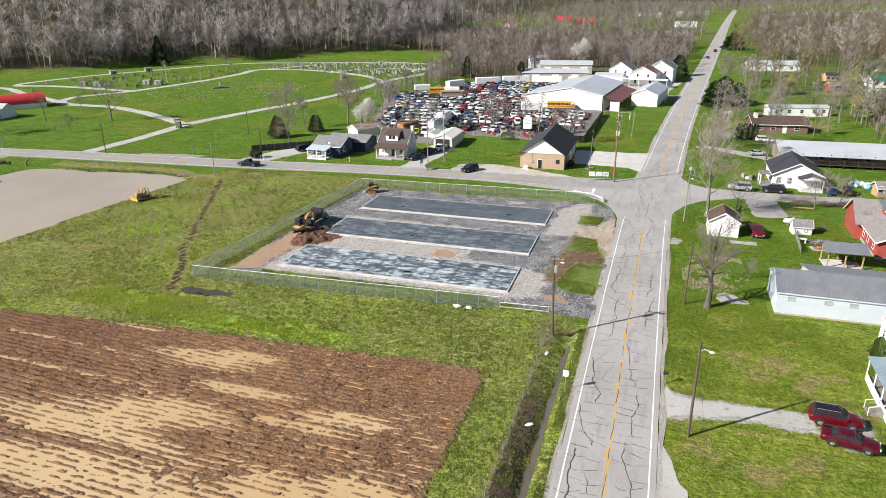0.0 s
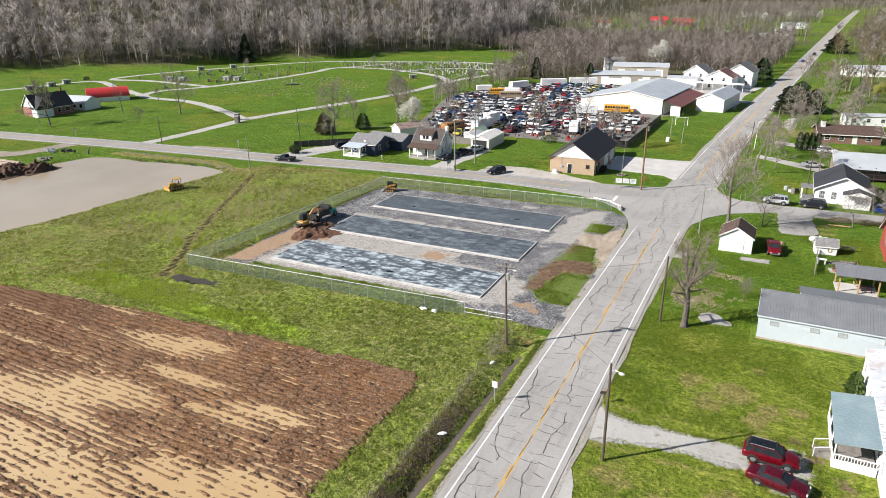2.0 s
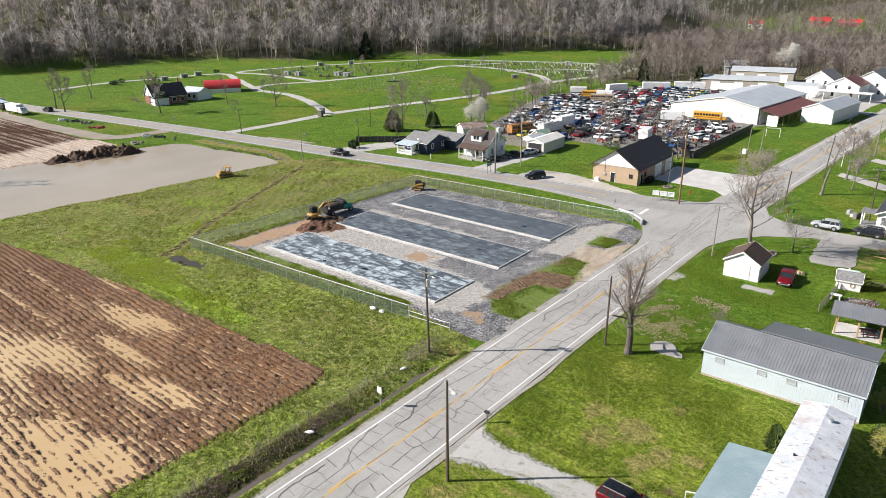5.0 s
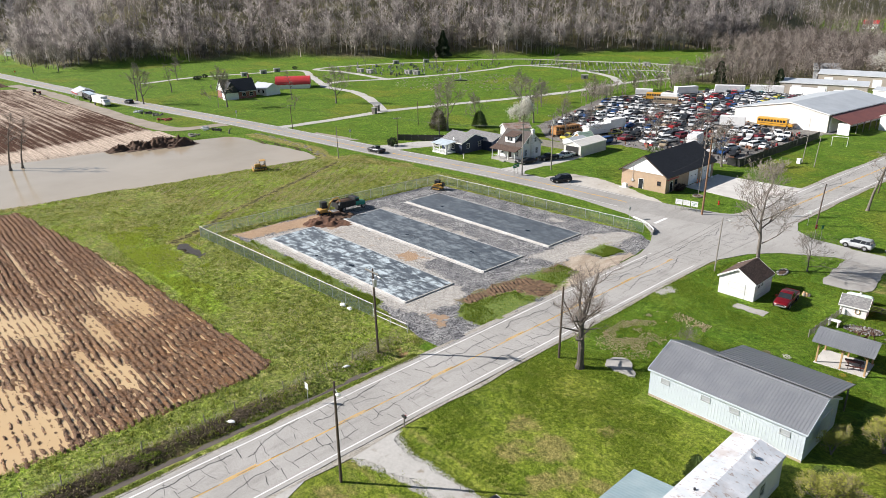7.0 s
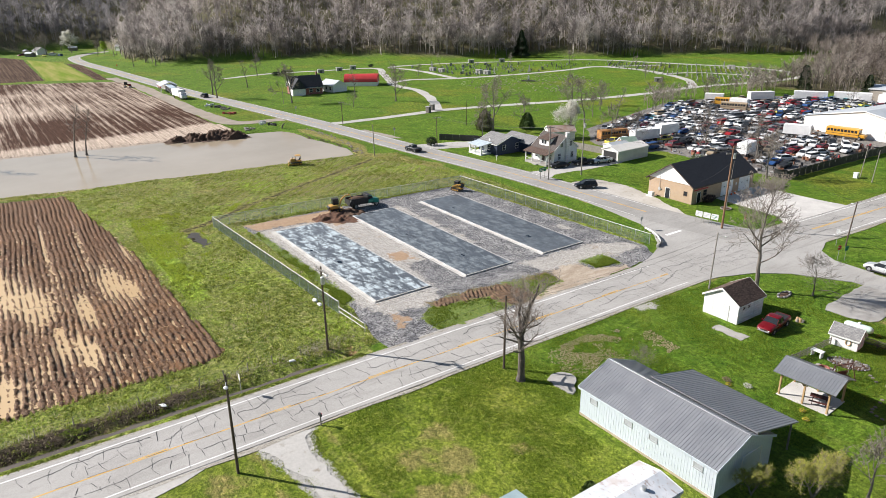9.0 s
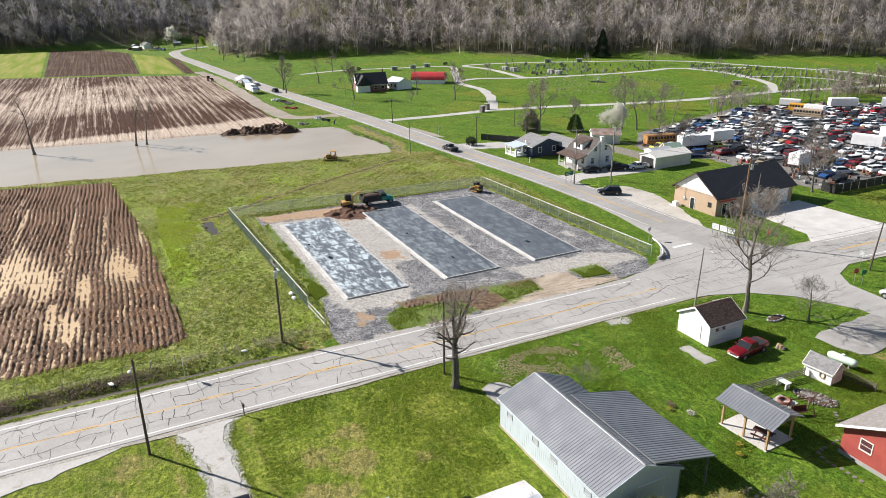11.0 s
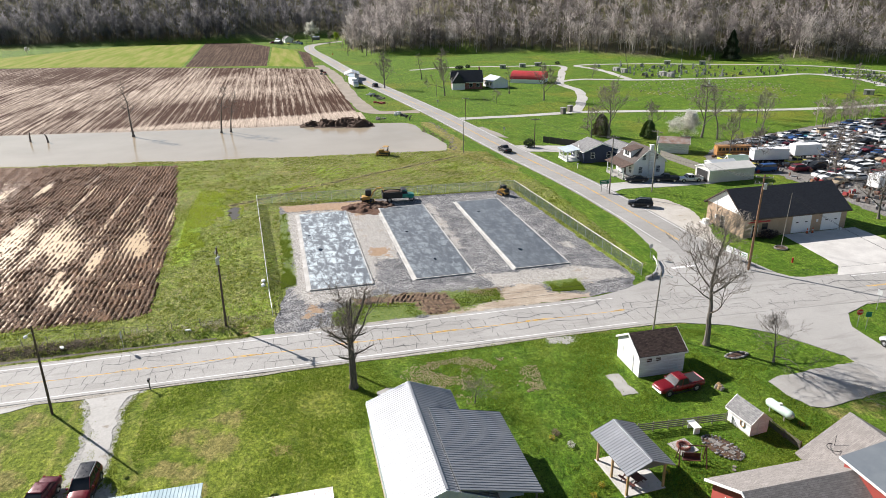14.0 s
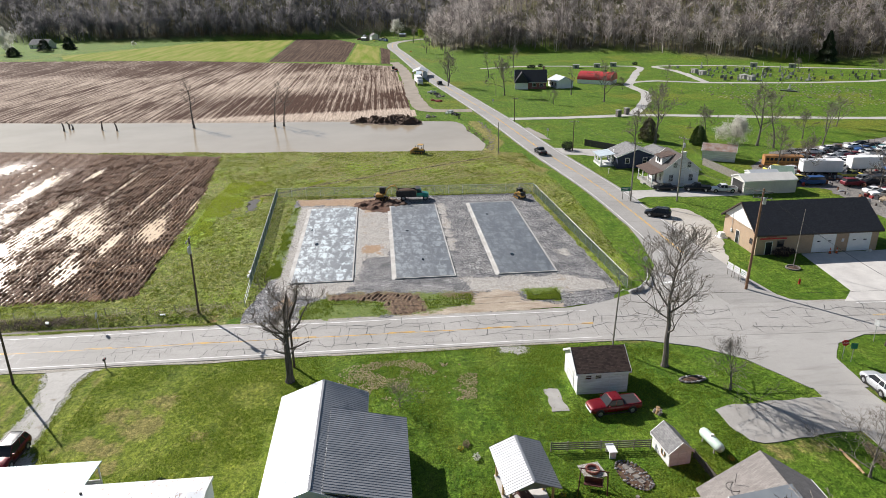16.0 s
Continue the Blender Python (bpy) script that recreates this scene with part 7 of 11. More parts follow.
def gable(name, label, at, rz, L, W, eh, rh, wall, roof, over=0.35, trim=TRIM, ribs=0.0, gable_mat=None, category="house", boards=0.0, vert=0.0, group=""):
    """A gabled block, ridge along its local x: wall, roof, fascia."""
    t = thing(name, label, category, at, rz, group)
    g = Geo()
    pent = [(-W / 2, -0.1), (W / 2, -0.1), (W / 2, eh), (0, rh), (-W / 2, eh)]
    g.loft([[(-L / 2, y, z) for y, z in pent], [(L / 2, y, z) for y, z in pent]])
    if boards:
        z = 0.25
        while z < rh - 0.15:
            q = Geo()
            hw = W / 2 if z < eh else W / 2 * (rh - z) / (rh - eh)
            h2 = W / 2 if z + boards < eh else W / 2 * (rh - z - boards) / (rh - eh)
            o = 0.02
            if z < eh - 0.05:
                # one course runs round the four walls
                lo = [(-L / 2 - o, -W / 2 - o), (L / 2 + o, -W / 2 - o), (L / 2 + o, W / 2 + o), (-L / 2 - o, W / 2 + o)]
                hi = [(-L / 2, -W / 2), (L / 2, -W / 2), (L / 2, W / 2), (-L / 2, W / 2)]
                q.loft([[(x, y, z) for x, y in hi], [(x, y, z) for x, y in lo], [(x * 1.0, y, z + boards * 0.95) for x, y in hi]], False)
            else:
                for s in (-1, 1):
                    q = Geo().add([(s * (L / 2 + o), -hw, z), (s * (L / 2 + o), hw, z), (s * L / 2, h2, z + boards * 0.95), (s * L / 2, -h2, z + boards * 0.95)], [(0, 1, 2, 3)])
                    if s < 0:
                        part("siding_course", q, wall, t)
            part("siding_course", q, wall, t)
            z += boards
    if vert:
        k = int(L / vert)
        rib = mesh_data("wall_rib", Geo().box(-0.035, 0.035, -0.012, 0.012, 0.1, eh), wall)
        for i in range(k + 1):
            for s in (-1, 1):
                part("wall_rib", rib, None, t).location = (-L / 2 + i * L / k, s * (W / 2), 0)
        k = int(W / vert)
        for i in range(1, k):
            y = -W / 2 + i * W / k
            zt = eh + (rh - eh) * (1 - abs(y) / (W / 2))
            for s in (-1, 1):
                part("wall_rib", Geo().box(s * L / 2 - 0.012, s * L / 2 + 0.012, y - 0.035, y + 0.035, 0.1, zt - 0.05), wall, t)
    part("wall", g, wall, t)
    if gable_mat:
        for s in (-1, 1):
            q = Geo()
            x0, x1 = sorted((s * (L / 2 - 0.02), s * (L / 2 + 0.04)))
            q.loft([[(x0, -W / 2, eh), (x0, W / 2, eh), (x0, 0, rh)], [(x1, -W / 2, eh), (x1, W / 2, eh), (x1, 0, rh)]])
            part("gable", q, gable_mat, t)
    part("roof", roof_slopes(Geo(), L, W, eh, rh, over), roof, t)
    if ribs:
        roof_ribs(t, L, W, eh, rh, over, 0.12, ribs, roof)
    k = (rh - eh) / (W / 2)
    for s in (-1, 1):
        part("fascia", Geo().box(-L / 2 - over, L / 2 + over, s * (W / 2 + over) - 0.03, s * (W / 2 + over) + 0.03, eh - k * over - 0.12, eh - k * over + 0.06), trim, t)
    for e in (-1, 1):
        for s in (-1, 1):
            x = e * (L / 2 + over + 0.015)
            q = Geo()
            ye, ze = s * (W / 2 + over), eh - k * over
            q.loft([[(x - 0.025, 0, rh - 0.1), (x + 0.025, 0, rh - 0.1), (x + 0.025, 0, rh + 0.15), (x - 0.025, 0, rh + 0.15)], [(x - 0.025, ye, ze - 0.1), (x + 0.025, ye, ze - 0.1), (x + 0.025, ye, ze + 0.15), (x - 0.025, ye, ze + 0.15)]])
            part("bargeboard", q, trim, t)
    return t


def chimney(parent, x, y, z0, z1, mat=RED_BRICK, w=0.6):
    c = part("chimney", Geo().box(x - w / 2, x + w / 2, y - w / 2, y + w / 2, z0, z1, 0.02).box(x - w / 2 - 0.06, x + w / 2 + 0.06, y - w / 2 - 0.06, y + w / 2 + 0.06, z1 - 0.15, z1, 0.02), mat, parent)
    part("flue", Geo().tube((x, y, z1), (x, y, z1 + 0.25), 0.12, 0.12, 8), CLAY, c)


VENT_GREY = plain("grey_vent_louvres", (0.40, 0.42, 0.43), (0.33, 0.35, 0.36), 2, 0.6)
# grey steel barn near the road, with a lower wing behind
barn = gable("steel_barn", "pale steel barn with a grey ribbed roof", (23.35, 89.8, 0), 0, 15.2, 7.9, 3.15, 4.75, METAL_WALL, GREY_ROOF, 0.22, METAL_WALL, 0.305, None, "barn", 0, 0.3)
w2 = Geo()
w2.loft([[(-3.1, y, z) for y, z in ((3.9, -0.1), (7.4, -0.1), (7.4, 3.05), (3.9, 3.9))], [(4.4, y, z) for y, z in ((3.9, -0.1), (7.4, -0.1), (7.4, 3.05), (3.9, 3.9))]])
for y in (4.2, 7.3):
    part("bay_post", Geo().box(7.35, 7.5, y - 0.07, y + 0.07, -0.1, 2.95, 0.01), GREY_WOOD, barn)
part("wing_wall", w2, METAL_WALL, barn)
w3 = Geo()
a, b = (1.0, 4.56), (7.75, 2.92)
w3.add([(x, y, z + d) for x in (-3.35, 7.8) for (y, z) in (a, b) for d in (0.0, 0.12)], [(0, 2, 3, 1), (4, 5, 7, 6), (1, 3, 7, 5), (0, 4, 6, 2), (0, 1, 5, 4), (2, 6, 7, 3)])
seam = mesh_data("roof_seam", Geo().add([(dx, y, z + 0.12 + dz) for dx, dz in ((-0.022, -0.01), (0.022, -0.01), (0, 0.035)) for y, z in (a, b)], [(0, 1, 3, 2), (2, 3, 5, 4), (1, 5, 3), (0, 2, 4)]), GREY_ROOF)
for i in range(37):
    part("roof_seam", seam, None, barn).location = (-3.35 + i * 11.15 / 36, 0, 0)
part("wing_roof", w3, GREY_ROOF, barn)
for u in (-5.9, -1.6, 1.25, 5.9):
    window(barn, "s", u, 2.1, 0.8, 0.42, 15.2, 7.9, VENT_GREY, VENT_GREY, False)
part("ridge_cap", Geo().box(-7.8, 7.8, -0.12, 0.12, 4.85, 4.93, 0.02), GREY_ROOF, barn)
part("sill", Geo().box(-7.65, 7.65, -4.02, -3.96, -0.05, 0.22), plain("stained_sill", (0.46, 0.40, 0.30), (0.34, 0.28, 0.20), 2), barn)
door(barn, "e", 1.0, 2.6, 2.6, 15.2, 7.9, METAL_WALL)

# mobile home with rusted white roof and a lean-to porch
mh = gable("mobile_home", "white mobile home with a rust-streaked white roof", (28.75, 70.6, 0), 90, 21.6, 4.2, 3.05, 3.45, SIDING, RUSTY_ROOF, 0.12, TRIM, 0.0, None, "mobile home", 0.18)
for u in (-9, -6.4, 3.6, 6.6, 9.2):
    window(mh, "n", u, 1.2, 0.9, 1.1, 21.6, 4.2)
for u in (-8, -3, 2, 7):
    window(mh, "s", u, 1.2, 0.9, 1.1, 21.6, 4.2)
part("skirting", Geo().box(-10.82, 10.82, -2.13, 2.13, -0.1, 0.55), SIDING, mh)
part("roof_vent", Geo().tube((8.2, -0.6, 3.3), (8.2, -0.6, 3.75), 0.16, 0.2, 10), GALV, mh)
part("roof_vent", Geo().tube((1.2, 0.8, 3.3), (1.2, 0.8, 3.6), 0.1, 0.1, 8), BLACK, mh)
po = thing("lean_to_porch", "white lean-to porch under a pale teal roof", "porch", (24.55, 66.9, 0), 0)
g = Geo()
g.add([(x, y, z + d) for (x, z) in ((-1.65, 2.62), (1.95, 2.98)) for y in (-4.5, 4.5) for d in (0, 0.08)], [(0, 1, 3, 2), (4, 6, 7, 5), (1, 5, 7, 3), (0, 2, 6, 4), (0, 4, 5, 1), (2, 3, 7, 6)])
seam = mesh_data("roof_seam", Geo().add([(x, dy, z + 0.08 + dz) for dy, dz in ((-0.02, -0.01), (0.02, -0.01), (0, 0.03)) for x, z in ((-1.65, 2.62), (1.95, 2.98))], [(0, 1, 3, 2), (2, 3, 5, 4), (1, 5, 3), (0, 2, 4)]), TEAL_ROOF)
for i in range(31):
    part("roof_seam", seam, None, po).location = (0, -4.5 + i * 0.3, 0)
part("roof", g, TEAL_ROOF, po, "pale teal ribbed roof")
part("deck", Geo().box(-1.45, 1.95, -4.2, 4.2, 0.35, 0.5, 0.02), GREY_WOOD, po)
part("base_panel", Geo().box(-1.5, 1.95, -4.25, -4.18, -0.05, 0.9).box(-1.5, -1.43, -4.2, 4.2, -0.05, 0.9), SIDING, po)
for y in (-4.2, -1.4, 1.4, 4.2):
    part("post", Geo().box(-1.5, -1.38, y - 0.06, y + 0.06, 0.0, 2.68, 0.01), TRIM, po)
for y0 in (-4.2,):
    part("rail", Geo().box(-1.45, 1.9, y0 - 0.05, y0 + 0.05, 1.35, 1.45, 0.01), TRIM, po)
    for k in range(14):
        part("baluster", Geo().box(-1.3 + k * 0.24, -1.24 + k * 0.24, y0 - 0.03, y0 + 0.03, 0.5, 1.36), TRIM, po)
part("step_flight", Geo().box(-2.9, -1.5, -3.2, -1.9, 0.0, 0.18).box(-2.5, -1.5, -3.2, -1.9, 0.18, 0.36).box(-2.1, -1.5, -3.2, -1.9, 0.36, 0.5), GREY_WOOD, po)
for y0 in (-1.85, -3.25):
    part("step_rail", Geo().path([(-2.9, y0, 0.0), (-2.9, y0, 0.95), (-1.5, y0, 1.4)], 0.05, 4), TRIM, po)

# white shed by the road
sh = gable("garden_shed", "old white clapboard shed with a brown shingle roof", (11.0, 118.2, 0), 90, 5.4, 4.9, 2.65, 4.15, OLD_WHITE, BROWN_SHINGLE, 0.22, TRIM, 0, None, "shed", 0.19)
window(sh, "s", -1.55, 1.75, 0.62, 0.5, 5.4, 4.9, TRIM, plain("brown_glass", (0.09, 0.05, 0.035), None, 2, 0.2))
window(sh, "s", -0.5, 1.75, 0.62, 0.5, 5.4, 4.9, TRIM, plain("brown_glass_pane", (0.10, 0.055, 0.04), None, 2, 0.2))
door(sh, "s", 1.35, 1.1, 1.95, 5.4, 4.9, OLD_WHITE, label="plank door in flaking white")
door(sh, "w", 0.0, 2.2, 2.1, 5.4, 4.9, OLD_WHITE, label="wide plank door in flaking white")

# open picnic shelter
cp = thing("picnic_shelter", "open timber shelter with a grey ribbed metal roof", "shelter", (27.5, 107.0, 0), 4)
part("slab", Geo().box(-2.6, 2.6, -1.95, 1.95, -0.1, 0.09, 0.02), CONCRETE, cp, "pale concrete slab")
part("roof", roof_slopes(Geo(), 5.6, 4.0, 2.72, 3.55, 0.28, 0.07), GREY_ROOF, cp)
roof_ribs(cp, 5.6, 4.0, 2.72, 3.55, 0.28, 0.07, 0.3, GREY_ROOF)
part("ridge_cap", Geo().box(-3.05, 3.05, -0.12, 0.12, 3.58, 3.66, 0.02), GREY_ROOF, cp)
for e in (-1, 1):
    part("gable", Geo().loft([[(e * 2.72 - 0.03, -1.9, 2.68), (e * 2.72 - 0.03, 1.9, 2.68), (e * 2.72 - 0.03, 0, 3.5)], [(e * 2.72 + 0.03, -1.9, 2.68), (e * 2.72 + 0.03, 1.9, 2.68), (e * 2.72 + 0.03, 0, 3.5)]]), GREY_ROOF, cp)
for x in (-2.4, 0.0, 2.4):
    for y in (-1.75, 1.75):
        part("post", Geo().box(x - 0.09, x + 0.09, y - 0.09, y + 0.09, 0.05, 2.66, 0.015), TIMBER, cp)
        for d in (-1, 1):
            if abs(x + d * 0.6) < 2.7:
                part("brace", Geo().tube((x, y, 1.95), (x + d * 0.6, y, 2.6), 0.06, 0.06, 4), TIMBER, cp)
for y in (-1.75, 1.75):
    part("beam", Geo().box(-2.7, 2.7, y - 0.07, y + 0.07, 2.55, 2.72, 0.01), TIMBER, cp)


def picnic_table(at, rz):
    t = thing("picnic_table", "dark red-brown wooden picnic table under the shelter", "table", at, rz)
    for k in range(5):
        part("board", Geo().box(-0.9, 0.9, -0.36 + k * 0.15, -0.23 + k * 0.15, 0.71, 0.75), DARK_WOOD, t)
    for s in (-1, 1):
        part("seat", Geo().box(-0.9, 0.9, s * 0.72 - 0.13, s * 0.72 + 0.13, 0.41, 0.45, 0.01), DARK_WOOD, t)
        for d in (-1, 1):
            part("leg", Geo().tube((s * 0.6, d * 0.7, 0.0), (s * 0.6, d * 0.2, 0.72), 0.045, 0.045, 4), DARK_WOOD, t)
        part("crossbar", Geo().box(s * 0.6 - 0.03, s * 0.6 + 0.03, -0.8, 0.8, 0.36, 0.42), DARK_WOOD, t)


picnic_table((28.6, 106.7, 0.09), 20)
# little white hut, propane tank, garden
hut = gable("well_house", "small white hut with a grey shingle roof", (23.95, 121.3, 0), 7, 3.0, 2.1, 1.5, 2.4, OLD_WHITE, GREY_SHINGLE, 0.18, TRIM, 0, None, "shed", 0.16)
door(hut, "e", 0.2, 0.7, 1.3, 3.0, 2.1, OLD_WHITE)
wre = tagged(part("wreath", Geo().path([(0.27 * math.cos(math.pi * k / 8) + 0.02 * math.cos(2.3 * k), 0, 0.34 * math.sin(math.pi * k / 8) + 0.02 * math.sin(3.1 * k)) for k in range(17)], 0.05, 5), TIMBER), "straw wreath hung on the white hut wall", "wreath")
wre.matrix_basis = pose(23.95, 121.3, 0, 0, 0, 7) @ pose(0.5, -1.11, 0.85)
pt = thing("propane_tank", "long pale mint propane tank on short legs", "tank", (23.3, 125.4, 0), 8)
g = Geo()
g.loft([[(x, r * math.cos(2 * math.pi * i / 16), 0.8 + r * math.sin(2 * math.pi * i / 16)) for i in range(16)] for x, r in ((-1.65, 0.04), (-1.6, 0.2), (-1.45, 0.36), (-1.2, 0.46), (1.2, 0.46), (1.45, 0.36), (1.6, 0.2), (1.65, 0.04))])
part("tank", g, plain("tank_white", (0.62, 0.76, 0.66), (0.54, 0.68, 0.58), 1, 0.4), pt, "pale mint-white painted steel tank", True)
part("dome", Geo().tube((0, 0, 1.22), (0, 0, 1.42), 0.18, 0.16, 10), TRIM, pt)
for x in (-0.9, 0.9):
    for s in (-1, 1):
        part("leg", Geo().box(x - 0.06, x + 0.06, s * 0.28 - 0.05, s * 0.28 + 0.05, 0.0, 0.5), OLD_CONCRETE, pt)


def rail_fence(label, a, b, h=1.0, mat=GREY_WOOD, gap=1.6):
    a, b = Vector((*a, 0)), Vector((*b, 0))
    L = (b - a).length
    f = thing("rail_fence", label, "fence", a, math.degrees(math.atan2(b.y - a.y, b.x - a.x)))
    n = max(1, round(L / gap))
    for i in range(n + 1):
        part("post", Geo().box(i * L / n - 0.05, i * L / n + 0.05, -0.05, 0.05, -0.1, h + 0.08, 0.01), mat, f)
    for z in (h * 0.3, h * 0.52, h * 0.74, h * 0.96):
        part("rail", Geo().box(0, L, -0.075, -0.05, z - 0.06, z + 0.06), mat, f)
    return f


rail_fence("grey weathered plank fence beside the garden", (22.4, 110.6), (22.9, 119.8))
rail_fence("dark plank fence behind the well house", (24.6, 123.2), (28.4, 123.6), 0.9, plain("dark_planks", (0.10, 0.085, 0.07), (0.16, 0.14, 0.12), 2, 0.9))
rnd = random.Random(12)
gb = thing("garden_bed", "stone-edged rock garden with dry plants", "garden bed", (26.4, 117.0, 0), 20)
part("bed_soil", Geo().ball((0, 0, 0.0), (2.1, 1.25, 0.14), 5, 20, 0.04, rnd), TOPSOIL, gb, "dark bed soil")
ROCK = [mesh_data("rock", Geo().ball((0, 0, 0), (0.2, 0.15, 0.12), 4, 7, 0.25, random.Random(k)), (DARK_STONE, FIELD_STONE, DARK_STONE, STONE)[k]) for k in range(4)]
for k in range(110):
    a = 2 * math.pi * k / 30 + (k > 30) * rnd.uniform(0, 1)
    q = 1.0 if k < 30 else rnd.uniform(0.25, 0.95)
    r = part("rock", ROCK[k % 4], None, gb)
    r.matrix_basis = pose(2.05 * q * math.cos(a), 1.2 * q * math.sin(a), 0.1, 0, 0, rnd.uniform(0, 360)) @ Matrix.Scale(rnd.uniform(0.35, 0.85), 4)
for k in range(4):
    part("flagstone", Geo().prism([(x + 0.05 * rnd.uniform(-1, 1), y + 0.05 * rnd.uniform(-1, 1)) for x, y in ((-1.4 + k * 0.7, -0.25), (-0.85 + k * 0.7, -0.25), (-0.85 + k * 0.7, 0.25), (-1.4 + k * 0.7, 0.25))], 0.1, 0.17), GREY_WOOD, gb)
fp = thing("fire_pit", "round brick fire pit on a gravel square", "fire pit", (25.4, 113.6, 0), 10)
part("base", Geo().box(-1.0, 1.0, -1.0, 1.0, -0.05, 0.05, 0.01), LIMESTONE, fp)
for k in range(14):
    a = 2 * math.pi * k / 14
    part("brick", Geo().box(-0.12, 0.12, -0.08, 0.08, 0.05, 0.32, 0.015), RED_BRICK, fp).matrix_basis = pose(0.55 * math.cos(a), 0.55 * math.sin(a), 0, 0, 0, math.degrees(a) + 90)
sw = thing("porch_swing_frame", "rusty A-frame swing stand beside the fire pit", "swing", (27.6, 113.0, 0), 70)
for s in (-1, 1):
    for d in (-1, 1):
        part("leg", Geo().tube((s * 1.2, d * 0.7, 0), (s * 1.1, 0, 1.9), 0.05, 0.05, 6), DARK_WOOD, sw)
part("top_bar", Geo().tube((-1.25, 0, 1.9), (1.25, 0, 1.9), 0.05, 0.05, 6), DARK_WOOD, sw)
part("bench", Geo().box(-0.8, 0.8, -0.25, 0.25, 0.42, 0.48, 0.01).box(-0.8, 0.8, 0.22, 0.28, 0.45, 0.95, 0.01), DARK_WOOD, sw)
for s in (-1, 1):
    part("chain", Geo().tube((s * 0.75, 0, 0.45), (s * 0.75, 0, 1.9), 0.015, 0.015, 4), GALV, sw)
pl = thing("stone_planter", "oval stone-edged planter in the lawn", "planter", (12.0, 128.7, 0), 95)
part("bed_soil", Geo().ball((0, 0, 0.05), (1.3, 0.5, 0.15), 4, 16, 0.05, rnd), TOPSOIL, pl)
for k in range(24):
    a = 2 * math.pi * k / 24
    part("rock", ROCK[k % 4], None, pl).matrix_basis = pose(1.4 * math.cos(a), 0.58 * math.sin(a), 0.1, 0, 0, 37 * k)
lg = thing("log_pile", "stump and stacked cut logs in the grass", "logs", (17.6, 122.8, 0), 30)
for k in range(5):
    part("log", Geo().tube((-0.4 + 0.3 * (k % 3), -0.3 + 0.35 * (k // 3), 0.0), (-0.3 + 0.3 * (k % 3), -0.2 + 0.35 * (k // 3), 0.4 + 0.1 * (k % 2)), 0.2, 0.19, 9), TIMBER if k % 2 else GREY_WOOD, lg)
bb = thing("birdbath_table", "small white garden table with a basin", "garden table", (23.4, 115.9, 0), 0)
part("top", Geo().box(-0.7, 0.7, -0.4, 0.4, 0.72, 0.78, 0.02), TRIM, bb)
for x in (-0.5, 0.5):
    part("leg", Geo().box(x - 0.08, x + 0.08, -0.3, 0.3, 0, 0.72, 0.01), TRIM, bb)

# red house at the corner: long low block, taller cross wing with a shed dormer
rh = gable("red_house", "red-sided house with a tan shingle roof and cross wing", (36.9, 116.6, 0), 90, 10.9, 7.5, 2.98, 4.9, RED_SIDING, TAN_SHINGLE, 0.5, TRIM, 0, None, "house", 0.15)
window(rh, "w", 1.6, 1.55, 1.0, 1.0, 10.9, 7.5)
for u in (-3.2, 0.2, 3.0):
    window(rh, "n", u, 1.0, 0.9, 1.2, 10.9, 7.5)
part("foundation", Geo().box(-5.53, 5.4, -3.83, 3.83, -0.1, 0.38), OLD_CONCRETE, rh)
part("vent", Geo().box(-5.56, -5.5, 2.2, 2.5, 0.1, 0.3), BLACK, rh)
# the wing lies across the north end, its ridge east to west (local y)
part("wing_wall", Geo().loft([[(x, y, z) for x, z in ((4.1, -0.1), (12.3, -0.1), (12.3, 3.1), (8.0, 5.95), (4.1, 3.1))] for y in (-9.0, 4.7)]), RED_SIDING, rh)
wr = Geo()
for sx in (-1, 1):
    wr.loft([[(8.0, y, 6.1), (8.0 + sx * 4.75, y, 2.88), (8.0 + sx * 4.75, y, 2.76), (8.0, y, 5.96)] for y in (-9.5, 5.2)])
part("wing_roof", wr, TAN_SHINGLE, rh, "tan shingle cross roof")
part("wing_rake", Geo().loft([[(8.0, y, 6.0), (12.8, y, 2.8), (12.8, y, 2.62), (8.0, y, 5.82)] for y in (5.16, 5.24)]), TRIM, rh)
part("wing_gutter", Geo().box(12.72, 12.84, -9.5, 5.22, 2.68, 2.86), TRIM, rh)
part("dormer", Geo().loft([[(8.0, y, 5.5), (3.9, y, 4.0), (3.9, y, 5.2), (8.0, y, 5.8)] for y in (-6.0, 1.0)]), RED_SIDING, rh, "red dormer wall")
part("dormer_roof", Geo().loft([[(8.25, y, 6.12), (3.6, y, 5.36), (3.6, y, 5.24), (8.25, y, 5.98)] for y in (-6.3, 1.3)]), plain("slate_blue_membrane", (0.13, 0.15, 0.17), (0.17, 0.19, 0.205), 0.6, 0.55), rh, "smooth slate-grey dormer roof")
part("dormer_fascia", Geo().box(3.56, 3.62, -6.3, 1.3, 5.18, 5.38), TRIM, rh)
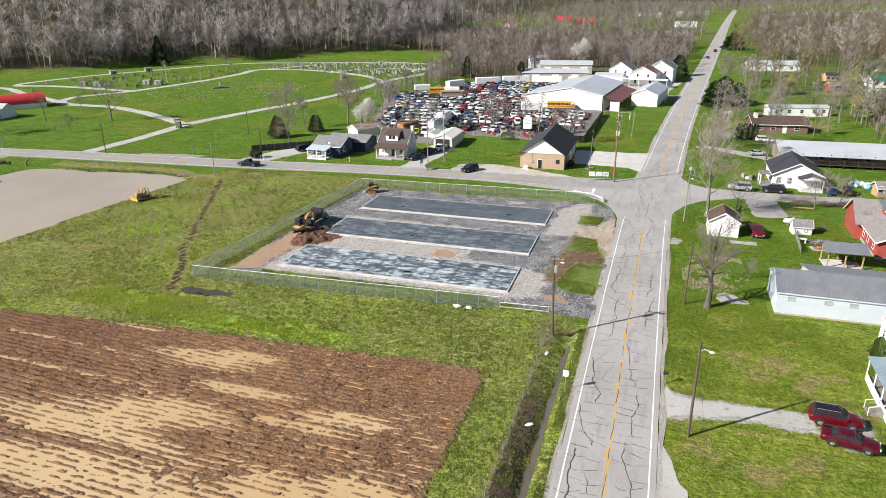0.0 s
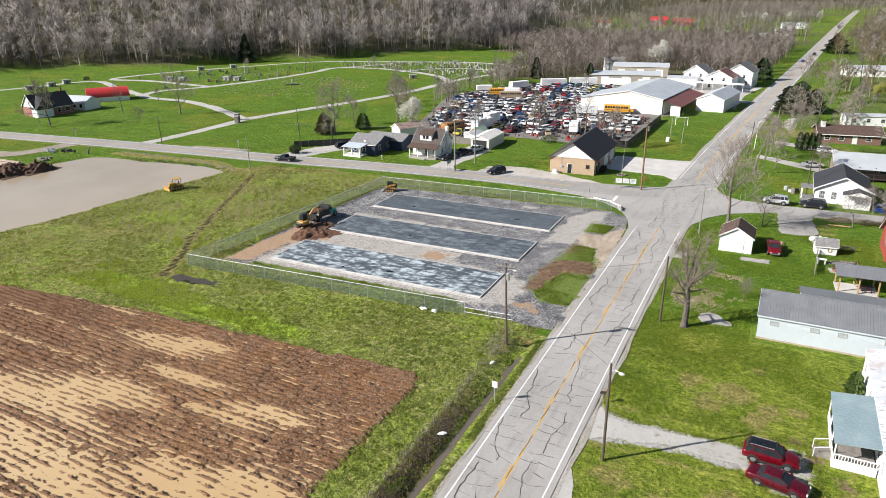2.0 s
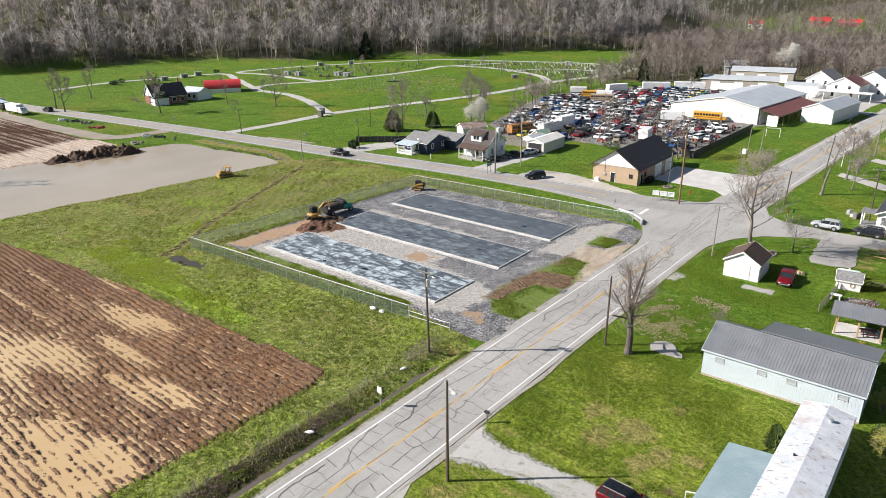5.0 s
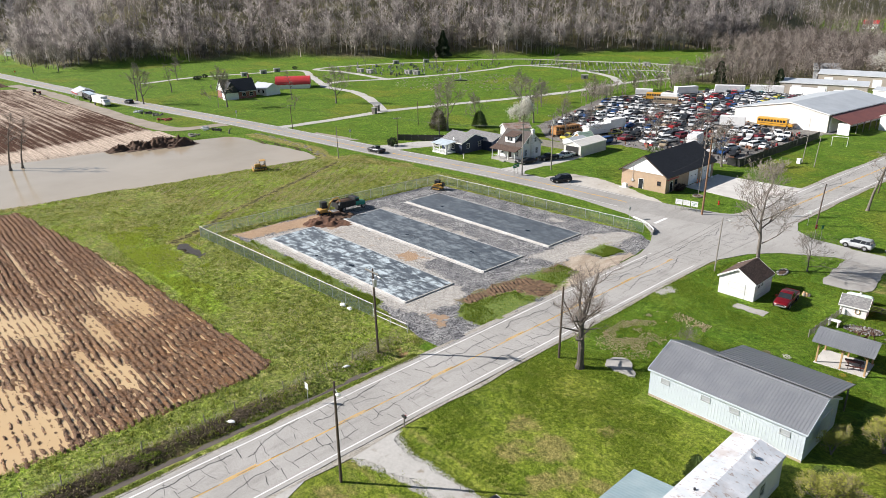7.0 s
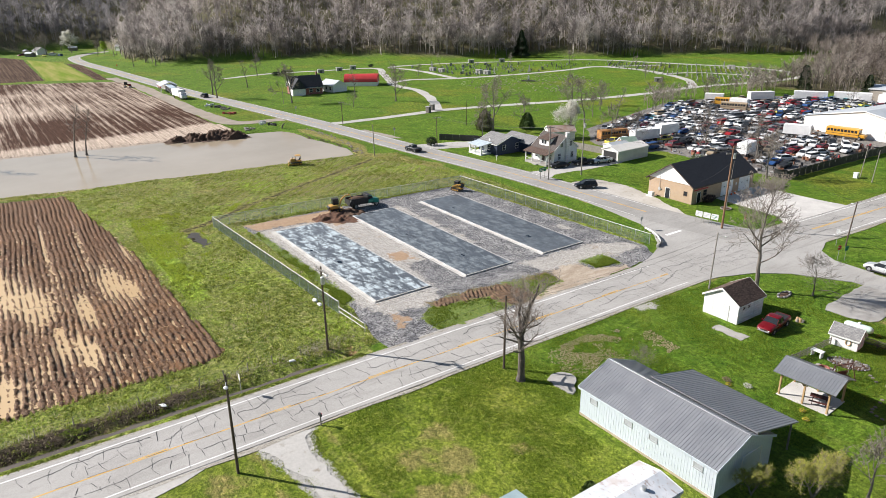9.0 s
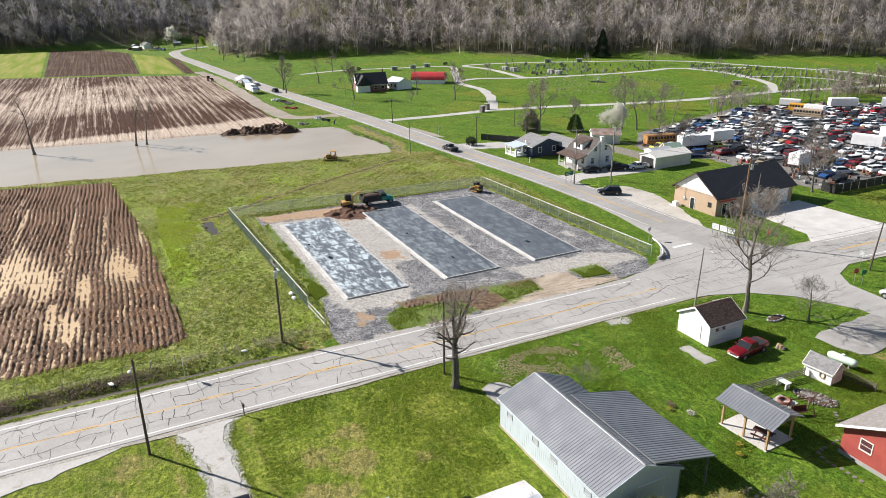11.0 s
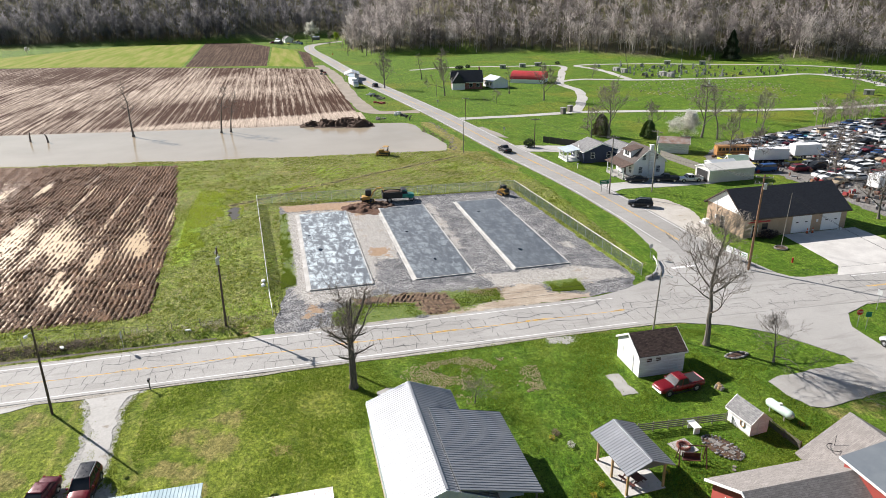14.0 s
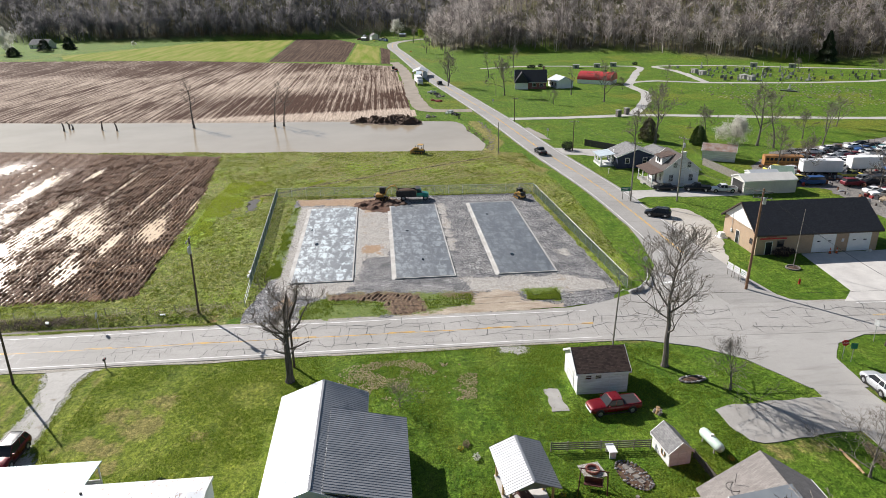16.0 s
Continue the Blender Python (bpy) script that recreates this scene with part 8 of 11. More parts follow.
# small gable over the east entry
part("entry_wall", Geo().loft([[(-3.0, y, -0.1), (2.6, y, -0.1), (2.6, y, 2.7), (-0.2, y, 4.1), (-3.0, y, 2.7)] for y in (-7.0, -3.0)]), RED_SIDING, rh)
er = Geo()
for sx in (-1, 1):
    er.loft([[(-0.2, y, 4.35), (-0.2 + sx * 3.2, y, 2.75), (-0.2 + sx * 3.2, y, 2.63), (-0.2, y, 4.22)] for y in (-7.4, -0.6)])
part("entry_roof", er, TAN_SHINGLE, rh)
part("roof_stand", Geo().tube((5.4, 3.6, 4.3), (5.4, 3.6, 5.4), 0.02, 0.02, 5).path([(5.2 + 0.55 * math.cos(k * 0.6), 3.4 + 0.55 * math.sin(k * 0.6), 4.35) for k in range(12)], 0.03, 4), BLACK, rh, "black wire stand on the roof")
ss = thing("stepping_stones", "trail of round pale stepping stones in the lawn", "stepping stones", (32, 110, 0), 0)
for k, (x, y) in enumerate(((29.0, 116.4), (29.4, 116.1), (30.0, 115.6), (32.0, 112.5), (32.1, 111.8), (32.2, 110.6), (32.2, 110.0), (32.4, 109.4), (33.0, 109.1), (33.6, 109.0), (34.2, 109.0), (34.8, 109.2), (35.4, 109.2), (36.0, 109.2), (36.6, 109.2))):
    part("stone", Geo().tube((0, 0, -0.05), (0, 0, 0.075), 0.2, 0.17, 9), FIELD_STONE, ss).location = (x - 32, y - 110, 0)
dl = thing("fallen_log", "bleached fallen log beside the hedge", "log", (26.7, 136.8, 0.12), 2)
part("log", Geo().path([(-1.7, 0.1, 0), (-0.6, 0, 0.03), (0.5, 0.05, 0), (1.7, -0.08, 0.02)], [0.09, 0.13, 0.13, 0.1], 8), TIMBER, dl)

# fire station
fs = gable("fire_station", "tan brick fire station with a black shingle roof", (-27.2, 164.1, 0), 90, 20.2, 10.5, 3.7, 7.15, TAN_BRICK, BLACK_SHINGLE, 0.5, DARK_TRIM, 0, SIDING, "fire station")
# gable returns in brown, roller doors face the main road
for u in (1.1, 7.0):
    d = door(fs, "s", u, 3.6, 3.1, 20.2, 10.5, SIDING, 0.06, "white sectional roller door", 0, 5)
    for s in (-1, 1):
        part("door_light", Geo().box(u + s * 0.9 - 0.25, u + s * 0.9 + 0.25, -5.33, -5.29, 1.85, 2.0), GLASS, d, "narrow dark glazing strip")
window(fs, "s", -6.1, 1.35, 0.95, 0.95, 20.2, 10.5, DARK_TRIM)
door(fs, "s", -8.0, 1.0, 2.1, 20.2, 10.5, GLASS, label="dark glazed entrance door")
door(fs, "w", 0.5, 1.0, 2.1, 20.2, 10.5, GLASS, label="dark glazed side door")
window(fs, "w", -3.7, 1.5, 0.7, 0.75, 20.2, 10.5, DARK_TRIM)
part("electric_meter", Geo().box(-10.26, -10.1, 2.3, 2.75, 1.3, 1.9, 0.03).tube((-10.2, 2.5, 1.9), (-10.2, 2.5, 5.0), 0.035, 0.035, 6).tube((-10.3, 2.2, 1.6), (-10.15, 2.2, 1.6), 0.14, 0.14, 10), GALV, fs, "grey meter box and conduit")
part("sign_lettering", Geo().box(-8.6, -6.9, -5.32, -5.27, 2.95, 3.15).box(-9.6, -5.2, -5.32, -5.27, 2.6, 2.85), SIGN_RED, fs, "worn red lettering bars")
part("wall_sign", Geo().box(4.0, 4.4, -5.31, -5.27, 1.7, 2.2), SIGN_WHITE, fs)
ac = tagged(part("air_conditioner", Geo().box(-0.5, 0.5, -0.45, 0.45, 0.1, 0.85, 0.04).box(-0.9, 0.9, -0.8, 0.8, -0.03, 0.1, 0.02).tube((0, 0, 0.85), (0, 0, 0.89), 0.34, 0.34, 12), TRIM), "white air-conditioning unit on a concrete pad", "air conditioner")
ac.location = (-30.8, 152.9, 0)
for k, y in enumerate((166.0, 167.1)):
    cone = thing("traffic_cone", "orange and white traffic cone by the roller doors", "traffic cone", (-21.2, y, 0.06), 0, "cones at the station")
    part("base", Geo().box(-0.2, 0.2, -0.2, 0.2, 0, 0.05, 0.01), BLACK, cone)
    part("cone", Geo().tube((0, 0, 0.05), (0, 0, 0.95), 0.17, 0.06, 10), ORANGE, cone)
    part("band", Geo().tube((0, 0, 0.45), (0, 0, 0.62), 0.137, 0.12, 10), SIGN_WHITE, cone)
for y in (172.3, 172.8):
    tagged(part("bucket", Geo().tube((0, 0, 0), (0, 0, 0.4), 0.14, 0.17, 10), TRIM), "white plastic bucket on the apron", "bucket").location = (-21.2, y, 0.06)
fpole = thing("flagpole", "bare grey flagpole in a stone ring", "flagpole", (-16.3, 157.0, 0), 0)
part("pole", Geo().tube((0, 0, 0), (0.3, 0.1, 9.4), 0.06, 0.035, 8), GREY_POLE, fpole)
for k in range(14):
    a = 2 * math.pi * k / 14
    part("kerb_stone", Geo().box(-0.22, 0.22, -0.1, 0.1, -0.02, 0.22, 0.03), FIELD_STONE, fpole).matrix_basis = pose(0.95 * math.cos(a), 0.95 * math.sin(a), 0, 0, 0, math.degrees(a) + 90)
part("bed_soil", Geo().ball((0, 0, 0.02), (0.9, 0.9, 0.12), 4, 14), TOPSOIL, fpole)
hy = thing("fire_hydrant", "red cast-iron fire hydrant on the lawn", "hydrant", (-10.7, 154.6, 0), 20)
part("barrel", Geo().tube((0, 0, 0), (0, 0, 0.62), 0.13, 0.12, 10).tube((0, 0, 0), (0, 0, 0.06), 0.19, 0.19, 10), SIGN_RED, hy)
part("bonnet", Geo().ball((0, 0, 0.64), (0.15, 0.15, 0.17), 5, 10), SIGN_RED, hy)
for s in (-1, 1):
    part("outlet", Geo().tube((0, 0, 0.42), (0, s * 0.24, 0.42), 0.07, 0.07, 8), SIGN_RED, hy)
for k in range(3):
    sb = thing("notice_board", "white notice board on two posts", "sign", (-14.6 + k * 1.45, 146.2 + k * 0.25, 0), 8, "notice boards on the station lawn")
    for s in (-1, 1):
        part("post", Geo().box(s * 0.5 - 0.04, s * 0.5 + 0.04, -0.03, 0.03, -0.1, 1.9), GREY_WOOD, sb)
    part("panel", Geo().box(-0.66, 0.66, -0.06, -0.03, 1.1, 2.1, 0.01), SIGN_WHITE, sb)
    part("lettering", Geo().box(-0.5, 0.4, -0.067, -0.06, 1.75, 1.85).box(-0.5, 0.5, -0.067, -0.06, 1.5, 1.58).box(-0.5, 0.2, -0.067, -0.06, 1.3, 1.36), GALV if k < 2 else SIGN_GREEN, sb, "faint lettering bars")

# white farmhouse: porch and dormer to the county road, chimney on the east gable
wh = gable("farmhouse", "white clapboard farmhouse with a brown shingle roof", (-65.9, 158.9, 0), 2, 7.6, 7.8, 3.7, 6.7, SIDING, DARK_TAN_SHINGLE, 0.3, TRIM, 0, None, "house", 0.17)
part("dormer", Geo().loft([[(x, y, z) for y, z in ((-3.4, 4.05), (-3.4, 5.75), (-0.4, 6.35), (-0.4, 4.05))] for x in (-1.9, 1.3)]), SIDING, wh, "white front dormer")
part("dormer_roof", Geo().loft([[(x, y, z) for y, z in ((-3.75, 5.7), (-3.75, 5.82), (-0.1, 6.58), (-0.1, 6.46))] for x in (-2.15, 1.55)]), BROWN_SHINGLE, wh)
for u in (-0.75, 0.15):
    part("dormer_window", Geo().box(u - 0.32, u + 0.32, -3.45, -3.39, 4.6, 5.5), GLASS, wh)
for u in (-2.4, 2.4):
    window(wh, "s", u, 1.2, 1.0, 1.3, 7.6, 7.8)
for u in (-2.2, 2.2):
    window(wh, "e", u, 1.2, 0.9, 1.4, 7.6, 7.8)
window(wh, "e", -1.5, 4.1, 0.8, 1.1, 7.6, 7.8)
window(wh, "e", 1.6, 4.1, 0.8, 1.1, 7.6, 7.8)
door(wh, "s", 0.2, 0.95, 2.1, 7.6, 7.8, DARK_TRIM, 0.5)
part("porch_deck", Geo().box(-3.8, 3.8, -6.4, -3.95, -0.05, 0.5, 0.02), OLD_CONCRETE, wh)
part("porch_step", Geo().box(-0.6, 0.9, -7.0, -6.4, -0.05, 0.28, 0.02), OLD_CONCRETE, wh)
part("porch_roof", Geo().loft([[(x, y, z) for y, z in ((-6.8, 2.75), (-6.8, 2.9), (-3.95, 3.65), (-3.95, 3.5))] for x in (-4.1, 4.1)]), BROWN_SHINGLE, wh)
for x in (-3.6, -1.3, 1.5, 3.6):
    part("porch_post", Geo().box(x - 0.1, x + 0.1, -6.35, -6.15, 0.5, 2.85, 0.02), TRIM, wh)
for u, v in ((-3.6, -1.3), (1.5, 3.6)):
    part("porch_rail", Geo().box(u, v, -6.3, -6.22, 1.2, 1.28), TRIM, wh)
part("chimney", Geo().box(3.8, 4.45, -0.4, 0.4, -0.05, 7.5, 0.03).box(3.72, 4.53, -0.48, 0.48, 7.35, 7.55, 0.02), OLD_WHITE, wh, "white-painted chimney")
# blue house
bh = gable("blue_house", "navy-sided house with a grey shingle roof", (-82.4, 155.4, 0), 0, 7.6, 9.0, 2.9, 4.6, NAVY, GREY_SHINGLE, 0.4, TRIM, 0, None, "house", 0.16)
part("porch_roof", Geo().add([(x, y, z + d) for x in (-4.1, 1.6) for y, z in ((-8.2, 2.45), (-4.4, 2.95)) for d in (0, 0.1)], [(0, 1, 3, 2), (4, 6, 7, 5), (1, 5, 7, 3), (0, 2, 6, 4), (0, 4, 5, 1), (2, 3, 7, 6)]), plain("pale_blue_porch_roof", (0.55, 0.63, 0.68), None, 1, 0.5), bh, "pale blue porch roof")
part("porch_deck", Geo().box(-3.9, 1.4, -7.9, -4.4, -0.05, 0.35, 0.02), TRIM, bh)
for x in (-3.7, -1.3, 1.2):
    part("porch_post", Geo().box(x - 0.15, x + 0.15, -7.8, -7.5, 0.3, 2.5, 0.02), TRIM, bh)
part("porch_rail", Geo().box(-3.8, 1.3, -7.75, -7.65, 1.0, 1.1), TRIM, bh)
part("porch_rail", Geo().box(-3.85, -3.75, -7.64, -4.5, 1.0, 1.1), TRIM, bh)
for k in range(16):
    part("baluster", Geo().box(-3.7 + k * 0.32, -3.62 + k * 0.32, -7.73, -7.67, 0.35, 1.02), TRIM, bh)
for u in (-2.4, 0.4):
    window(bh, "s", u, 1.0, 0.9, 1.2, 7.6, 9.0)
door(bh, "s", -1.0, 0.95, 2.05, 7.6, 9.0, TRIM, 0.35)
for u in (-2.2, 2.0):
    window(bh, "e", u, 1.2, 0.9, 1.2, 7.6, 9.0)
part("rear_wing", Geo().loft([[(x, y, z) for y, z in ((3.0, -0.1), (10.5, -0.1), (10.5, 2.7), (6.8, 3.9), (3.0, 2.7))] for x in (-3.6, 7.5)]), NAVY, bh)
part("rear_roof", Geo().add([(x, y, z) for x in (-3.9, 7.9) for y, z in ((2.6, 2.62), (6.8, 4.02), (10.9, 2.62), (6.8, 3.9))], [(0, 4, 5, 1), (1, 5, 6, 2), (0, 1, 2, 3), (4, 7, 6, 5), (0, 3, 7, 4), (3, 2, 6, 7)]), GREY_SHINGLE, bh)
part("satellite_dish", Geo().tube((1.0, -4.6, 3.0), (1.0, -4.6, 3.6), 0.025, 0.025, 5).ball((1.0, -4.75, 3.7), (0.35, 0.1, 0.35), 5, 10), TRIM, bh)
# metal carport garage and sheds behind the farmhouse
mc = gable("metal_carport", "cream metal carport garage, open at one end", (-57.0, 174.6, 0), 91, 11.2, 5.2, 2.7, 3.6, CREAM, CREAM, 0.15, TRIM, 0.6, None, "garage", 0, 0.6)
# no opening is cut; a black panel stands in for the bay's shade
door(mc, "w", 0.0, 4.0, 2.4, 11.2, 5.2, BLACK, label="black panel standing in for the shaded open bay")
s1 = gable("storage_shed", "white storage shed beside the carport", (-62.2, 177.0, 0), 88, 6.0, 3.2, 2.4, 2.9, SIDING, LIGHT_ROOF, 0.1, TRIM, 0.0, None, "shed")
s2 = gable("storage_shed", "small shed with a pale green roof", (-62.5, 181.5, 0), 72, 4.2, 3.4, 2.3, 3.5, TIMBER, plain("pale_green_roof", (0.38, 0.52, 0.40), None, 1, 0.5), 0.2, TRIM, 0, None, "shed")
s3 = gable("storage_shed", "white shed with a rusted tin roof", (-84.5, 178.5, 0), 60, 7.5, 5.0, 2.5, 3.7, OLD_WHITE, plain("rusty_tin", (0.42, 0.36, 0.33), (0.27, 0.16, 0.11), 0.7, 0.6), 0.25, TRIM, 0, None, "shed")
pf = thing("privacy_fence", "grey wooden privacy fence behind the houses", "fence", (-79.5, 172.0, 0), 5)
for k in range(9):
    part("panel", Geo().box(k * 2.0, k * 2.0 + 1.96, -0.02, 0.02, 0.02, 1.75), GREY_WOOD, pf)
    part("post", Geo().box(k * 2.0 - 0.05, k * 2.0 + 0.05, 0.02, 0.12, -0.1, 1.85), GREY_WOOD, pf)
pf = thing("dark_screen_fence", "dark screened fence beside the blue house", "fence", (-104.5, 150.5, 0), 38)
for k in range(11):
    part("panel", Geo().box(k * 2.0, k * 2.0 + 1.96, -0.02, 0.02, 0.02, 1.75), BLACK, pf)
    part("post", Geo().tube((k * 2.0, 0.06, -0.1), (k * 2.0, 0.06, 1.85), 0.03, 0.03, 6), GALV, pf)

# houses across the main road
wb = gable("white_bungalow", "white bungalow with a dark shingle roof", (27.6, 157.8, 0), 90, 12.0, 9.4, 3.0, 5.4, SIDING, BLACK_SHINGLE, 0.45, TRIM, 0, None, "house", 0.17)
part("front_porch", Geo().box(-8.6, -5.9, -4.6, -0.2, -0.05, 0.45, 0.02), TRIM, wb)
part("porch_roof", Geo().add([(x, y, z) for x in (-8.9, -5.4) for y, z in ((-5.0, 2.6), (-2.4, 3.6), (0.2, 2.6), (-2.4, 3.45))], [(0, 4, 5, 1), (1, 5, 6, 2), (0, 1, 2, 3), (4, 7, 6, 5), (0, 3, 7, 4), (3, 2, 6, 7)]), BLACK_SHINGLE, wb)
part("porch_gable", Geo().loft([[(x, y, z) for y, z in ((-4.6, 2.6), (-0.2, 2.6), (-2.4, 3.45))] for x in (-8.8, -8.7)]), SIDING, wb)
for y in (-4.5, -0.3):
    part("porch_post", Geo().box(-8.6, -8.4, y - 0.1, y + 0.1, 0.4, 2.65), TRIM, wb)
for k in range(14):
    part("baluster", Geo().box(-8.55, -8.49, -4.4 + k * 0.3, -4.34 + k * 0.3, 0.45, 1.3), TRIM, wb)
part("side_porch", Geo().box(-5.5, -2.0, 4.6, 7.4, 2.5, 2.65, 0.02).box(-5.4, -2.1, 4.6, 7.3, -0.05, 0.4, 0.02), GREY_SHINGLE, wb)
for x in (-5.3, -2.2):
    part("porch_post", Geo().box(x - 0.08, x + 0.08, 7.0, 7.2, 0.3, 2.55), TRIM, wb)
for u in (1.5, 3.6):
    window(wb, "w", u, 1.0, 0.9, 1.3, 12.0, 9.4)
for u in (-3.6, 0.5, 4.0):
    window(wb, "n", u, 1.0, 0.9, 1.2, 12.0, 9.4)
lb = gable("long_hall", "long low hall with a pale metal roof and deck", (49.0, 181.8, 0), 3, 44.0, 11.0, 3.3, 4.6, plain("taupe_siding", (0.30, 0.24, 0.20), (0.25, 0.2, 0.17), 1), LIGHT_ROOF, 0.7, TRIM, 0.0, None, "hall")
DECK_WOOD = plain("dark_brown_deck", (0.055, 0.038, 0.03), (0.035, 0.026, 0.022), 2, 0.8)
part("deck", Geo().box(-21, 22, -8.2, -5.4, 0.6, 0.8, 0.02), DECK_WOOD, lb)
for k in range(15):
    part("deck_post", Geo().box(-21 + k * 3.05, -20.85 + k * 3.05, -8.15, -8.0, -0.1, 3.2), DECK_WOOD, lb)
part("deck_rail", Geo().box(-21, 22, -8.16, -8.06, 1.65, 1.75).box(-21, 22, -8.14, -8.08, 1.2, 1.27), DECK_WOOD, lb)
bal = mesh_data("baluster", Geo().box(0, 0.07, -8.13, -8.09, 0.8, 1.66), DECK_WOOD)
for k in range(86):
    part("baluster", bal, None, lb).location = (-21 + k * 0.5, 0, 0)
part("deck_roof", Geo().add([(x, y, z + d) for x in (-22.5, 22.5) for y, z in ((-8.8, 2.75), (-5.4, 3.4)) for d in (0, 0.1)], [(0, 1, 3, 2), (4, 6, 7, 5), (1, 5, 7, 3), (0, 2, 6, 4), (0, 4, 5, 1), (2, 3, 7, 6)]), LIGHT_ROOF, lb)
for u in range(-18, 20, 5):
    window(lb, "s", u, 1.5, 1.2, 1.1, 44.0, 11.0)
br = gable("brick_ranch", "low brick ranch house with a brown shingle roof", (31.5, 219.5, 0), 8, 15.0, 9.0, 2.7, 4.3, BROWN_BRICK, BROWN_SHINGLE, 0.6, TRIM, 0, None, "house")
for u in (-5.5, -2, 4.5):
    window(br, "s", u, 1.0, 1.2, 1.2, 15.0, 9.0)
door(br, "s", 1.2, 1.0, 2.1, 15.0, 9.0, TRIM)
chimney(br, -6.4, -1.0, 3.0, 5.4, SIDING, 1.1)
m2 = gable("mobile_home", "white mobile home behind bare trees", (41, 249, 0), 14, 19.0, 4.4, 3.0, 3.5, SIDING, LIGHT_ROOF, 0.15, TRIM, 0, None, "mobile home")
for u in (-7, -3, 1, 5, 8):
    window(m2, "s", u, 1.2, 1.0, 1.0, 19.0, 4.4)
for lab, at, rz, L, W, eh, rhh, wm, rm, nm in (
        ("long white building beyond the trees", (50, 392, 0), 12, 24, 9, 3.2, 4.8, SIDING, LIGHT_ROOF, "white_building"),
        ("white outbuilding with a green roof", (86, 335, 0), 12, 10, 7, 3.0, 4.6, SIDING, SIGN_GREEN, "outbuilding"),
        ("small red outbuilding along the valley", (66, 318, 0), 20, 7, 4, 2.4, 3.4, RED_SIDING, GREY_SHINGLE, "outbuilding"),
        ("small tan shed among the trees", (70, 352, 0), 15, 6, 4, 2.6, 3.6, TIMBER, BLACK_SHINGLE, "shed"),
        ("small tan shed beside the bungalow yard", (43.6, 151.0, 0), 10, 3.4, 2.8, 2.1, 2.9, TIMBER, GREY_SHINGLE, "shed"),
        ("far white farm building along the valley", (-8, 640, 0), 20, 16, 8, 3.5, 5.5, SIDING, LIGHT_ROOF, "farm_building"),
        ("far white house along the road", (6, 700, 0), 10, 14, 8, 3.5, 6.0, SIDING, GREY_SHINGLE, "farm_building"),
        ("far white barn along the road", (12, 825, 0), 10, 22, 10, 4, 6.0, SIDING, LIGHT_ROOF, "farm_building"),
        ("far red-roofed barn along the valley", (-128, 852, 0), 10, 20, 12, 6, 10, RED_BRICK, BRIGHT_RED_ROOF, "barn"),
        ("far red barn along the valley", (-104, 872, 0), 10, 22, 10, 4.5, 7.5, RED_SIDING, BRIGHT_RED_ROOF, "barn"),
        ("far house with a red roof", (-178, 800, 0), 10, 13, 9, 5, 8, SIDING, BRIGHT_RED_ROOF, "house"),
        ("far white building at the valley's end", (-45, 1160, 0), 5, 30, 12, 5, 7, SIDING, LIGHT_ROOF, "farm_building"),
        ("far pale barn at the valley's end", (20, 1230, 0), 5, 34, 12, 5, 8, CREAM, LIGHT_ROOF, "barn"),
        ("white house below the wooded hill", (-530, 163, 4), 40, 16, 9, 3.2, 5.4, SIDING, LIGHT_ROOF, "house"),
        ("grey-roofed house by the crop field", (-528, -176, 0), 70, 17, 10, 3.4, 7.2, CREAM, GREY_SHINGLE, "house")):
    b = gable(nm, lab, at, rz, L, W, eh, rhh, wm, rm, 0.4, TRIM)
    for u in (-L / 3, 0, L / 3):
        window(b, "s", u, 1.0, 1.2, 1.2, L, W)

# salvage-yard buildings
ws = gable("warehouse", "large white steel warehouse with a pale roof", (-31.0, 263.5, 0), 84, 41.0, 23.0, 5.2, 7.4, CREAM, LIGHT_ROOF, 0.3, TRIM, 0.0, None, "warehouse")
part("side_shed", Geo().loft([[(x, y, z) for y, z in ((11.4, -0.1), (17.5, -0.1), (17.5, 3.8), (11.4, 5.0))] for x in (-20.3, 2)]), CREAM, ws)
part("side_roof", Geo().add([(x, y, z + d) for x in (-20.6, 2.3) for y, z in ((17.9, 3.85), (11.4, 5.15)) for d in (0, 0.12)], [(0, 1, 3, 2), (4, 6, 7, 5), (1, 5, 7, 3), (0, 2, 6, 4), (0, 4, 5, 1), (2, 3, 7, 6)]), LIGHT_ROOF, ws)
door(ws, "w", -4.0, 4.6, 4.4, 41.0, 23.0, SIDING, label="tall white sliding door")
part("red_lean_to", Geo().add([(x, y, z + d) for x in (-20.4, 14) for y, z in ((-17.8, 3.1), (-11.4, 4.9)) for d in (0, 0.12)], [(0, 1, 3, 2), (4, 6, 7, 5), (1, 5, 7, 3), (0, 2, 6, 4), (0, 4, 5, 1), (2, 3, 7, 6)]), MAROON_ROOF, ws, "maroon lean-to roof")
for k in range(9):
    part("lean_to_post", Geo().box(-20 + k * 4.2, -19.8 + k * 4.2, -17.5, -17.3, -0.1, 3.15), GREY_WOOD, ws)
part("lean_to_wall", Geo().box(-20.2, -19.9, -17.4, -14.2, -0.05, 3.2).box(-19.9, 14, -11.9, -11.7, -0.05, 4.4), SIDING, ws)
wt = gable("white_garage", "white windowless garage beside the main road", (-6.4, 267.5, 0), 82, 24.0, 9.2, 4.2, 6.0, SIDING, LIGHT_ROOF, 0.25, TRIM, 0, None, "garage")
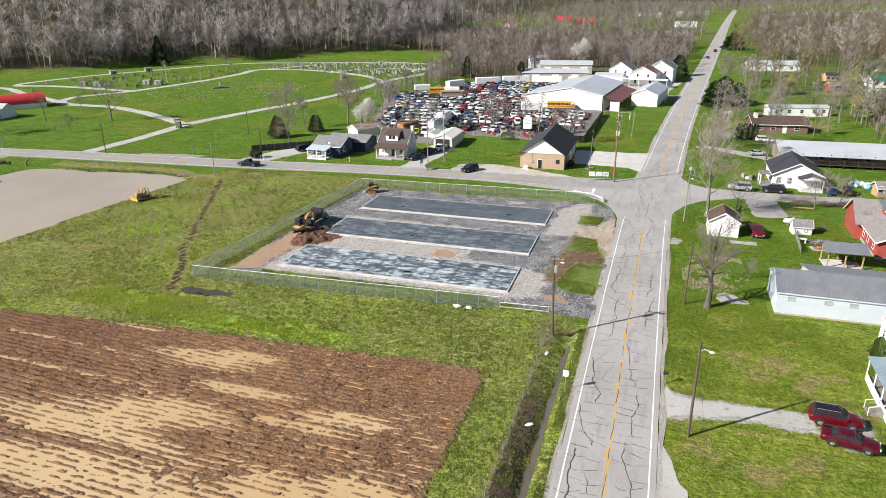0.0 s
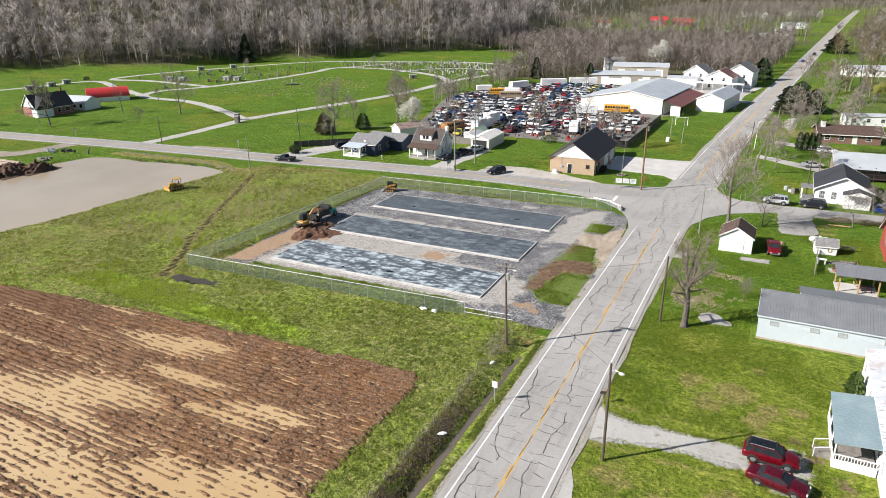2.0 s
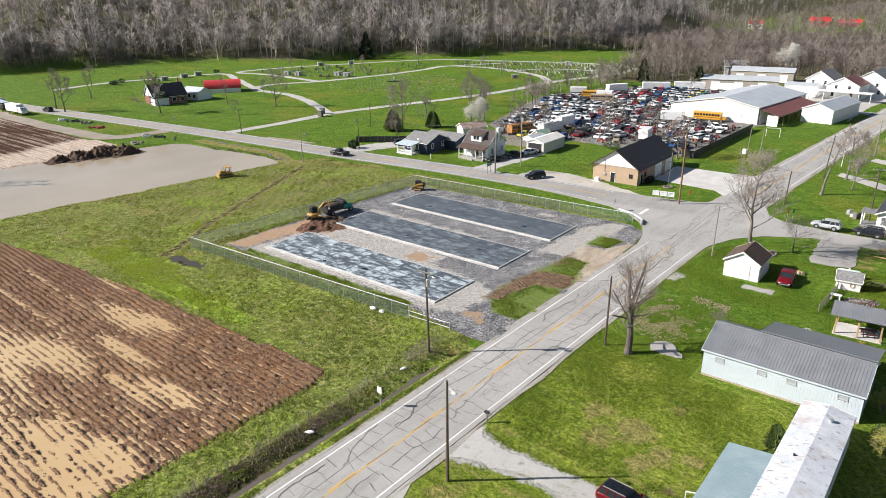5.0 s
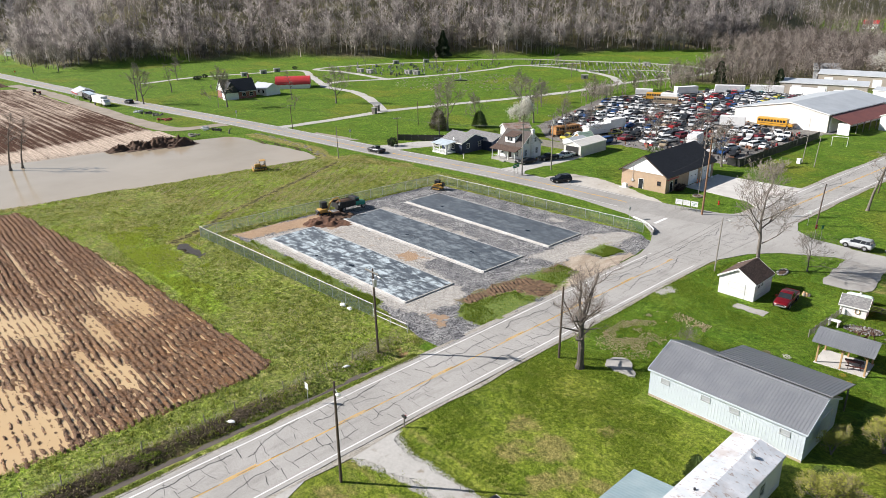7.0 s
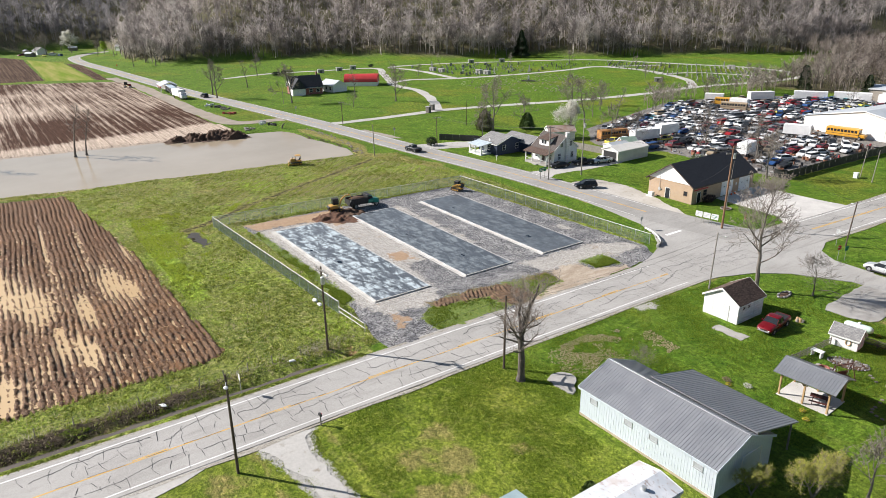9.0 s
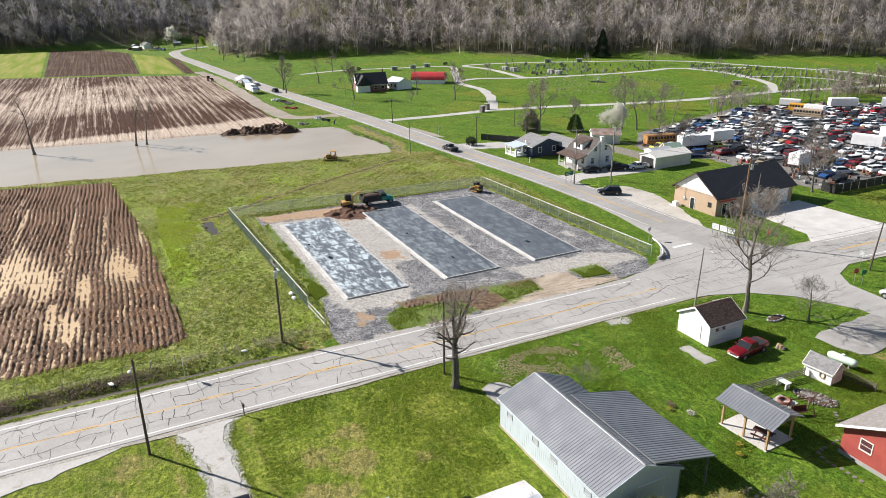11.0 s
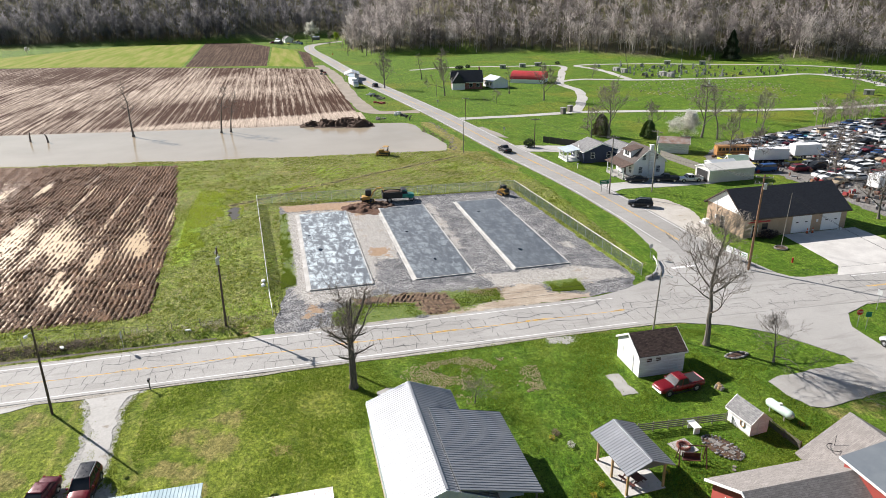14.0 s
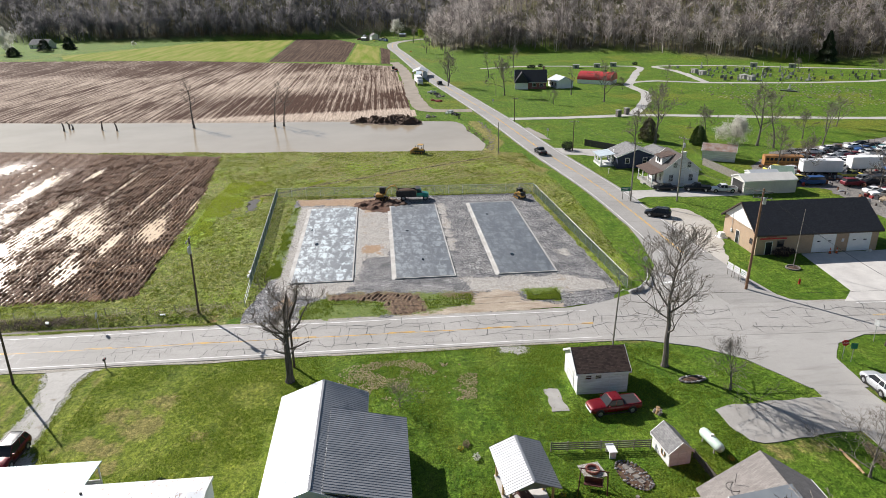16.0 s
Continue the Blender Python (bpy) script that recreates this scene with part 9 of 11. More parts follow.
for lab, at, rz, L, W, eh, rhh, rm in (("white two-storey house with a maroon roof", (-10.5, 318.0, 0), 84, 13, 11, 5.4, 8.2, MAROON_ROOF), ("white two-storey house with a grey roof", (-3.5, 333.0, 0), 84, 15, 11, 6.4, 9.6, GREY_SHINGLE), ("white two-storey house with a grey gable", (-21.0, 330.0, 0), 84, 12, 10, 5.6, 8.8, GREY_SHINGLE)):
    b = gable("white_house", lab, at, rz, L, W, eh, rhh, SIDING, rm, 0.4, TRIM, 0, None, "house")
    for u in (-3.2, 3.2):
        window(b, "w", u, 1.2, 0.9, 1.4, L, W)
        window(b, "w", u * 0.7, 4.0, 0.9, 1.2, L, W)
        window(b, "s", u, 1.2, 0.9, 1.4, L, W)
wx = gable("white_annex", "low white annex beside the two-storey houses", (-26.0, 319.5, 0), 0, 12, 9, 3.8, 4.6, SIDING, LIGHT_ROOF, 0.2)
cov = thing("covered_porch", "long white covered porch on posts", "porch", (-12.5, 309.5, 0), -4)
part("roof", Geo().box(-12, 12, -2.2, 2.2, 3.2, 3.45, 0.05), TRIM, cov)
for k in range(7):
    part("post", Geo().box(-11.8 + k * 3.9, -11.6 + k * 3.9, -2.1, -1.9, -0.05, 3.2), TRIM, cov)
for lab, at, rz, L, W, eh, rhh in (("long grey steel storage building", (-51.5, 322.5, 0), 14, 30, 9, 4.2, 5.4), ("long beige storage building behind", (-51.0, 356.0, 0), 8, 26, 10, 4.6, 6.0)):
    b = gable("storage_building", lab, at, rz, L, W, eh, rhh, plain("beige_steel", (0.42, 0.37, 0.31), (0.36, 0.32, 0.27), 0.5), LIGHT_ROOF, 0.3, TRIM, 0, None, "storage building")
    for u in (-9, 0, 9):
        door(b, "s", u, 3.2, 3.2, L, W, SIDING)
gr = gable("grey_house", "small grey-roofed white house in the trees", (-68, 372, 0), 20, 10, 8, 4.5, 6.8, SIDING, GREY_SHINGLE, 0.4)

# cemetery side: brick house, white annex, red-roofed quonset
ch = gable("brick_house", "brick house with a steep black roof", (-221.5, 160.5, 0), 80, 13.0, 9.5, 3.2, 7.4, RED_BRICK, BLACK_SHINGLE, 0.4, TRIM, 0, SIDING, "house")
part("front_gable", Geo().loft([[(x, y, z) for x, z in ((-6.6, -0.1), (-1.2, -0.1), (-1.2, 3.2), (-3.9, 6.8), (-6.6, 3.2))] for y in (-6.2, -2.0)]), SIDING, ch, "white-sided front gable")
part("front_gable_roof", Geo().add([(-7.0, -6.6, 2.75), (-3.9, -6.6, 6.95), (-0.8, -6.6, 2.75), (-7.0, -1.0, 2.75), (-3.9, -0.4, 6.95), (-0.8, -1.0, 2.75)], [(0, 1, 4, 3), (1, 2, 5, 4), (0, 2, 1)]), BLACK_SHINGLE, ch)
for u in (1.5, 4.5):
    window(ch, "s", u, 1.0, 1.4, 1.3, 13.0, 9.5)
chimney(ch, 5.6, 0.5, 5.0, 8.8)
an = gable("white_annex", "white clapboard annex beside the brick house", (-221.0, 173.6, 0), 8, 10.0, 7.2, 2.9, 4.7, SIDING, LIGHT_ROOF, 0.3, TRIM, 0, None, "house")
for u in (-3, 0, 3):
    window(an, "s", u, 1.0, 1.2, 1.2, 10.0, 7.2)
qn = thing("quonset_barn", "white quonset barn with a bright red arched roof", "barn", (-231.0, 193.0, 0), 55)
arch = [(7.0 * math.cos(math.pi * k / 14) * 0.72, 1.6 + 3.4 * math.sin(math.pi * k / 14)) for k in range(15)]
part("wall", Geo().box(-7.5, 7.5, -5.1, 5.1, -0.1, 1.75), SIDING, qn)
part("roof", Geo().loft([[(x, y, z) for y, z in arch] for x in (-7.7, 7.7)]), BRIGHT_RED_ROOF, qn, "bright red arched roof")
fsh = thing("farm_stand", "white roadside farm stand with red awning", "farm stand", (-272, 116.0, 0), -6)
part("roof", roof_slopes(Geo(), 12, 7, 2.7, 4.0, 0.3), LIGHT_ROOF, fsh)
part("wall", Geo().box(-5.8, 5.8, 1.5, 3.3, -0.1, 2.8), SIDING, fsh)
part("awning", Geo().box(-6, 6, -3.6, -3.3, 2.0, 2.6), BRIGHT_RED_ROOF, fsh)
for k in range(5):
    part("post", Geo().box(-5.8 + k * 2.9, -5.65 + k * 2.9, -3.4, -3.25, -0.1, 2.7), TRIM, fsh)
# ---- trees ----
def grow(rnd, trunk, twigs, p, d, L, r, level, last, kids, up=0.25, wander=0.28, n=3, thin=0.012):
    """One limb and, along it, its branches; the finest go to twigs."""
    pts, rs = [p.copy()], [r]
    q = p.copy()
    for k in range(n):
        d = (d + Vector((rnd.gauss(0, wander), rnd.gauss(0, wander), rnd.gauss(0, wander * 0.7) + up * (0.35 if level else 0.0)))).normalized()
        q = q + d * (L / n)
        pts.append(q.copy())
        rs.append(max(thin, r * (1 - 0.72 * (k + 1) / n)))
    fine = level >= last - 1
    (twigs if fine else trunk).path(pts, rs, 3 if fine else (7 if level == 0 else 5))
    if level >= last:
        return
    m = kids[level]
    for i in range(m):
        u = rnd.uniform(0.3 if level == 0 else 0.2, 1.0) if i else 1.0
        s = u * n
        k = min(n - 1, int(s))
        base = pts[k].lerp(pts[k + 1], s - k)
        ax = (pts[k + 1] - pts[k]).normalized()
        side = Vector((rnd.gauss(0, 1), rnd.gauss(0, 1), rnd.gauss(0, 0.6)))
        side = (side - ax * side.dot(ax)).normalized()
        spread = rnd.uniform(0.55, 1.1)
        nd = (ax * (1.0 - 0.35 * spread) + side * spread + Vector((0, 0, up * 0.6))).normalized()
        grow(rnd, trunk, twigs, base, nd, L * rnd.uniform(0.42, 0.68) * (1.15 - 0.35 * u), max(thin, rs[k] * rnd.uniform(0.42, 0.62)), level + 1, last, kids, up, wander, max(2, n - 1), thin)


def bare_tree(seed, H, r, last=4, kids=(9, 6, 5, 4), up=0.28, trunk_len=0.62, wander=0.2, lean=0.04, forks=1, thin=0.012):
    rnd = random.Random(seed)
    trunk, twigs = Geo(), Geo()
    trunk.tube((0, 0, -0.25), (0, 0, 0.35), r * 1.5, r * 1.02, 8)
    for k in range(forks):
        d = Vector((rnd.gauss(0, lean + 0.15 * (forks > 1)), rnd.gauss(0, lean + 0.15 * (forks > 1)), 1)).normalized()
        grow(rnd, trunk, twigs, Vector((0, 0, 0.2)), d, H * trunk_len, r, 0, last, kids, up, wander, 5, thin)
    return trunk, twigs


def crown_of(twigs, rnd, n, size, lift=0.0):
    """Small leaf faces scattered about the ends of twigs."""
    g = Geo()
    for k in range(n):
        x, y, z = twigs.v[rnd.randrange(len(twigs.v))]
        x, y, z = x + rnd.gauss(0, size * 1.5), y + rnd.gauss(0, size * 1.5), z + rnd.gauss(0, size * 1.5) + lift
        a = Vector((rnd.gauss(0, 1), rnd.gauss(0, 1), rnd.gauss(0, 1))).normalized() * size * rnd.uniform(0.6, 1.3)
        b = Vector((rnd.gauss(0, 1), rnd.gauss(0, 1), rnd.gauss(0, 1))).normalized() * size * rnd.uniform(0.4, 1.0)
        g.add([(x, y, z), (x + a.x, y + a.y, z + a.z), (x + b.x, y + b.y, z + b.z)], [(0, 1, 2)])
    return g


def tree_thing(label, trunk, twigs, at, rz=0, bark=BARK, twig=TWIG, crown=None, crown_mat=None, category="tree", group="", name="bare_tree"):
    t = thing(name, label, category, at, rz, group)
    part("trunk", trunk, bark, t)
    part("twig_crown", twigs, twig, t, "fine bare twigs")
    if crown:
        part("crown", crown, crown_mat, t)
    return t


def spreading_tree(seed, H, r, limbs, first, reach, kids=(0, 6, 5, 4), last=4, up=0.2, wander=0.2, thin=0.012, lean=0.03):
    """A bare tree whose limbs reach out all round a wandering leader, longest low in the crown."""
    rnd = random.Random(seed)
    trunk, twigs = Geo(), Geo()
    trunk.tube((0, 0, -0.25), (0, 0, 0.4), r * 1.55, r * 1.05, 9)
    pts, p = [Vector((0, 0, 0.2))], Vector((0, 0, 0.2))
    n = 9
    d = Vector((rnd.gauss(0, lean), rnd.gauss(0, lean), 1))
    for k in range(n):
        d = (d + Vector((rnd.gauss(0, 0.09), rnd.gauss(0, 0.09), 0.12))).normalized()
        p = p + d * (H * 0.9 / n)
        pts.append(p.copy())
    rs = [max(thin, r * (1 - 0.9 * (k / n) ** 0.8)) for k in range(n + 1)]
    trunk.path(pts, rs, 8)
    for i in range(limbs):
        u = first + (0.97 - first) * (i / max(1, limbs - 1)) ** 0.85
        s = u * n
        k = min(n - 1, int(s))
        base = pts[k].lerp(pts[k + 1], s - k)
        a = 2.4 * i + rnd.uniform(-0.5, 0.5)
        tilt = math.radians(rnd.uniform(28, 52) + 18 * (u - first))
        nd = Vector((math.cos(a) * math.cos(tilt), math.sin(a) * math.cos(tilt), math.sin(tilt)))
        L = H * reach * (1.12 - 0.85 * u) * rnd.uniform(0.75, 1.15)
        grow(rnd, trunk, twigs, base, nd, L, max(thin, rs[k] * rnd.uniform(0.4, 0.6)), 1, last, kids, up, wander, 4, thin)
    return trunk, twigs


def pruned_maple(seed, H, r):
    """A thick straight trunk with blunt pruned limbs, two high leaders and a haze of fine upright shoots."""
    rnd = random.Random(seed)
    trunk, twigs = Geo(), Geo()
    trunk.path([(0, 0, -0.25), (0, 0, 0.15), (0.03, 0.02, 0.7), (0.05, 0, 2.5), (-0.05, 0.05, H * 0.30), (-0.1, 0.1, H * 0.44)], [r * 1.9, r * 1.45, r * 1.08, r, r * 0.86, r * 0.74], 10)
    fork = Vector((-0.1, 0.1, H * 0.43))

    def shoots(p, d, m, length):
        for _ in range(m):
            v = (d * 0.4 + Vector((rnd.gauss(0, 0.7), rnd.gauss(0, 0.7), rnd.uniform(-0.25, 1.0)))).normalized()
            q = p + v * length * rnd.uniform(0.4, 1.0)
            mid = p.lerp(q, 0.5) + Vector((rnd.gauss(0, 0.08), rnd.gauss(0, 0.08), rnd.gauss(0, 0.08))) * length
            twigs.path([p, mid, q], [0.02, 0.014, 0.008], 3)
            if rnd.random() < 0.7:
                e = mid + (v + Vector((rnd.gauss(0, 0.6), rnd.gauss(0, 0.6), 0.3))).normalized() * length * 0.45
                twigs.path([mid, e], [0.015, 0.009], 3)

    def limb(p, d, length, rad, depth):
        pts, q, v = [p], p.copy(), d.normalized()
        n = 4
        for k in range(n):
            v = (v + Vector((rnd.gauss(0, 0.16), rnd.gauss(0, 0.16), 0.12))).normalized()
            q = q + v * length / n
            pts.append(q.copy())
        rs = [rad * (1 - 0.5 * k / n) for k in range(n + 1)]
        trunk.path(pts, rs, 6)
        for k in range(1, n + 1):
            shoots(pts[k], v, 2 + (k == n), 1.5 + 0.5 * (k == n))
            if depth and rnd.random() < 0.6:
                side = Vector((rnd.gauss(0, 1), rnd.gauss(0, 1), rnd.uniform(0.1, 0.7))).normalized()
                limb(pts[k], side + v * 0.4, length * rnd.uniform(0.35, 0.55), rs[k] * 0.42, depth - 1)

    for k in range(7):
        a = 0.6 + 2.4 * k + rnd.uniform(-0.3, 0.3)
        lean = (0.12, 0.3, 0.5, 0.75, 0.95, 0.4, 0.65)[k]
        limb(fork - Vector((0, 0, 0.25 * k)), Vector((lean * math.cos(a), lean * math.sin(a), 1.0)), H * rnd.uniform(0.27, 0.34) * (1.25 - 0.3 * lean), r * (0.5 if k < 2 else 0.3), 2)
    for k in range(8):
        z = H * (0.22 + 0.035 * k)
        a = 2.4 * k + 2.2
        d = Vector((math.cos(a), math.sin(a), rnd.uniform(0.0, 0.25)))
        limb(Vector((-0.05, 0.05, z)), d, rnd.uniform(1.5, 2.9), r * 0.34, 0)
        shoots(Vector((-0.05, 0.05, z - 0.6)), d, 3, 1.1)
    return trunk, twigs


a, b = pruned_maple(8, 13.6, 0.36)
tree_thing("tall bare maple with blunt pruned limbs beside the road", a, b, (7.45, 85.2, 0), 40, bark_material("rough_bark", (0.065, 0.055, 0.047), (0.14, 0.12, 0.105)), bark_material("brown_twigs", (0.15, 0.12, 0.10), (0.24, 0.20, 0.17)))
a, b = spreading_tree(11, 16.2, 0.36, 18, 0.27, 0.45, (0, 7, 5, 3), 4, 0.24, 0.18, 0.017)
tree_thing("tall slender bare tree at the street corner", a, b, (8.8, 126.9, 0), 10)
a, b = spreading_tree(17, 5.4, 0.12, 14, 0.12, 0.72, (0, 6, 4, 3), 4, 0.2, 0.25, 0.009)
small = tree_thing("small bare ornamental tree on the lawn", a, b, (14.3, 131.8, 0), 0)
for x, y, s in ((13.6, 97.0, 0.5), (-206, 196, 0.9), (32.5, 146.5, 0.9), (28.7, 137.1, 1.0), (-174, 159, 0.9), (-236, 227, 1.1), (-63, 300, 1.0)):
    t = copy_thing(small, pose(x, y, 0, 0, 0, x * 7) @ Matrix.Scale(s, 4))
    t["label"] = "small bare ornamental tree"
CEDAR = leaf_material("cedar_needles", (0.09, 0.085, 0.045), (0.20, 0.175, 0.10))
GREEN_PINE = leaf_material("pine_needles", (0.05, 0.095, 0.025), (0.13, 0.19, 0.055))
# medium bare trees
MED = []
for k, (seed, H, r, up) in enumerate(((21, 11, 0.24, 0.3), (23, 12.5, 0.28, 0.2), (27, 9.5, 0.2, 0.4), (31, 13, 0.22, 0.5))):
    if k == 3:
        a, b = spreading_tree(seed, 15.5, 0.3, 12, 0.42, 0.22, (0, 5, 3, 2), 4, 0.25, 0.25, 0.02, 0.07)
    else:
        a, b = spreading_tree(seed, H, r, 13, 0.22, 0.44 + 0.08 * (k == 1), (0, 5, 4, 3), 4, up * 0.7, 0.24, 0.028)
    MED.append((a, b))
spots = [(1, -104.5, 170.2, 1.25), (0, -100.5, 163.0, 0.85), (2, -108, 186, 0.95), (1, -97.6, 195.5, 1.25), (0, -73, 187, 0.9), (2, -66, 189, 0.95), (3, -94, 198, 1.0), (2, -104, 212, 0.8), (0, -112, 224, 0.75), (1, -119, 232, 0.7), (3, -92, 210, 0.8),
         (1, -176.8, 179, 1.1), (2, -200.1, 145.5, 1.5), (3, -197.6, 172.1, 0.8), (0, -117, 263, 0.7), (2, -110, 285, 0.8), (1, -104, 300, 0.9), (1, -24.6, 184, 0.85), (1, -49.7, 196.8, 0.95), (0, -42, 207, 0.8), (3, -36, 198, 0.85), (2, -31, 196, 0.75), (0, -50, 195, 0.7),
         (3, -243, 127.5, 1.1), (1, -232, 126.0, 1.15), (3, -149.8, 36.3, 1.12), (3, -148.0, 62.0, 1.0), (3, -148.5, 64.8, 0.87), (1, -400, 140, 1.2), (2, -404, 128, 1.2),
         (2, 38.2, 96.4, 0.62), (1, 20, 216, 0.8), (0, 30, 222, 0.9), (2, 41, 214, 0.9), (0, 18, 246, 1.0), (1, 36, 252, 1.0), (0, 24, 172, 0.7), (2, 56, 206, 0.9), (0, 68, 212, 1.0), (1, 12.5, 186, 0.9), (0, 13.5, 193, 0.85), (2, 15, 178, 0.75), (3, 10.8, 170, 1.0), (2, 19, 232, 0.9), (1, 25, 238, 1.0), (0, 33, 232, 1.05), (3, 46, 222, 1.0), (1, 52, 238, 1.1), (0, 60, 228, 1.0), (2, 48, 262, 1.1), (0, 30, 290, 1.2), (1, 22, 310, 1.2), (3, 38, 330, 1.1), (2, 60, 280, 1.2), (1, 75, 300, 1.2), (0, 72, 260, 1.1), (2, 33.5, 140.0, 0.65), (0, 40.0, 133.5, 0.75), (1, 43.5, 122.5, 0.8), (1, -552, 96, 1.2), (0, -545, 88, 1.3), (1, -578, 98, 1.2), (0, -588, 110, 1.3), (2, -505, 124, 1.2), (3, -258, 148, 0.9), (0, -300, 168, 1.0),
         (2, -236, 330, 0.8), (0, -252, 300, 0.6), (1, -196, 340, 0.5), (3, -268, 262, 0.55), (0, -160, 305, 0.6)]
first = {}
for k, x, y, s in spots:
    m = pose(x, y, 0 if x > -150 or x < -172 or y > 70 else -0.9, 0, 0, (x * 13 + y * 7) % 360) @ Matrix.Scale(s, 4)
    lab = "bare tree standing in the floodwater" if -172 < x < -150 and y < 70 else ("bare tree by the cemetery lawn" if x < -115 else ("bare tree beside the salvage yard" if x < 0 else "bare tree across the main road"))
    if k not in first:
        a, b = MED[k]
        first[k] = tree_thing(lab, a, b, (0, 0, 0))
        first[k].matrix_basis = m
    else:
        t = copy_thing(first[k], m @ Matrix.Diagonal([1 / v for v in first[k].scale] + [1]))
        t["label"] = lab


def conifer(seed, H, R, n, mat, label, at, fat=0.8, name="conifer", tiers=0.16):
    rnd = random.Random(seed)
    t = thing(name, label, "tree", at)
    part("trunk", Geo().tube((0, 0, -0.2), (0, 0, H * 0.9), 0.03 * H ** 0.8, 0.02, 6), BARK, t)
    g = Geo()
    for k in range(int(n * 1.9)):
        u = rnd.random() ** 1.1
        z = H * (0.06 + 0.94 * u)
        rr = R * (1 - u) ** fat * (1.1 - tiers + tiers * math.sin(7 * u * math.pi + seed)) * rnd.uniform(0.55, 1.08) + 0.08
        a = rnd.uniform(0, 2 * math.pi)
        x, y = rr * math.cos(a), rr * math.sin(a)
        s = rnd.uniform(0.25, 0.6) * (0.3 + R * 0.11)
        tip = Vector((x + s * math.cos(a), y + s * math.sin(a), z - s * 0.25))
        w = s * 0.45
        g.add([(x * 0.75 - w * math.sin(a), y * 0.75 + w * math.cos(a), z + 0.1 * s), (x * 0.75 + w * math.sin(a), y * 0.75 - w * math.cos(a), z + rnd.uniform(-0.2, 0.3) * s), tuple(tip)], [(0, 1, 2)])
        g.add([(x, y, z + s * 0.6), (x + w * math.sin(a), y - w * math.cos(a), z - s * 0.2), tuple(tip)], [(0, 1, 2)])
    part("crown", g, mat, t)
    return t


conifer(1, 17.0, 5.2, 3600, NEEDLE, "dark conifer at the wood's edge", (-285, 336, 0))
for k, (x, y, H, R) in enumerate(((-107.8, 169.5, 6.2, 2.7), (-101.5, 181.0, 5.0, 2.3), (-66, 316, 9, 2.4), (-94, 323, 10, 2.8), (16, 262, 9, 4.6), (19.5, 268, 10, 5.2), (24, 266, 8, 4.2), (4.0, 354, 10, 5), (40, 522, 11, 8), (-446, -160, 6.5, 5), (-490, -158, 9, 5.5), (-518, -152, 9, 5), (-506, -146, 6, 5))):
    conifer(10 + k, H, R, 1500, (CEDAR, GREEN_PINE, NEEDLE)[min(k, 2)], "olive-brown cedar under a bare tree" if k == 0 else "dark green conifer beside the lawn", (x, y, 0), 0.5 if k > 1 else 0.5, tiers=0.16 if k > 1 else 0.1)
for k, x in enumerate((19.9, 21.3, 22.7, 24.1)):
    conifer(40 + k, 4.6, 0.95, 700, NEEDLE, "columnar dark arborvitae in a row", (x, 202 + 0.3 * k, 0), 0.35, "arborvitae")
conifer(60, 2.5, 0.85, 700, SHRUB, "clipped conical evergreen shrub by the mobile home", (25.6, 77.0, 0), 0.5, "shrub")
conifer(61, 1.4, 0.7, 500, SHRUB, "small evergreen shrub by the mobile home", (25.7, 74.2, 0), 0.5, "shrub")


def shrub(label, at, rx, ry, h, n, mat, seed, size=0.16, name="shrub"):
    rnd = random.Random(seed)
    t = thing(name, label, "shrub", at)
    stem, leaf = Geo(), Geo()
    for k in range(9):
        a = rnd.uniform(0, 2 * math.pi)
        stem.tube((0.1 * math.cos(a), 0.1 * math.sin(a), -0.05), (rx * 0.6 * math.cos(a), ry * 0.6 * math.sin(a), h * rnd.uniform(0.6, 0.95)), 0.03, 0.01, 4)
    for k in range(n):
        v = Vector((rnd.gauss(0, 1), rnd.gauss(0, 1), rnd.gauss(0, 1))).normalized()
        q = rnd.uniform(0.6, 1.05)
        c = Vector((v.x * rx * q, v.y * ry * q, h * 0.5 + v.z * h * 0.52 * q))
        if c.z < 0.02:
            continue
        e1 = Vector((rnd.gauss(0, 1), rnd.gauss(0, 1), rnd.gauss(0, 1))).normalized() * size
        e2 = Vector((rnd.gauss(0, 1), rnd.gauss(0, 1), rnd.gauss(0, 1))).normalized() * size
        leaf.add([tuple(c), tuple(c + e1), tuple(c + e2)], [(0, 1, 2)])
    part("stem", stem, BARK, t)
    part("crown", leaf, mat, t)
    return t


shrub("round dark evergreen shrub by the driveway", (-99.5, 144.5, 0), 1.5, 1.5, 2.4, 1500, NEEDLE, 1, 0.22)
shrub("dark shrubs under the station window", (-20.9, 158.2, 0), 0.8, 2.0, 1.5, 1300, plain("dark_red_leaves", (0.03, 0.015, 0.015), (0.05, 0.022, 0.02), 4), 2)
shrub("clipped round shrub behind the barn", (33.2, 84.6, 0), 0.95, 0.95, 1.3, 1200, SHRUB, 3)
shrub("brown dormant hedge behind the barn", (36.2, 84.2, 0), 1.7, 0.7, 0.9, 900, BUDS, 4)
shrub("bush beside the salvage yard", (-42.5, 184.5, 0), 2.6, 1.4, 2.0, 1500, SHRUB, 5)
shrub("white-flowering clump in the lawn", (22.6, 103.7, 0), 0.5, 0.35, 0.4, 350, BLOSSOM, 6, 0.08, "flower_clump")
for k, (x, y) in enumerate(((21.2, 102.4), (29.4, 102.8), (25.2, 126.4), (28.2, 110.2), (28.4, 104.0))):
    shrub("clump of yellow daffodils in the grass", (x, y, 0), 0.35, 0.3, 0.35, 260, leaf_material("daffodil_%d" % k, (0.16, 0.20, 0.04), (0.75, 0.55, 0.04)), 20 + k, 0.07, "flower_clump")
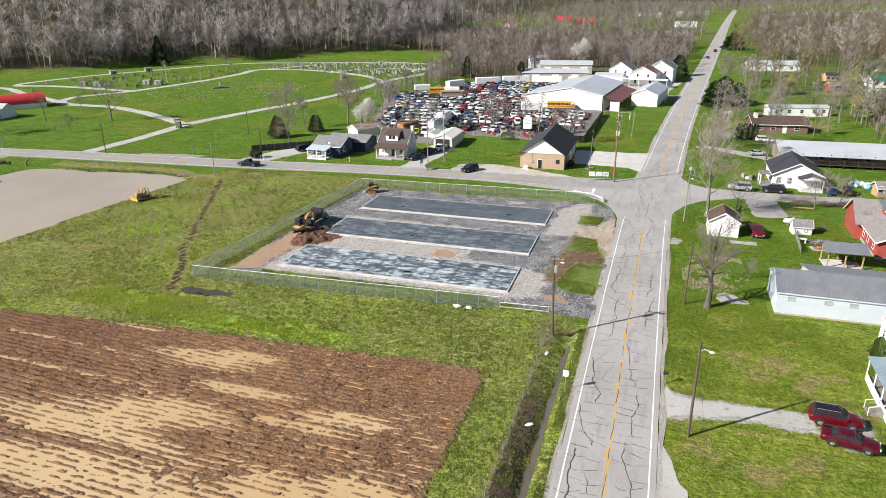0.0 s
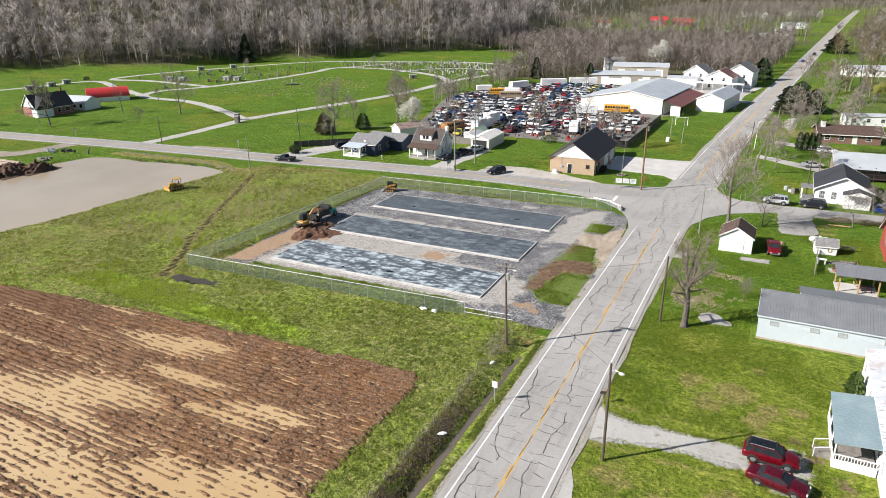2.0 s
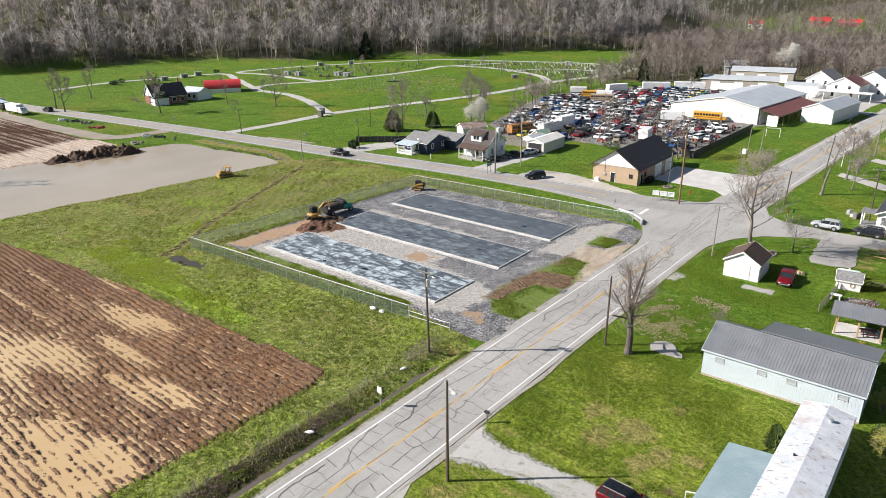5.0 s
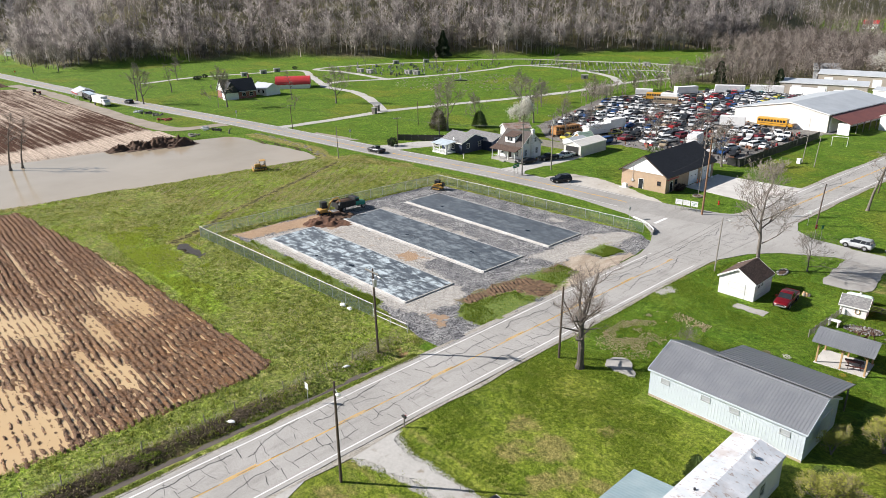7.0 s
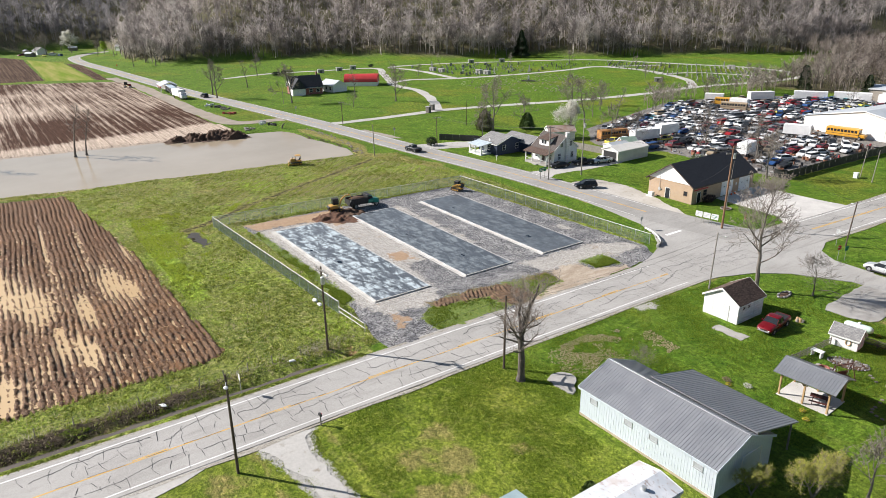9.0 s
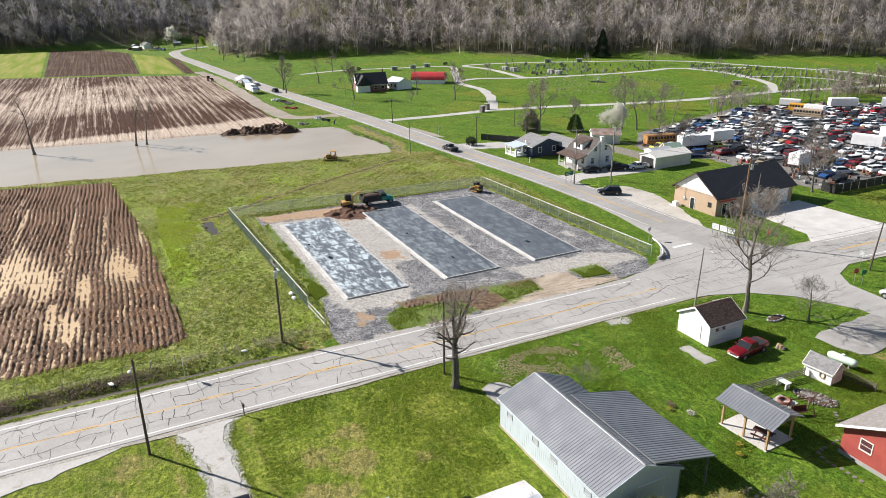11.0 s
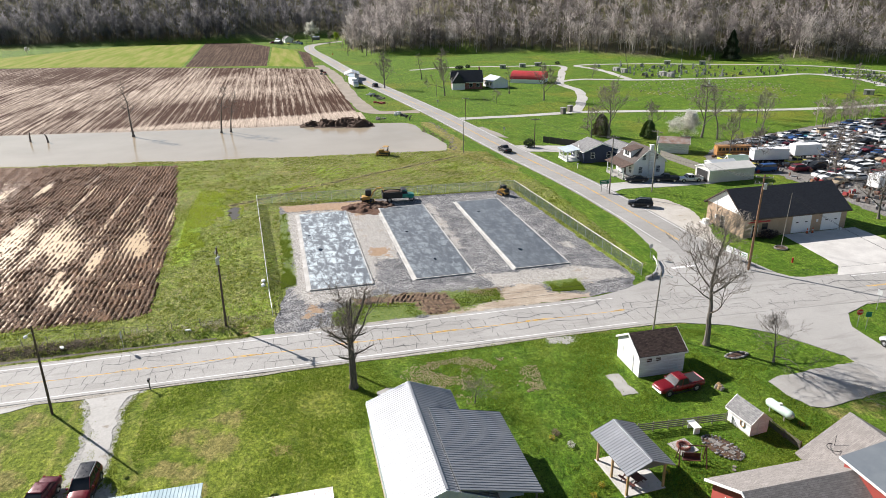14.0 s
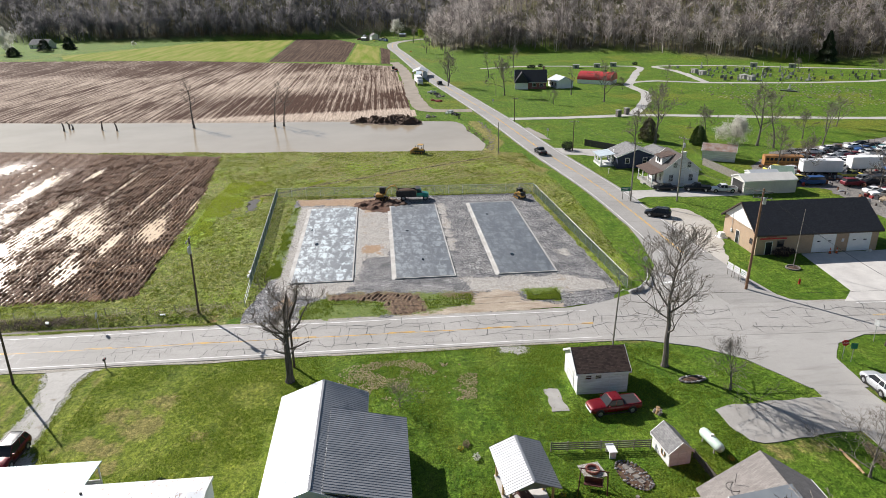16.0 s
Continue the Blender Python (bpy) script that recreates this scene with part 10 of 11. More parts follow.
shrub("low brown garden plants", (20.6, 103.0, 0), 0.6, 0.4, 0.35, 300, BUDS, 9, 0.1, "flower_clump")
for k, (x, y, rx) in enumerate(((27.0, 139.2, 2.2), (31.0, 139.6, 2.2), (35.0, 139.9, 2.2), (39.0, 140.1, 2.2), (36.5, 206.0, 3.5), (42.0, 206.5, 3.0))):
    shrub("clipped brown-green hedge along the side street", (x, y, 0), rx, 0.5, 1.0, 900, SHRUB if k > 3 else BUDS, 70 + k, 0.16, "hedge")
# budding and blossoming trees
a, b = spreading_tree(51, 9.6, 0.2, 16, 0.14, 0.5, (0, 6, 5, 3), 4, 0.3, 0.22)
rnd = random.Random(5)
wt_ = tree_thing("white-blossoming pear tree behind the farmhouse", a, b, (-85.1, 181.5, 0), 0, BARK, TWIG, crown_of(b, rnd, 18000, 0.17), BLOSSOM, name="blossoming_tree")
for x, y, s in ((-47.0, 380, 1.45), (-552, 113, 1.6), (-470, -176, 1.5), (-500, -190, 1.7), (-450, -164, 0.9), (-515, -100, 0.5), (-20, 900, 1.3), (40, 1010, 1.2), (17.2, 216, 0.55), (5, 980, 1.2)):
    t = copy_thing(wt_, pose(x, y, float(land(np.array([x * 1.0]), np.array([y * 1.0]))[0]), 0, 0, x) @ Matrix.Scale(s, 4))
    t["label"] = "white-blossoming tree in full bloom"
a, b = bare_tree(55, 5.5, 0.12, 4, (9, 6, 4, 3), 0.3, 0.5, 0.22, 0.1, 3)
yt = tree_thing("yellow-budding shrub tree behind the barn", a, b, (34.8, 80.6, 0), 0, BARK, BUDS, crown_of(b, rnd, 11000, 0.085), SPRING, name="budding_tree")
for x, y, s in ((35.6, 92.6, 1.05), (32.4, 89.0, 0.7), (38.5, 79.0, 0.9), (58, 246, 1.9), (66, 300, 1.8), (45, 300, 1.6)):
    t = copy_thing(yt, pose(x, y, 0, 0, 0, x) @ Matrix.Scale(s, 4))
    t["label"] = "budding spring tree with yellow-green haze"

a, b = spreading_tree(57, 8.6, 0.2, 16, 0.25, 0.42, (0, 5, 4, 3), 4, 0.3, 0.2)
tree_thing("round lime-green tree in fresh leaf by the road bend", a, b, (-520.5, 131.0, 0), 0, BARK, TWIG, crown_of(b, rnd, 9000, 0.3), leaf_material("lime_leaves", (0.30, 0.42, 0.03), (0.50, 0.62, 0.08)), name="leafing_tree")

# ---- woods: thousands of bare trees on the hills ----
def wood_template(seed, H, limbs=15, sprays=9, wide=1.0):
    rnd = random.Random(seed)
    V, F = [], []

    def blade(p, q, w):
        d = (q - p).normalized()
        s = Vector((rnd.gauss(0, 1), rnd.gauss(0, 1), rnd.gauss(0, 0.3)))
        s = (s - d * s.dot(d)).normalized() * w
        n = len(V)
        V.extend([tuple(p - s), tuple(p + s), tuple(q)])
        F.append((n, n + 1, n + 2))

    base = Vector((0, 0, -0.5))
    top = Vector((rnd.gauss(0, 0.5), rnd.gauss(0, 0.5), H * 0.8))
    r = H * 0.0125
    n = len(V)
    for p, q in ((base, r * 1.2), (base.lerp(top, 0.5), r * 0.8), (top, 0.04)):
        V.extend([(p.x + q * math.cos(w), p.y + q * math.sin(w), p.z) for w in (0.3, 2.4, 4.5)])
    for k in range(2):
        for i in range(3):
            j = (i + 1) % 3
            F.append((n + 3 * k + i, n + 3 * k + j, n + 3 * k + 3 + j))
            F.append((n + 3 * k + i, n + 3 * k + 3 + j, n + 3 * k + 3 + i))
    for k in range(limbs):
        u = rnd.uniform(0.28, 1.0)
        p = base.lerp(top, u)
        a = rnd.uniform(0, 2 * math.pi)
        L = H * rnd.uniform(0.16, 0.36) * (1.25 - u * 0.6)
        q = p + Vector((math.cos(a) * L * 0.75, math.sin(a) * L * 0.75, L * rnd.uniform(0.45, 0.95)))
        blade(p, q, r * 0.5)
        for i in range(sprays):
            v = p.lerp(q, rnd.uniform(0.3, 1.0))
            e = v + Vector((rnd.gauss(0, 0.5), rnd.gauss(0, 0.5), rnd.uniform(0.1, 0.9))) * L * 0.5
            blade(v, e, 0.10 * wide)
            if i % 2:
                blade(v.lerp(e, 0.5), v.lerp(e, 0.5) + Vector((rnd.gauss(0, 0.6), rnd.gauss(0, 0.6), rnd.uniform(-0.1, 0.7))) * L * 0.35, 0.085 * wide)
    return np.array(V), np.array(F)


TEMPLATES = [wood_template(200 + k, 15 + (k % 3) * 2.0) for k in range(7)]
LIGHT_TEMPLATES = [wood_template(300 + k, 15 + (k % 3) * 2.0, 11, 6, 1.15) for k in range(6)]


def woods(name, label, pts, mat, seed, lo=0.75, hi=1.25, kinds=None):
    rng = np.random.default_rng(seed)
    pts = np.array(pts)
    Z = land(pts[:, 0], pts[:, 1])
    Vs, Fs, n = [], [], 0
    for (x, y), z in zip(pts, Z):
        V, F = (kinds or TEMPLATES)[rng.integers(len(kinds or TEMPLATES))]
        s, a = rng.uniform(lo, hi), rng.uniform(0, 2 * math.pi)
        c, d = math.cos(a) * s, math.sin(a) * s
        W = np.stack([V[:, 0] * c - V[:, 1] * d + x, V[:, 0] * d + V[:, 1] * c + y, V[:, 2] * s * rng.uniform(0.9, 1.15) + z], 1)
        Vs.append(W)
        Fs.append(F + n)
        n += len(V)
    ob = new(name, big_mesh(name, np.concatenate(Vs), np.concatenate(Fs), mat))
    return tagged(ob, label, "woods", kind="stuff")


rng = np.random.default_rng(77)


def scatter(n, x0, x1, y0, y1, test):
    p = np.stack([rng.uniform(x0, x1, n), rng.uniform(y0, y1, n)], 1)
    return p[test(p[:, 0], p[:, 1])]


def past_edge(lo, hi, keep):
    """Chooses points that lie between lo and hi metres beyond the valley floor, thinned with distance."""
    def test(x, y):
        d = np.where(inside(x, y, VALLEY), -1, 1) * edge_distance(x, y, VALLEY) + 5 * fbm(x * 0.05, y * 0.05, 91, 2)
        return (d > lo) & (d < hi) & (rng.random(len(x)) < keep)
    return test


edge = scatter(60000, -640, -100, -230, 560, past_edge(0, 22, 0.5))
deep = scatter(60000, -900, -80, -330, 760, past_edge(22, 200, 0.26))
high = scatter(40000, -1000, -40, -400, 1100, past_edge(200, 420, 0.1))
road_gap = lambda p: p[(edge_distance(p[:, 0], p[:, 1], [tuple(q) for q in COUNTY[::6]], False) > 9) & (np.hypot(p[:, 0] + 560, p[:, 1] - 104) > 62)]
edge, deep = road_gap(edge), road_gap(deep)
woods("high_woods", "bare woods on the upper slopes", np.concatenate([high, scatter(26000, -700, 900, 760, 2300, past_edge(0, 420, 0.35))]), WOODS_BARK, 17, 0.9, 1.5, LIGHT_TEMPLATES)
pale = rng.random(len(deep)) < 0.03
# picks the trees on the western slope that take the shade-coloured bark
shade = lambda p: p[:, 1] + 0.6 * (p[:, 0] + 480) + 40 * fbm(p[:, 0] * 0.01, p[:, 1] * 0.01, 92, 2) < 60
woods("woodland_edge", "dense edge of a bare brown-grey deciduous wood", edge[~shade(edge)], WOODS_BARK, 1)
woods("grey_woodland_edge", "edge of a bare wood under the steep hill, coloured as in shade", edge[shade(edge)], SHADED_BARK, 11)
woods("woodland_hillside", "bare deciduous woods covering the hillside", deep[~shade(deep) & ~pale], WOODS_BARK, 2, 0.85, 1.4)
woods("grey_woodland_hillside", "bare woods on the steep hillside, coloured as in shade", deep[shade(deep) & ~pale], SHADED_BARK, 12, 0.85, 1.4)
woods("sycamores", "pale-barked sycamores among the bare woods", deep[pale], PALE_BARK, 13, 0.9, 1.4)
brush = scatter(9000, -620, -470, -160, 20, past_edge(-6, 8, 0.35))
woods("budding_brush", "tan budding brush along the foot of the wood", brush, BUDS, 14, 0.35, 0.6, LIGHT_TEMPLATES)

inb = lambda poly, keep: (lambda x, y: inside(x, y, poly) & (rng.random(len(x)) < keep))
belt_pts = scatter(9000, -190, 20, 310, 590, inb(belt, 0.36))
belt_pts = belt_pts[edge_distance(belt_pts[:, 0], belt_pts[:, 1], [tuple(q) for q in MAIN[::8]], False) > 12]
belt_pts = belt_pts[~((belt_pts[:, 0] > -75) & (belt_pts[:, 1] < 385) & (belt_pts[:, 0] < 12) & ~((belt_pts[:, 1] > 366)))]
belt_pts = belt_pts[np.hypot(belt_pts[:, 0] + 47, belt_pts[:, 1] - 374) > 11]
woods("creek_woods", "bare creekside trees behind the salvage yard", belt_pts, CREEK_BARK, 3, 0.5, 0.8)
yard_edge = scatter(2600, -125, -90, 235, 335, lambda x, y: (np.abs(x + 106 + 0.0 * y + 4 * np.sin(y * 0.1)) < 5) & (rng.random(len(x)) < 0.16))
woods("hedgerow", "scrubby bare hedgerow beside the salvage yard", yard_edge, CREEK_BARK, 4, 0.25, 0.5)
east_pts = scatter(42000, 26, 420, 190, 1050, lambda x, y: (np.where(inside(x, y, east), 1, -1) * edge_distance(x, y, east) + 16 * fbm(x * 0.03, y * 0.03, 96, 2) > -6) & (edge_distance(x, y, [tuple(q) for q in MAIN[::8]], False) > 10) & (fbm(x * 0.014, y * 0.014, 95, 3) > -0.12 + 0.25 * (y < 300) - 0.5 * (y > 420)) & (rng.random(len(x)) < 0.10 + 0.07 * (y > 420)) & (np.hypot(x - 50, y - 392) > 24) & (np.hypot(x - 86, y - 335) > 12) & (np.hypot(x - 41, y - 249) > 13) & (np.hypot(x - 66, y - 318) > 9))
woods("east_woods", "bare trees scattered among far houses", east_pts[::2], BUDS, 5, 0.6, 1.05)
woods("east_grey_woods", "grey bare trees along the far road", east_pts[1::2], CREEK_BARK, 15, 0.6, 1.05)
woods("east_sycamores", "pale sycamores along the creek", east_pts[::29] + 2.0, PALE_BARK, 16, 0.9, 1.2)
mid_pts = np.concatenate([scatter(9000, -180, 40, 960, 1400, lambda x, y: (fbm(x * 0.01, y * 0.02, 97, 3) > -0.1) & (rng.random(len(x)) < 0.2)), scatter(2600, -230, 30, 580, 960, lambda x, y: (fbm(x * 0.016, y * 0.02, 98, 2) > -0.05) & (np.hypot(x + 125, y - 850) > 34) & (rng.random(len(x)) < 0.3) & (np.abs(x - 30 - 0.08 * (y - 550)) > 14)), scatter(9000, -350, 500, 1300, 1900, lambda x, y: rng.random(len(x)) < 0.2)])
woods("far_woods", "far bands of bare trees across the valley", mid_pts, CREEK_BARK, 6, 0.8, 1.2, LIGHT_TEMPLATES)
# ---- poles, wires, signs ----
def pole(label, at, h, mat=WOOD_POLE, lean=(0, 0), r=0.14, arms=0, arm_turn=0, transformer=False, lamp=None, name="utility_pole", group=""):
    t = thing(name, label, "utility pole", at, arm_turn, group)
    lx, ly = lean
    part("shaft", Geo().path([(0, 0, -0.3), (lx * 0.5, ly * 0.5, h * 0.5), (lx, ly, h)], [r, r * 0.85, r * 0.68], 8), mat, t)
    for k in range(arms):
        z = h - 0.35 - k * 0.9
        u = z / h
        c = part("crossarm", Geo().box(lx * u - 1.2, lx * u + 1.2, ly * u - 0.18, ly * u - 0.06, z - 0.06, z + 0.06, 0.01), GREY_WOOD, t)
        for x in (-1.1, -0.55, 0.55, 1.1):
            part("insulator", Geo().tube((lx * u + x, ly * u - 0.12, z + 0.06), (lx * u + x, ly * u - 0.12, z + 0.24), 0.05, 0.035, 6), GALV, c)
    if transformer:
        z = h - 1.6
        part("transformer", Geo().tube((lx * 0.85 + 0.3, 0.05, z - 0.45), (lx * 0.85 + 0.3, 0.05, z + 0.4), 0.23, 0.23, 12).ball((lx * 0.85 + 0.3, 0.05, z + 0.4), (0.23, 0.23, 0.08), 4, 12), GALV, t, "grey transformer can")
    if lamp:
        dx, dy, z = lamp
        arm = part("lamp_arm", Geo().path([(lx, ly, z), (lx + dx * 0.4, ly + dy * 0.4, z + 0.25), (lx + dx, ly + dy, z + 0.22)], 0.03, 6), GALV, t)
        part("lamp_head", Geo().ball((lx + dx * 1.12, ly + dy * 1.12, z + 0.16), (0.28, 0.2, 0.12), 5, 10), LAMP_WHITE, arm, "pale street-lamp head")
    return t


pole("dark wooden pole with a street lamp beside the driveway", (4.6, 54.85, 0), 10.0, WOOD_POLE, (0, 0.1), 0.14, 0, 0, False, (0.9, -0.3, 9.2))
pole("dark utility pole with a transformer by the ditch", (-11.0, 71.0, 0), 10.6, WOOD_POLE, (-0.35, 0.1), 0.15, 1, 0, True, (0.9, 0.2, 9.6))
pole("plain dark wooden pole beside the big maple", (4.45, 85.3, 0), 9.0, WOOD_POLE, (0.15, 0.0), 0.14)
pole("slim grey pole with a lamp by the street corner", (4.7, 122.2, 0), 8.4, GREY_POLE, (0.1, 0.25), 0.11, 0, 0, False, (0.5, 0.9, 7.6))
pole("tall brown utility pole on the station lawn", (-9.8, 146.2, 0), 14.6, BROWN_POLE, (0.3, 0.2), 0.2, 2, 60, True)
pole("tall dark utility pole in front of the farmhouse", (-52.8, 144.9, 0), 12.1, GREY_POLE, (0, 0), 0.16, 1, 80)
pole("tall grey utility pole by the farmhouse drive", (-51.6, 153.9, 0), 12.9, GREY_POLE, (0, 0.2), 0.16, 1, 30, True)
pole("wooden pole beside the flooded roadside", (-98.6, 126.0, 0), 8.0, GREY_POLE, (-0.2, 0), 0.13)
pole("dark pole at the cemetery entrance", (-141.5, 138.4, 0), 7.8, WOOD_POLE, (-0.2, 0), 0.13, 1, 100)
pole("dark pole at the blue house's drive", (-98.4, 145.6, 0), 8.0, WOOD_POLE, (0, 0), 0.13, 1, 80)
pole("dark pole with a meter at the street corner", (7.4, 154.2, 0), 7.6, WOOD_POLE, (0.2, 0.6), 0.13, 0, 0, False, (-0.5, -0.3, 7.0))
pole("leaning pole across the main road", (8.4, 184, 0), 9.5, WOOD_POLE, (0.6, 1.0), 0.13)
pole("dark utility pole behind the bungalow", (21.4, 155.2, 0), 10.0, WOOD_POLE, (0.2, 0.5), 0.13, 1, 20)
pole("white lamp pole across the main road", (9.4, 198, 0), 7.5, TRIM, (0.2, 0.4), 0.09, 0, 0, False, (0.6, 0.2, 7.2))
pole("pale pole across the main road", (13.8, 214, 0), 9.0, GREY_POLE, (0.2, 0.3), 0.12)
pole("pole on the cemetery field", (-118, 170, 0), 7.5, WOOD_POLE, (0, 0), 0.12)
pole("thin pole on the far lawn", (-200, 142, 0), 7.5, GREY_POLE, (0, 0), 0.11)
for x, y, h in ((-12.6, 200.5, 6.8), (-9.0, 198.0, 7.0)):
    pole("bare wooden pole on the station's back lawn", (x, y, 0), h, GREY_POLE, (0.3, 0.2), 0.11)
bx = tagged(part("utility_box", Geo().box(-0.45, 0.45, -0.4, 0.4, -0.05, 1.15, 0.05).box(-0.5, 0.5, -0.45, 0.45, 1.12, 1.22, 0.03), TRIM), "white metal utility cabinet on the lawn", "utility box")
bx.location = (-12.9, 199.2, 0)
goal = thing("goal_frame", "old white swing-frame goal on the lawn", "goal", (-13.0, 226.0, 0), 15)
for s in (-1, 1):
    part("post", Geo().tube((s * 1.8, -0.5, 0), (s * 1.8, 0, 2.4), 0.06, 0.06, 6).tube((s * 1.8, 0.6, 0), (s * 1.8, 0, 2.4), 0.06, 0.06, 6), TRIM, goal)
part("crossbar", Geo().tube((-1.8, 0, 2.4), (1.8, 0, 2.4), 0.06, 0.06, 6), TRIM, goal)


def wire(a, b, sag=0.7, r=0.014, label="thin black overhead wire between poles"):
    a, b = Vector(a), Vector(b)
    n = 14
    pts = [a.lerp(b, k / n) - Vector((0, 0, sag * 4 * (k / n) * (1 - k / n))) for k in range(n + 1)]
    c = a
    ob = part("overhead_wire", Geo().path([p - c for p in pts], r, 3), BLACK)
    ob.location = c
    return tagged(ob, label, "wire", "overhead wires")


wire((4.6, 54.9, 9.5), (4.6, 85.3, 8.8), 0.8)
wire((4.6, 85.3, 8.6), (4.8, 122.4, 8.1), 0.7)
wire((4.6, 85.3, 8.2), (4.8, 122.4, 7.5), 0.9)
wire((4.8, 122.4, 8.1), (7.6, 154.8, 7.4), 0.6)
wire((-11.3, 71.1, 10.2), (4.6, 54.9, 9.6), 0.5)
wire((-11.3, 71.1, 9.9), (4.6, 85.3, 8.5), 0.5)
wire((4.6, 54.9, 9.4), (4.6, 10.0, 9.4), 0.9)
wire((-11.3, 71.1, 10.2), (-30.0, 22.0, 10.0), 0.9)
for dx in (-0.8, 0.8):
    wire((-9.6 + dx, 146.4, 14.3), (-52.8 + dx * 0.3, 145.0, 11.8), 1.0)
    wire((-9.6 + dx, 146.4, 14.2), (7.5 + dx * 0.3, 154.8, 7.5), 0.6)
    wire((-52.8 + dx * 0.3, 145.0, 11.8), (-98.4, 145.6 + dx, 7.8), 1.0)
wire((-9.6, 146.4, 12.0), (-22.0, 156.0, 4.2), 0.4)
wire((-52.8, 145.0, 11.2), (-51.6, 154.0, 12.4), 0.3)
wire((-51.6, 154.0, 12.2), (-62.0, 153.6, 6.0), 0.3)
wire((-9.4, 146.4, 13.5), (-51.6, 154.0, 12.4), 1.0)
wire((-98.4, 145.6, 7.7), (-141.5, 138.5, 7.5), 0.8)
wire((-141.5, 138.5, 7.5), (-200, 142, 7.3), 0.9)
wire((7.6, 154.8, 7.4), (9.0, 185, 9.3), 0.6)
wire((9.0, 185, 9.3), (14.0, 214.3, 8.8), 0.6)
wire((7.6, 154.8, 7.4), (21.6, 155.6, 9.6), 0.4)


def road_sign(label, at, rz, shape, mat, h=2.3, back=None, text=None):
    t = thing("road_sign", label, "road sign", at, rz)
    part("post", Geo().box(-0.035, 0.035, -0.02, 0.02, -0.2, h, 0.005), GALV, t)
    g = Geo()
    if shape == "octagon":
        ringp = [(0.4 * math.cos(math.pi / 8 + k * math.pi / 4), 0.4 * math.sin(math.pi / 8 + k * math.pi / 4)) for k in range(8)]
    elif shape == "diamond":
        ringp = [(0.5, 0), (0, 0.5), (-0.5, 0), (0, -0.5)]
    else:
        w, q = shape
        ringp = [(-w / 2, -q / 2), (w / 2, -q / 2), (w / 2, q / 2), (-w / 2, q / 2)]
    zc = h - 0.35
    g.loft([[(x, -0.045, zc + z) for x, z in ringp], [(x, -0.025, zc + z) for x, z in ringp]])
    p = part("panel", g, mat, t)
    if text:
        cu = bpy.data.curves.new("lettering", "FONT")
        cu.body, cu.size, cu.align_x, cu.align_y, cu.extrude = text, 0.3, "CENTER", "CENTER", 0.002
        cu.materials.append(SIGN_WHITE)
        o = new("lettering", cu)
        o.parent = p
        o.matrix_basis = pose(0, -0.05, zc, 90, 0, 0)
    return t


road_sign("red octagonal stop sign at the side street", (9.6, 147.4, 0), 75, "octagon", SIGN_RED, 2.4, text="STOP")
road_sign("green street-name sign beside the stop sign", (10.4, 147.9, 0), 75, (0.7, 0.7), SIGN_GREEN, 2.4)
road_sign("white route marker signs at the corner", (6.2, 153.6, 0), 20, (0.6, 0.75), SIGN_WHITE, 2.8)
road_sign("stop sign seen from its grey back", (-17.9, 134.6, 0), 280, "octagon", GALV, 2.4)
road_sign("white rectangular sign by the ditch", (-7.8, 59.4, 0), 0, (0.6, 0.75), SIGN_WHITE, 2.4)
road_sign("white route sign beside the county road", (-118, 143.6, 0), 80, (0.6, 0.75), SIGN_WHITE, 2.3)
road_sign("white speed sign beside the county road", (-176, 137.0, 0), 80, (0.6, 0.75), SIGN_WHITE, 2.3)
road_sign("orange warning diamond far down the road", (-395, 117, 0), 90, "diamond", ORANGE, 2.5)
gs = thing("guide_sign", "large green guide sign on two posts", "road sign", (-54.2, 144.4, 0), 95)
for s in (-1, 1):
    part("post", Geo().box(s * 0.7 - 0.05, s * 0.7 + 0.05, -0.03, 0.03, -0.2, 2.6), GREY_WOOD, gs)
part("panel", Geo().box(-1.15, 1.15, -0.07, -0.03, 1.75, 2.65, 0.015), SIGN_GREEN, gs)
part("lettering", Geo().box(-0.9, 0.5, -0.078, -0.07, 2.3, 2.42).box(0.65, 0.9, -0.078, -0.07, 2.3, 2.42).box(-0.9, 0.3, -0.078, -0.07, 1.95, 2.07), SIGN_WHITE, gs, "white lettering bars")
mb = thing("mailbox", "dark mailbox on a wooden post beside the drive", "mailbox", (2.35, 63.9, 0), 0)
part("post", Geo().box(-0.06, 0.06, -0.06, 0.06, -0.2, 1.1, 0.01), GREY_WOOD, mb)
part("box", Geo().side([(-0.28, 1.1), (0.28, 1.1), (0.28, 1.27), (0.2, 1.36), (-0.2, 1.36), (-0.28, 1.27)], -0.1, 0.1), BLACK, mb)
part("flag", Geo().box(0.05, 0.2, 0.1, 0.115, 1.3, 1.42), SIGN_RED, mb)
for x, y in ((-74.5, 147.5), (-96.0, 142.6), (-38, 190.5)):
    tagged(part("mailbox_post", Geo().box(-0.05, 0.05, -0.05, 0.05, -0.1, 1.05).box(-0.12, 0.12, -0.24, 0.24, 1.05, 1.28, 0.05), TRIM), "white mailbox on a post", "mailbox").location = (x, y, 0)
gr_ = thing("culvert_guardrail", "white guardrail bent round the culvert corner", "guardrail", (0, 0, 0), 0)
line = [(-17.2, 134.7), (-15.2, 134.1), (-13.4, 133.2), (-11.8, 132.0), (-10.6, 130.8)]
part("beam", Geo().path([(x, y, 0.70) for x, y in line], 0.07, 6).path([(x, y, 0.54) for x, y in line], 0.06, 6), TRIM, gr_, "white painted steel beam")
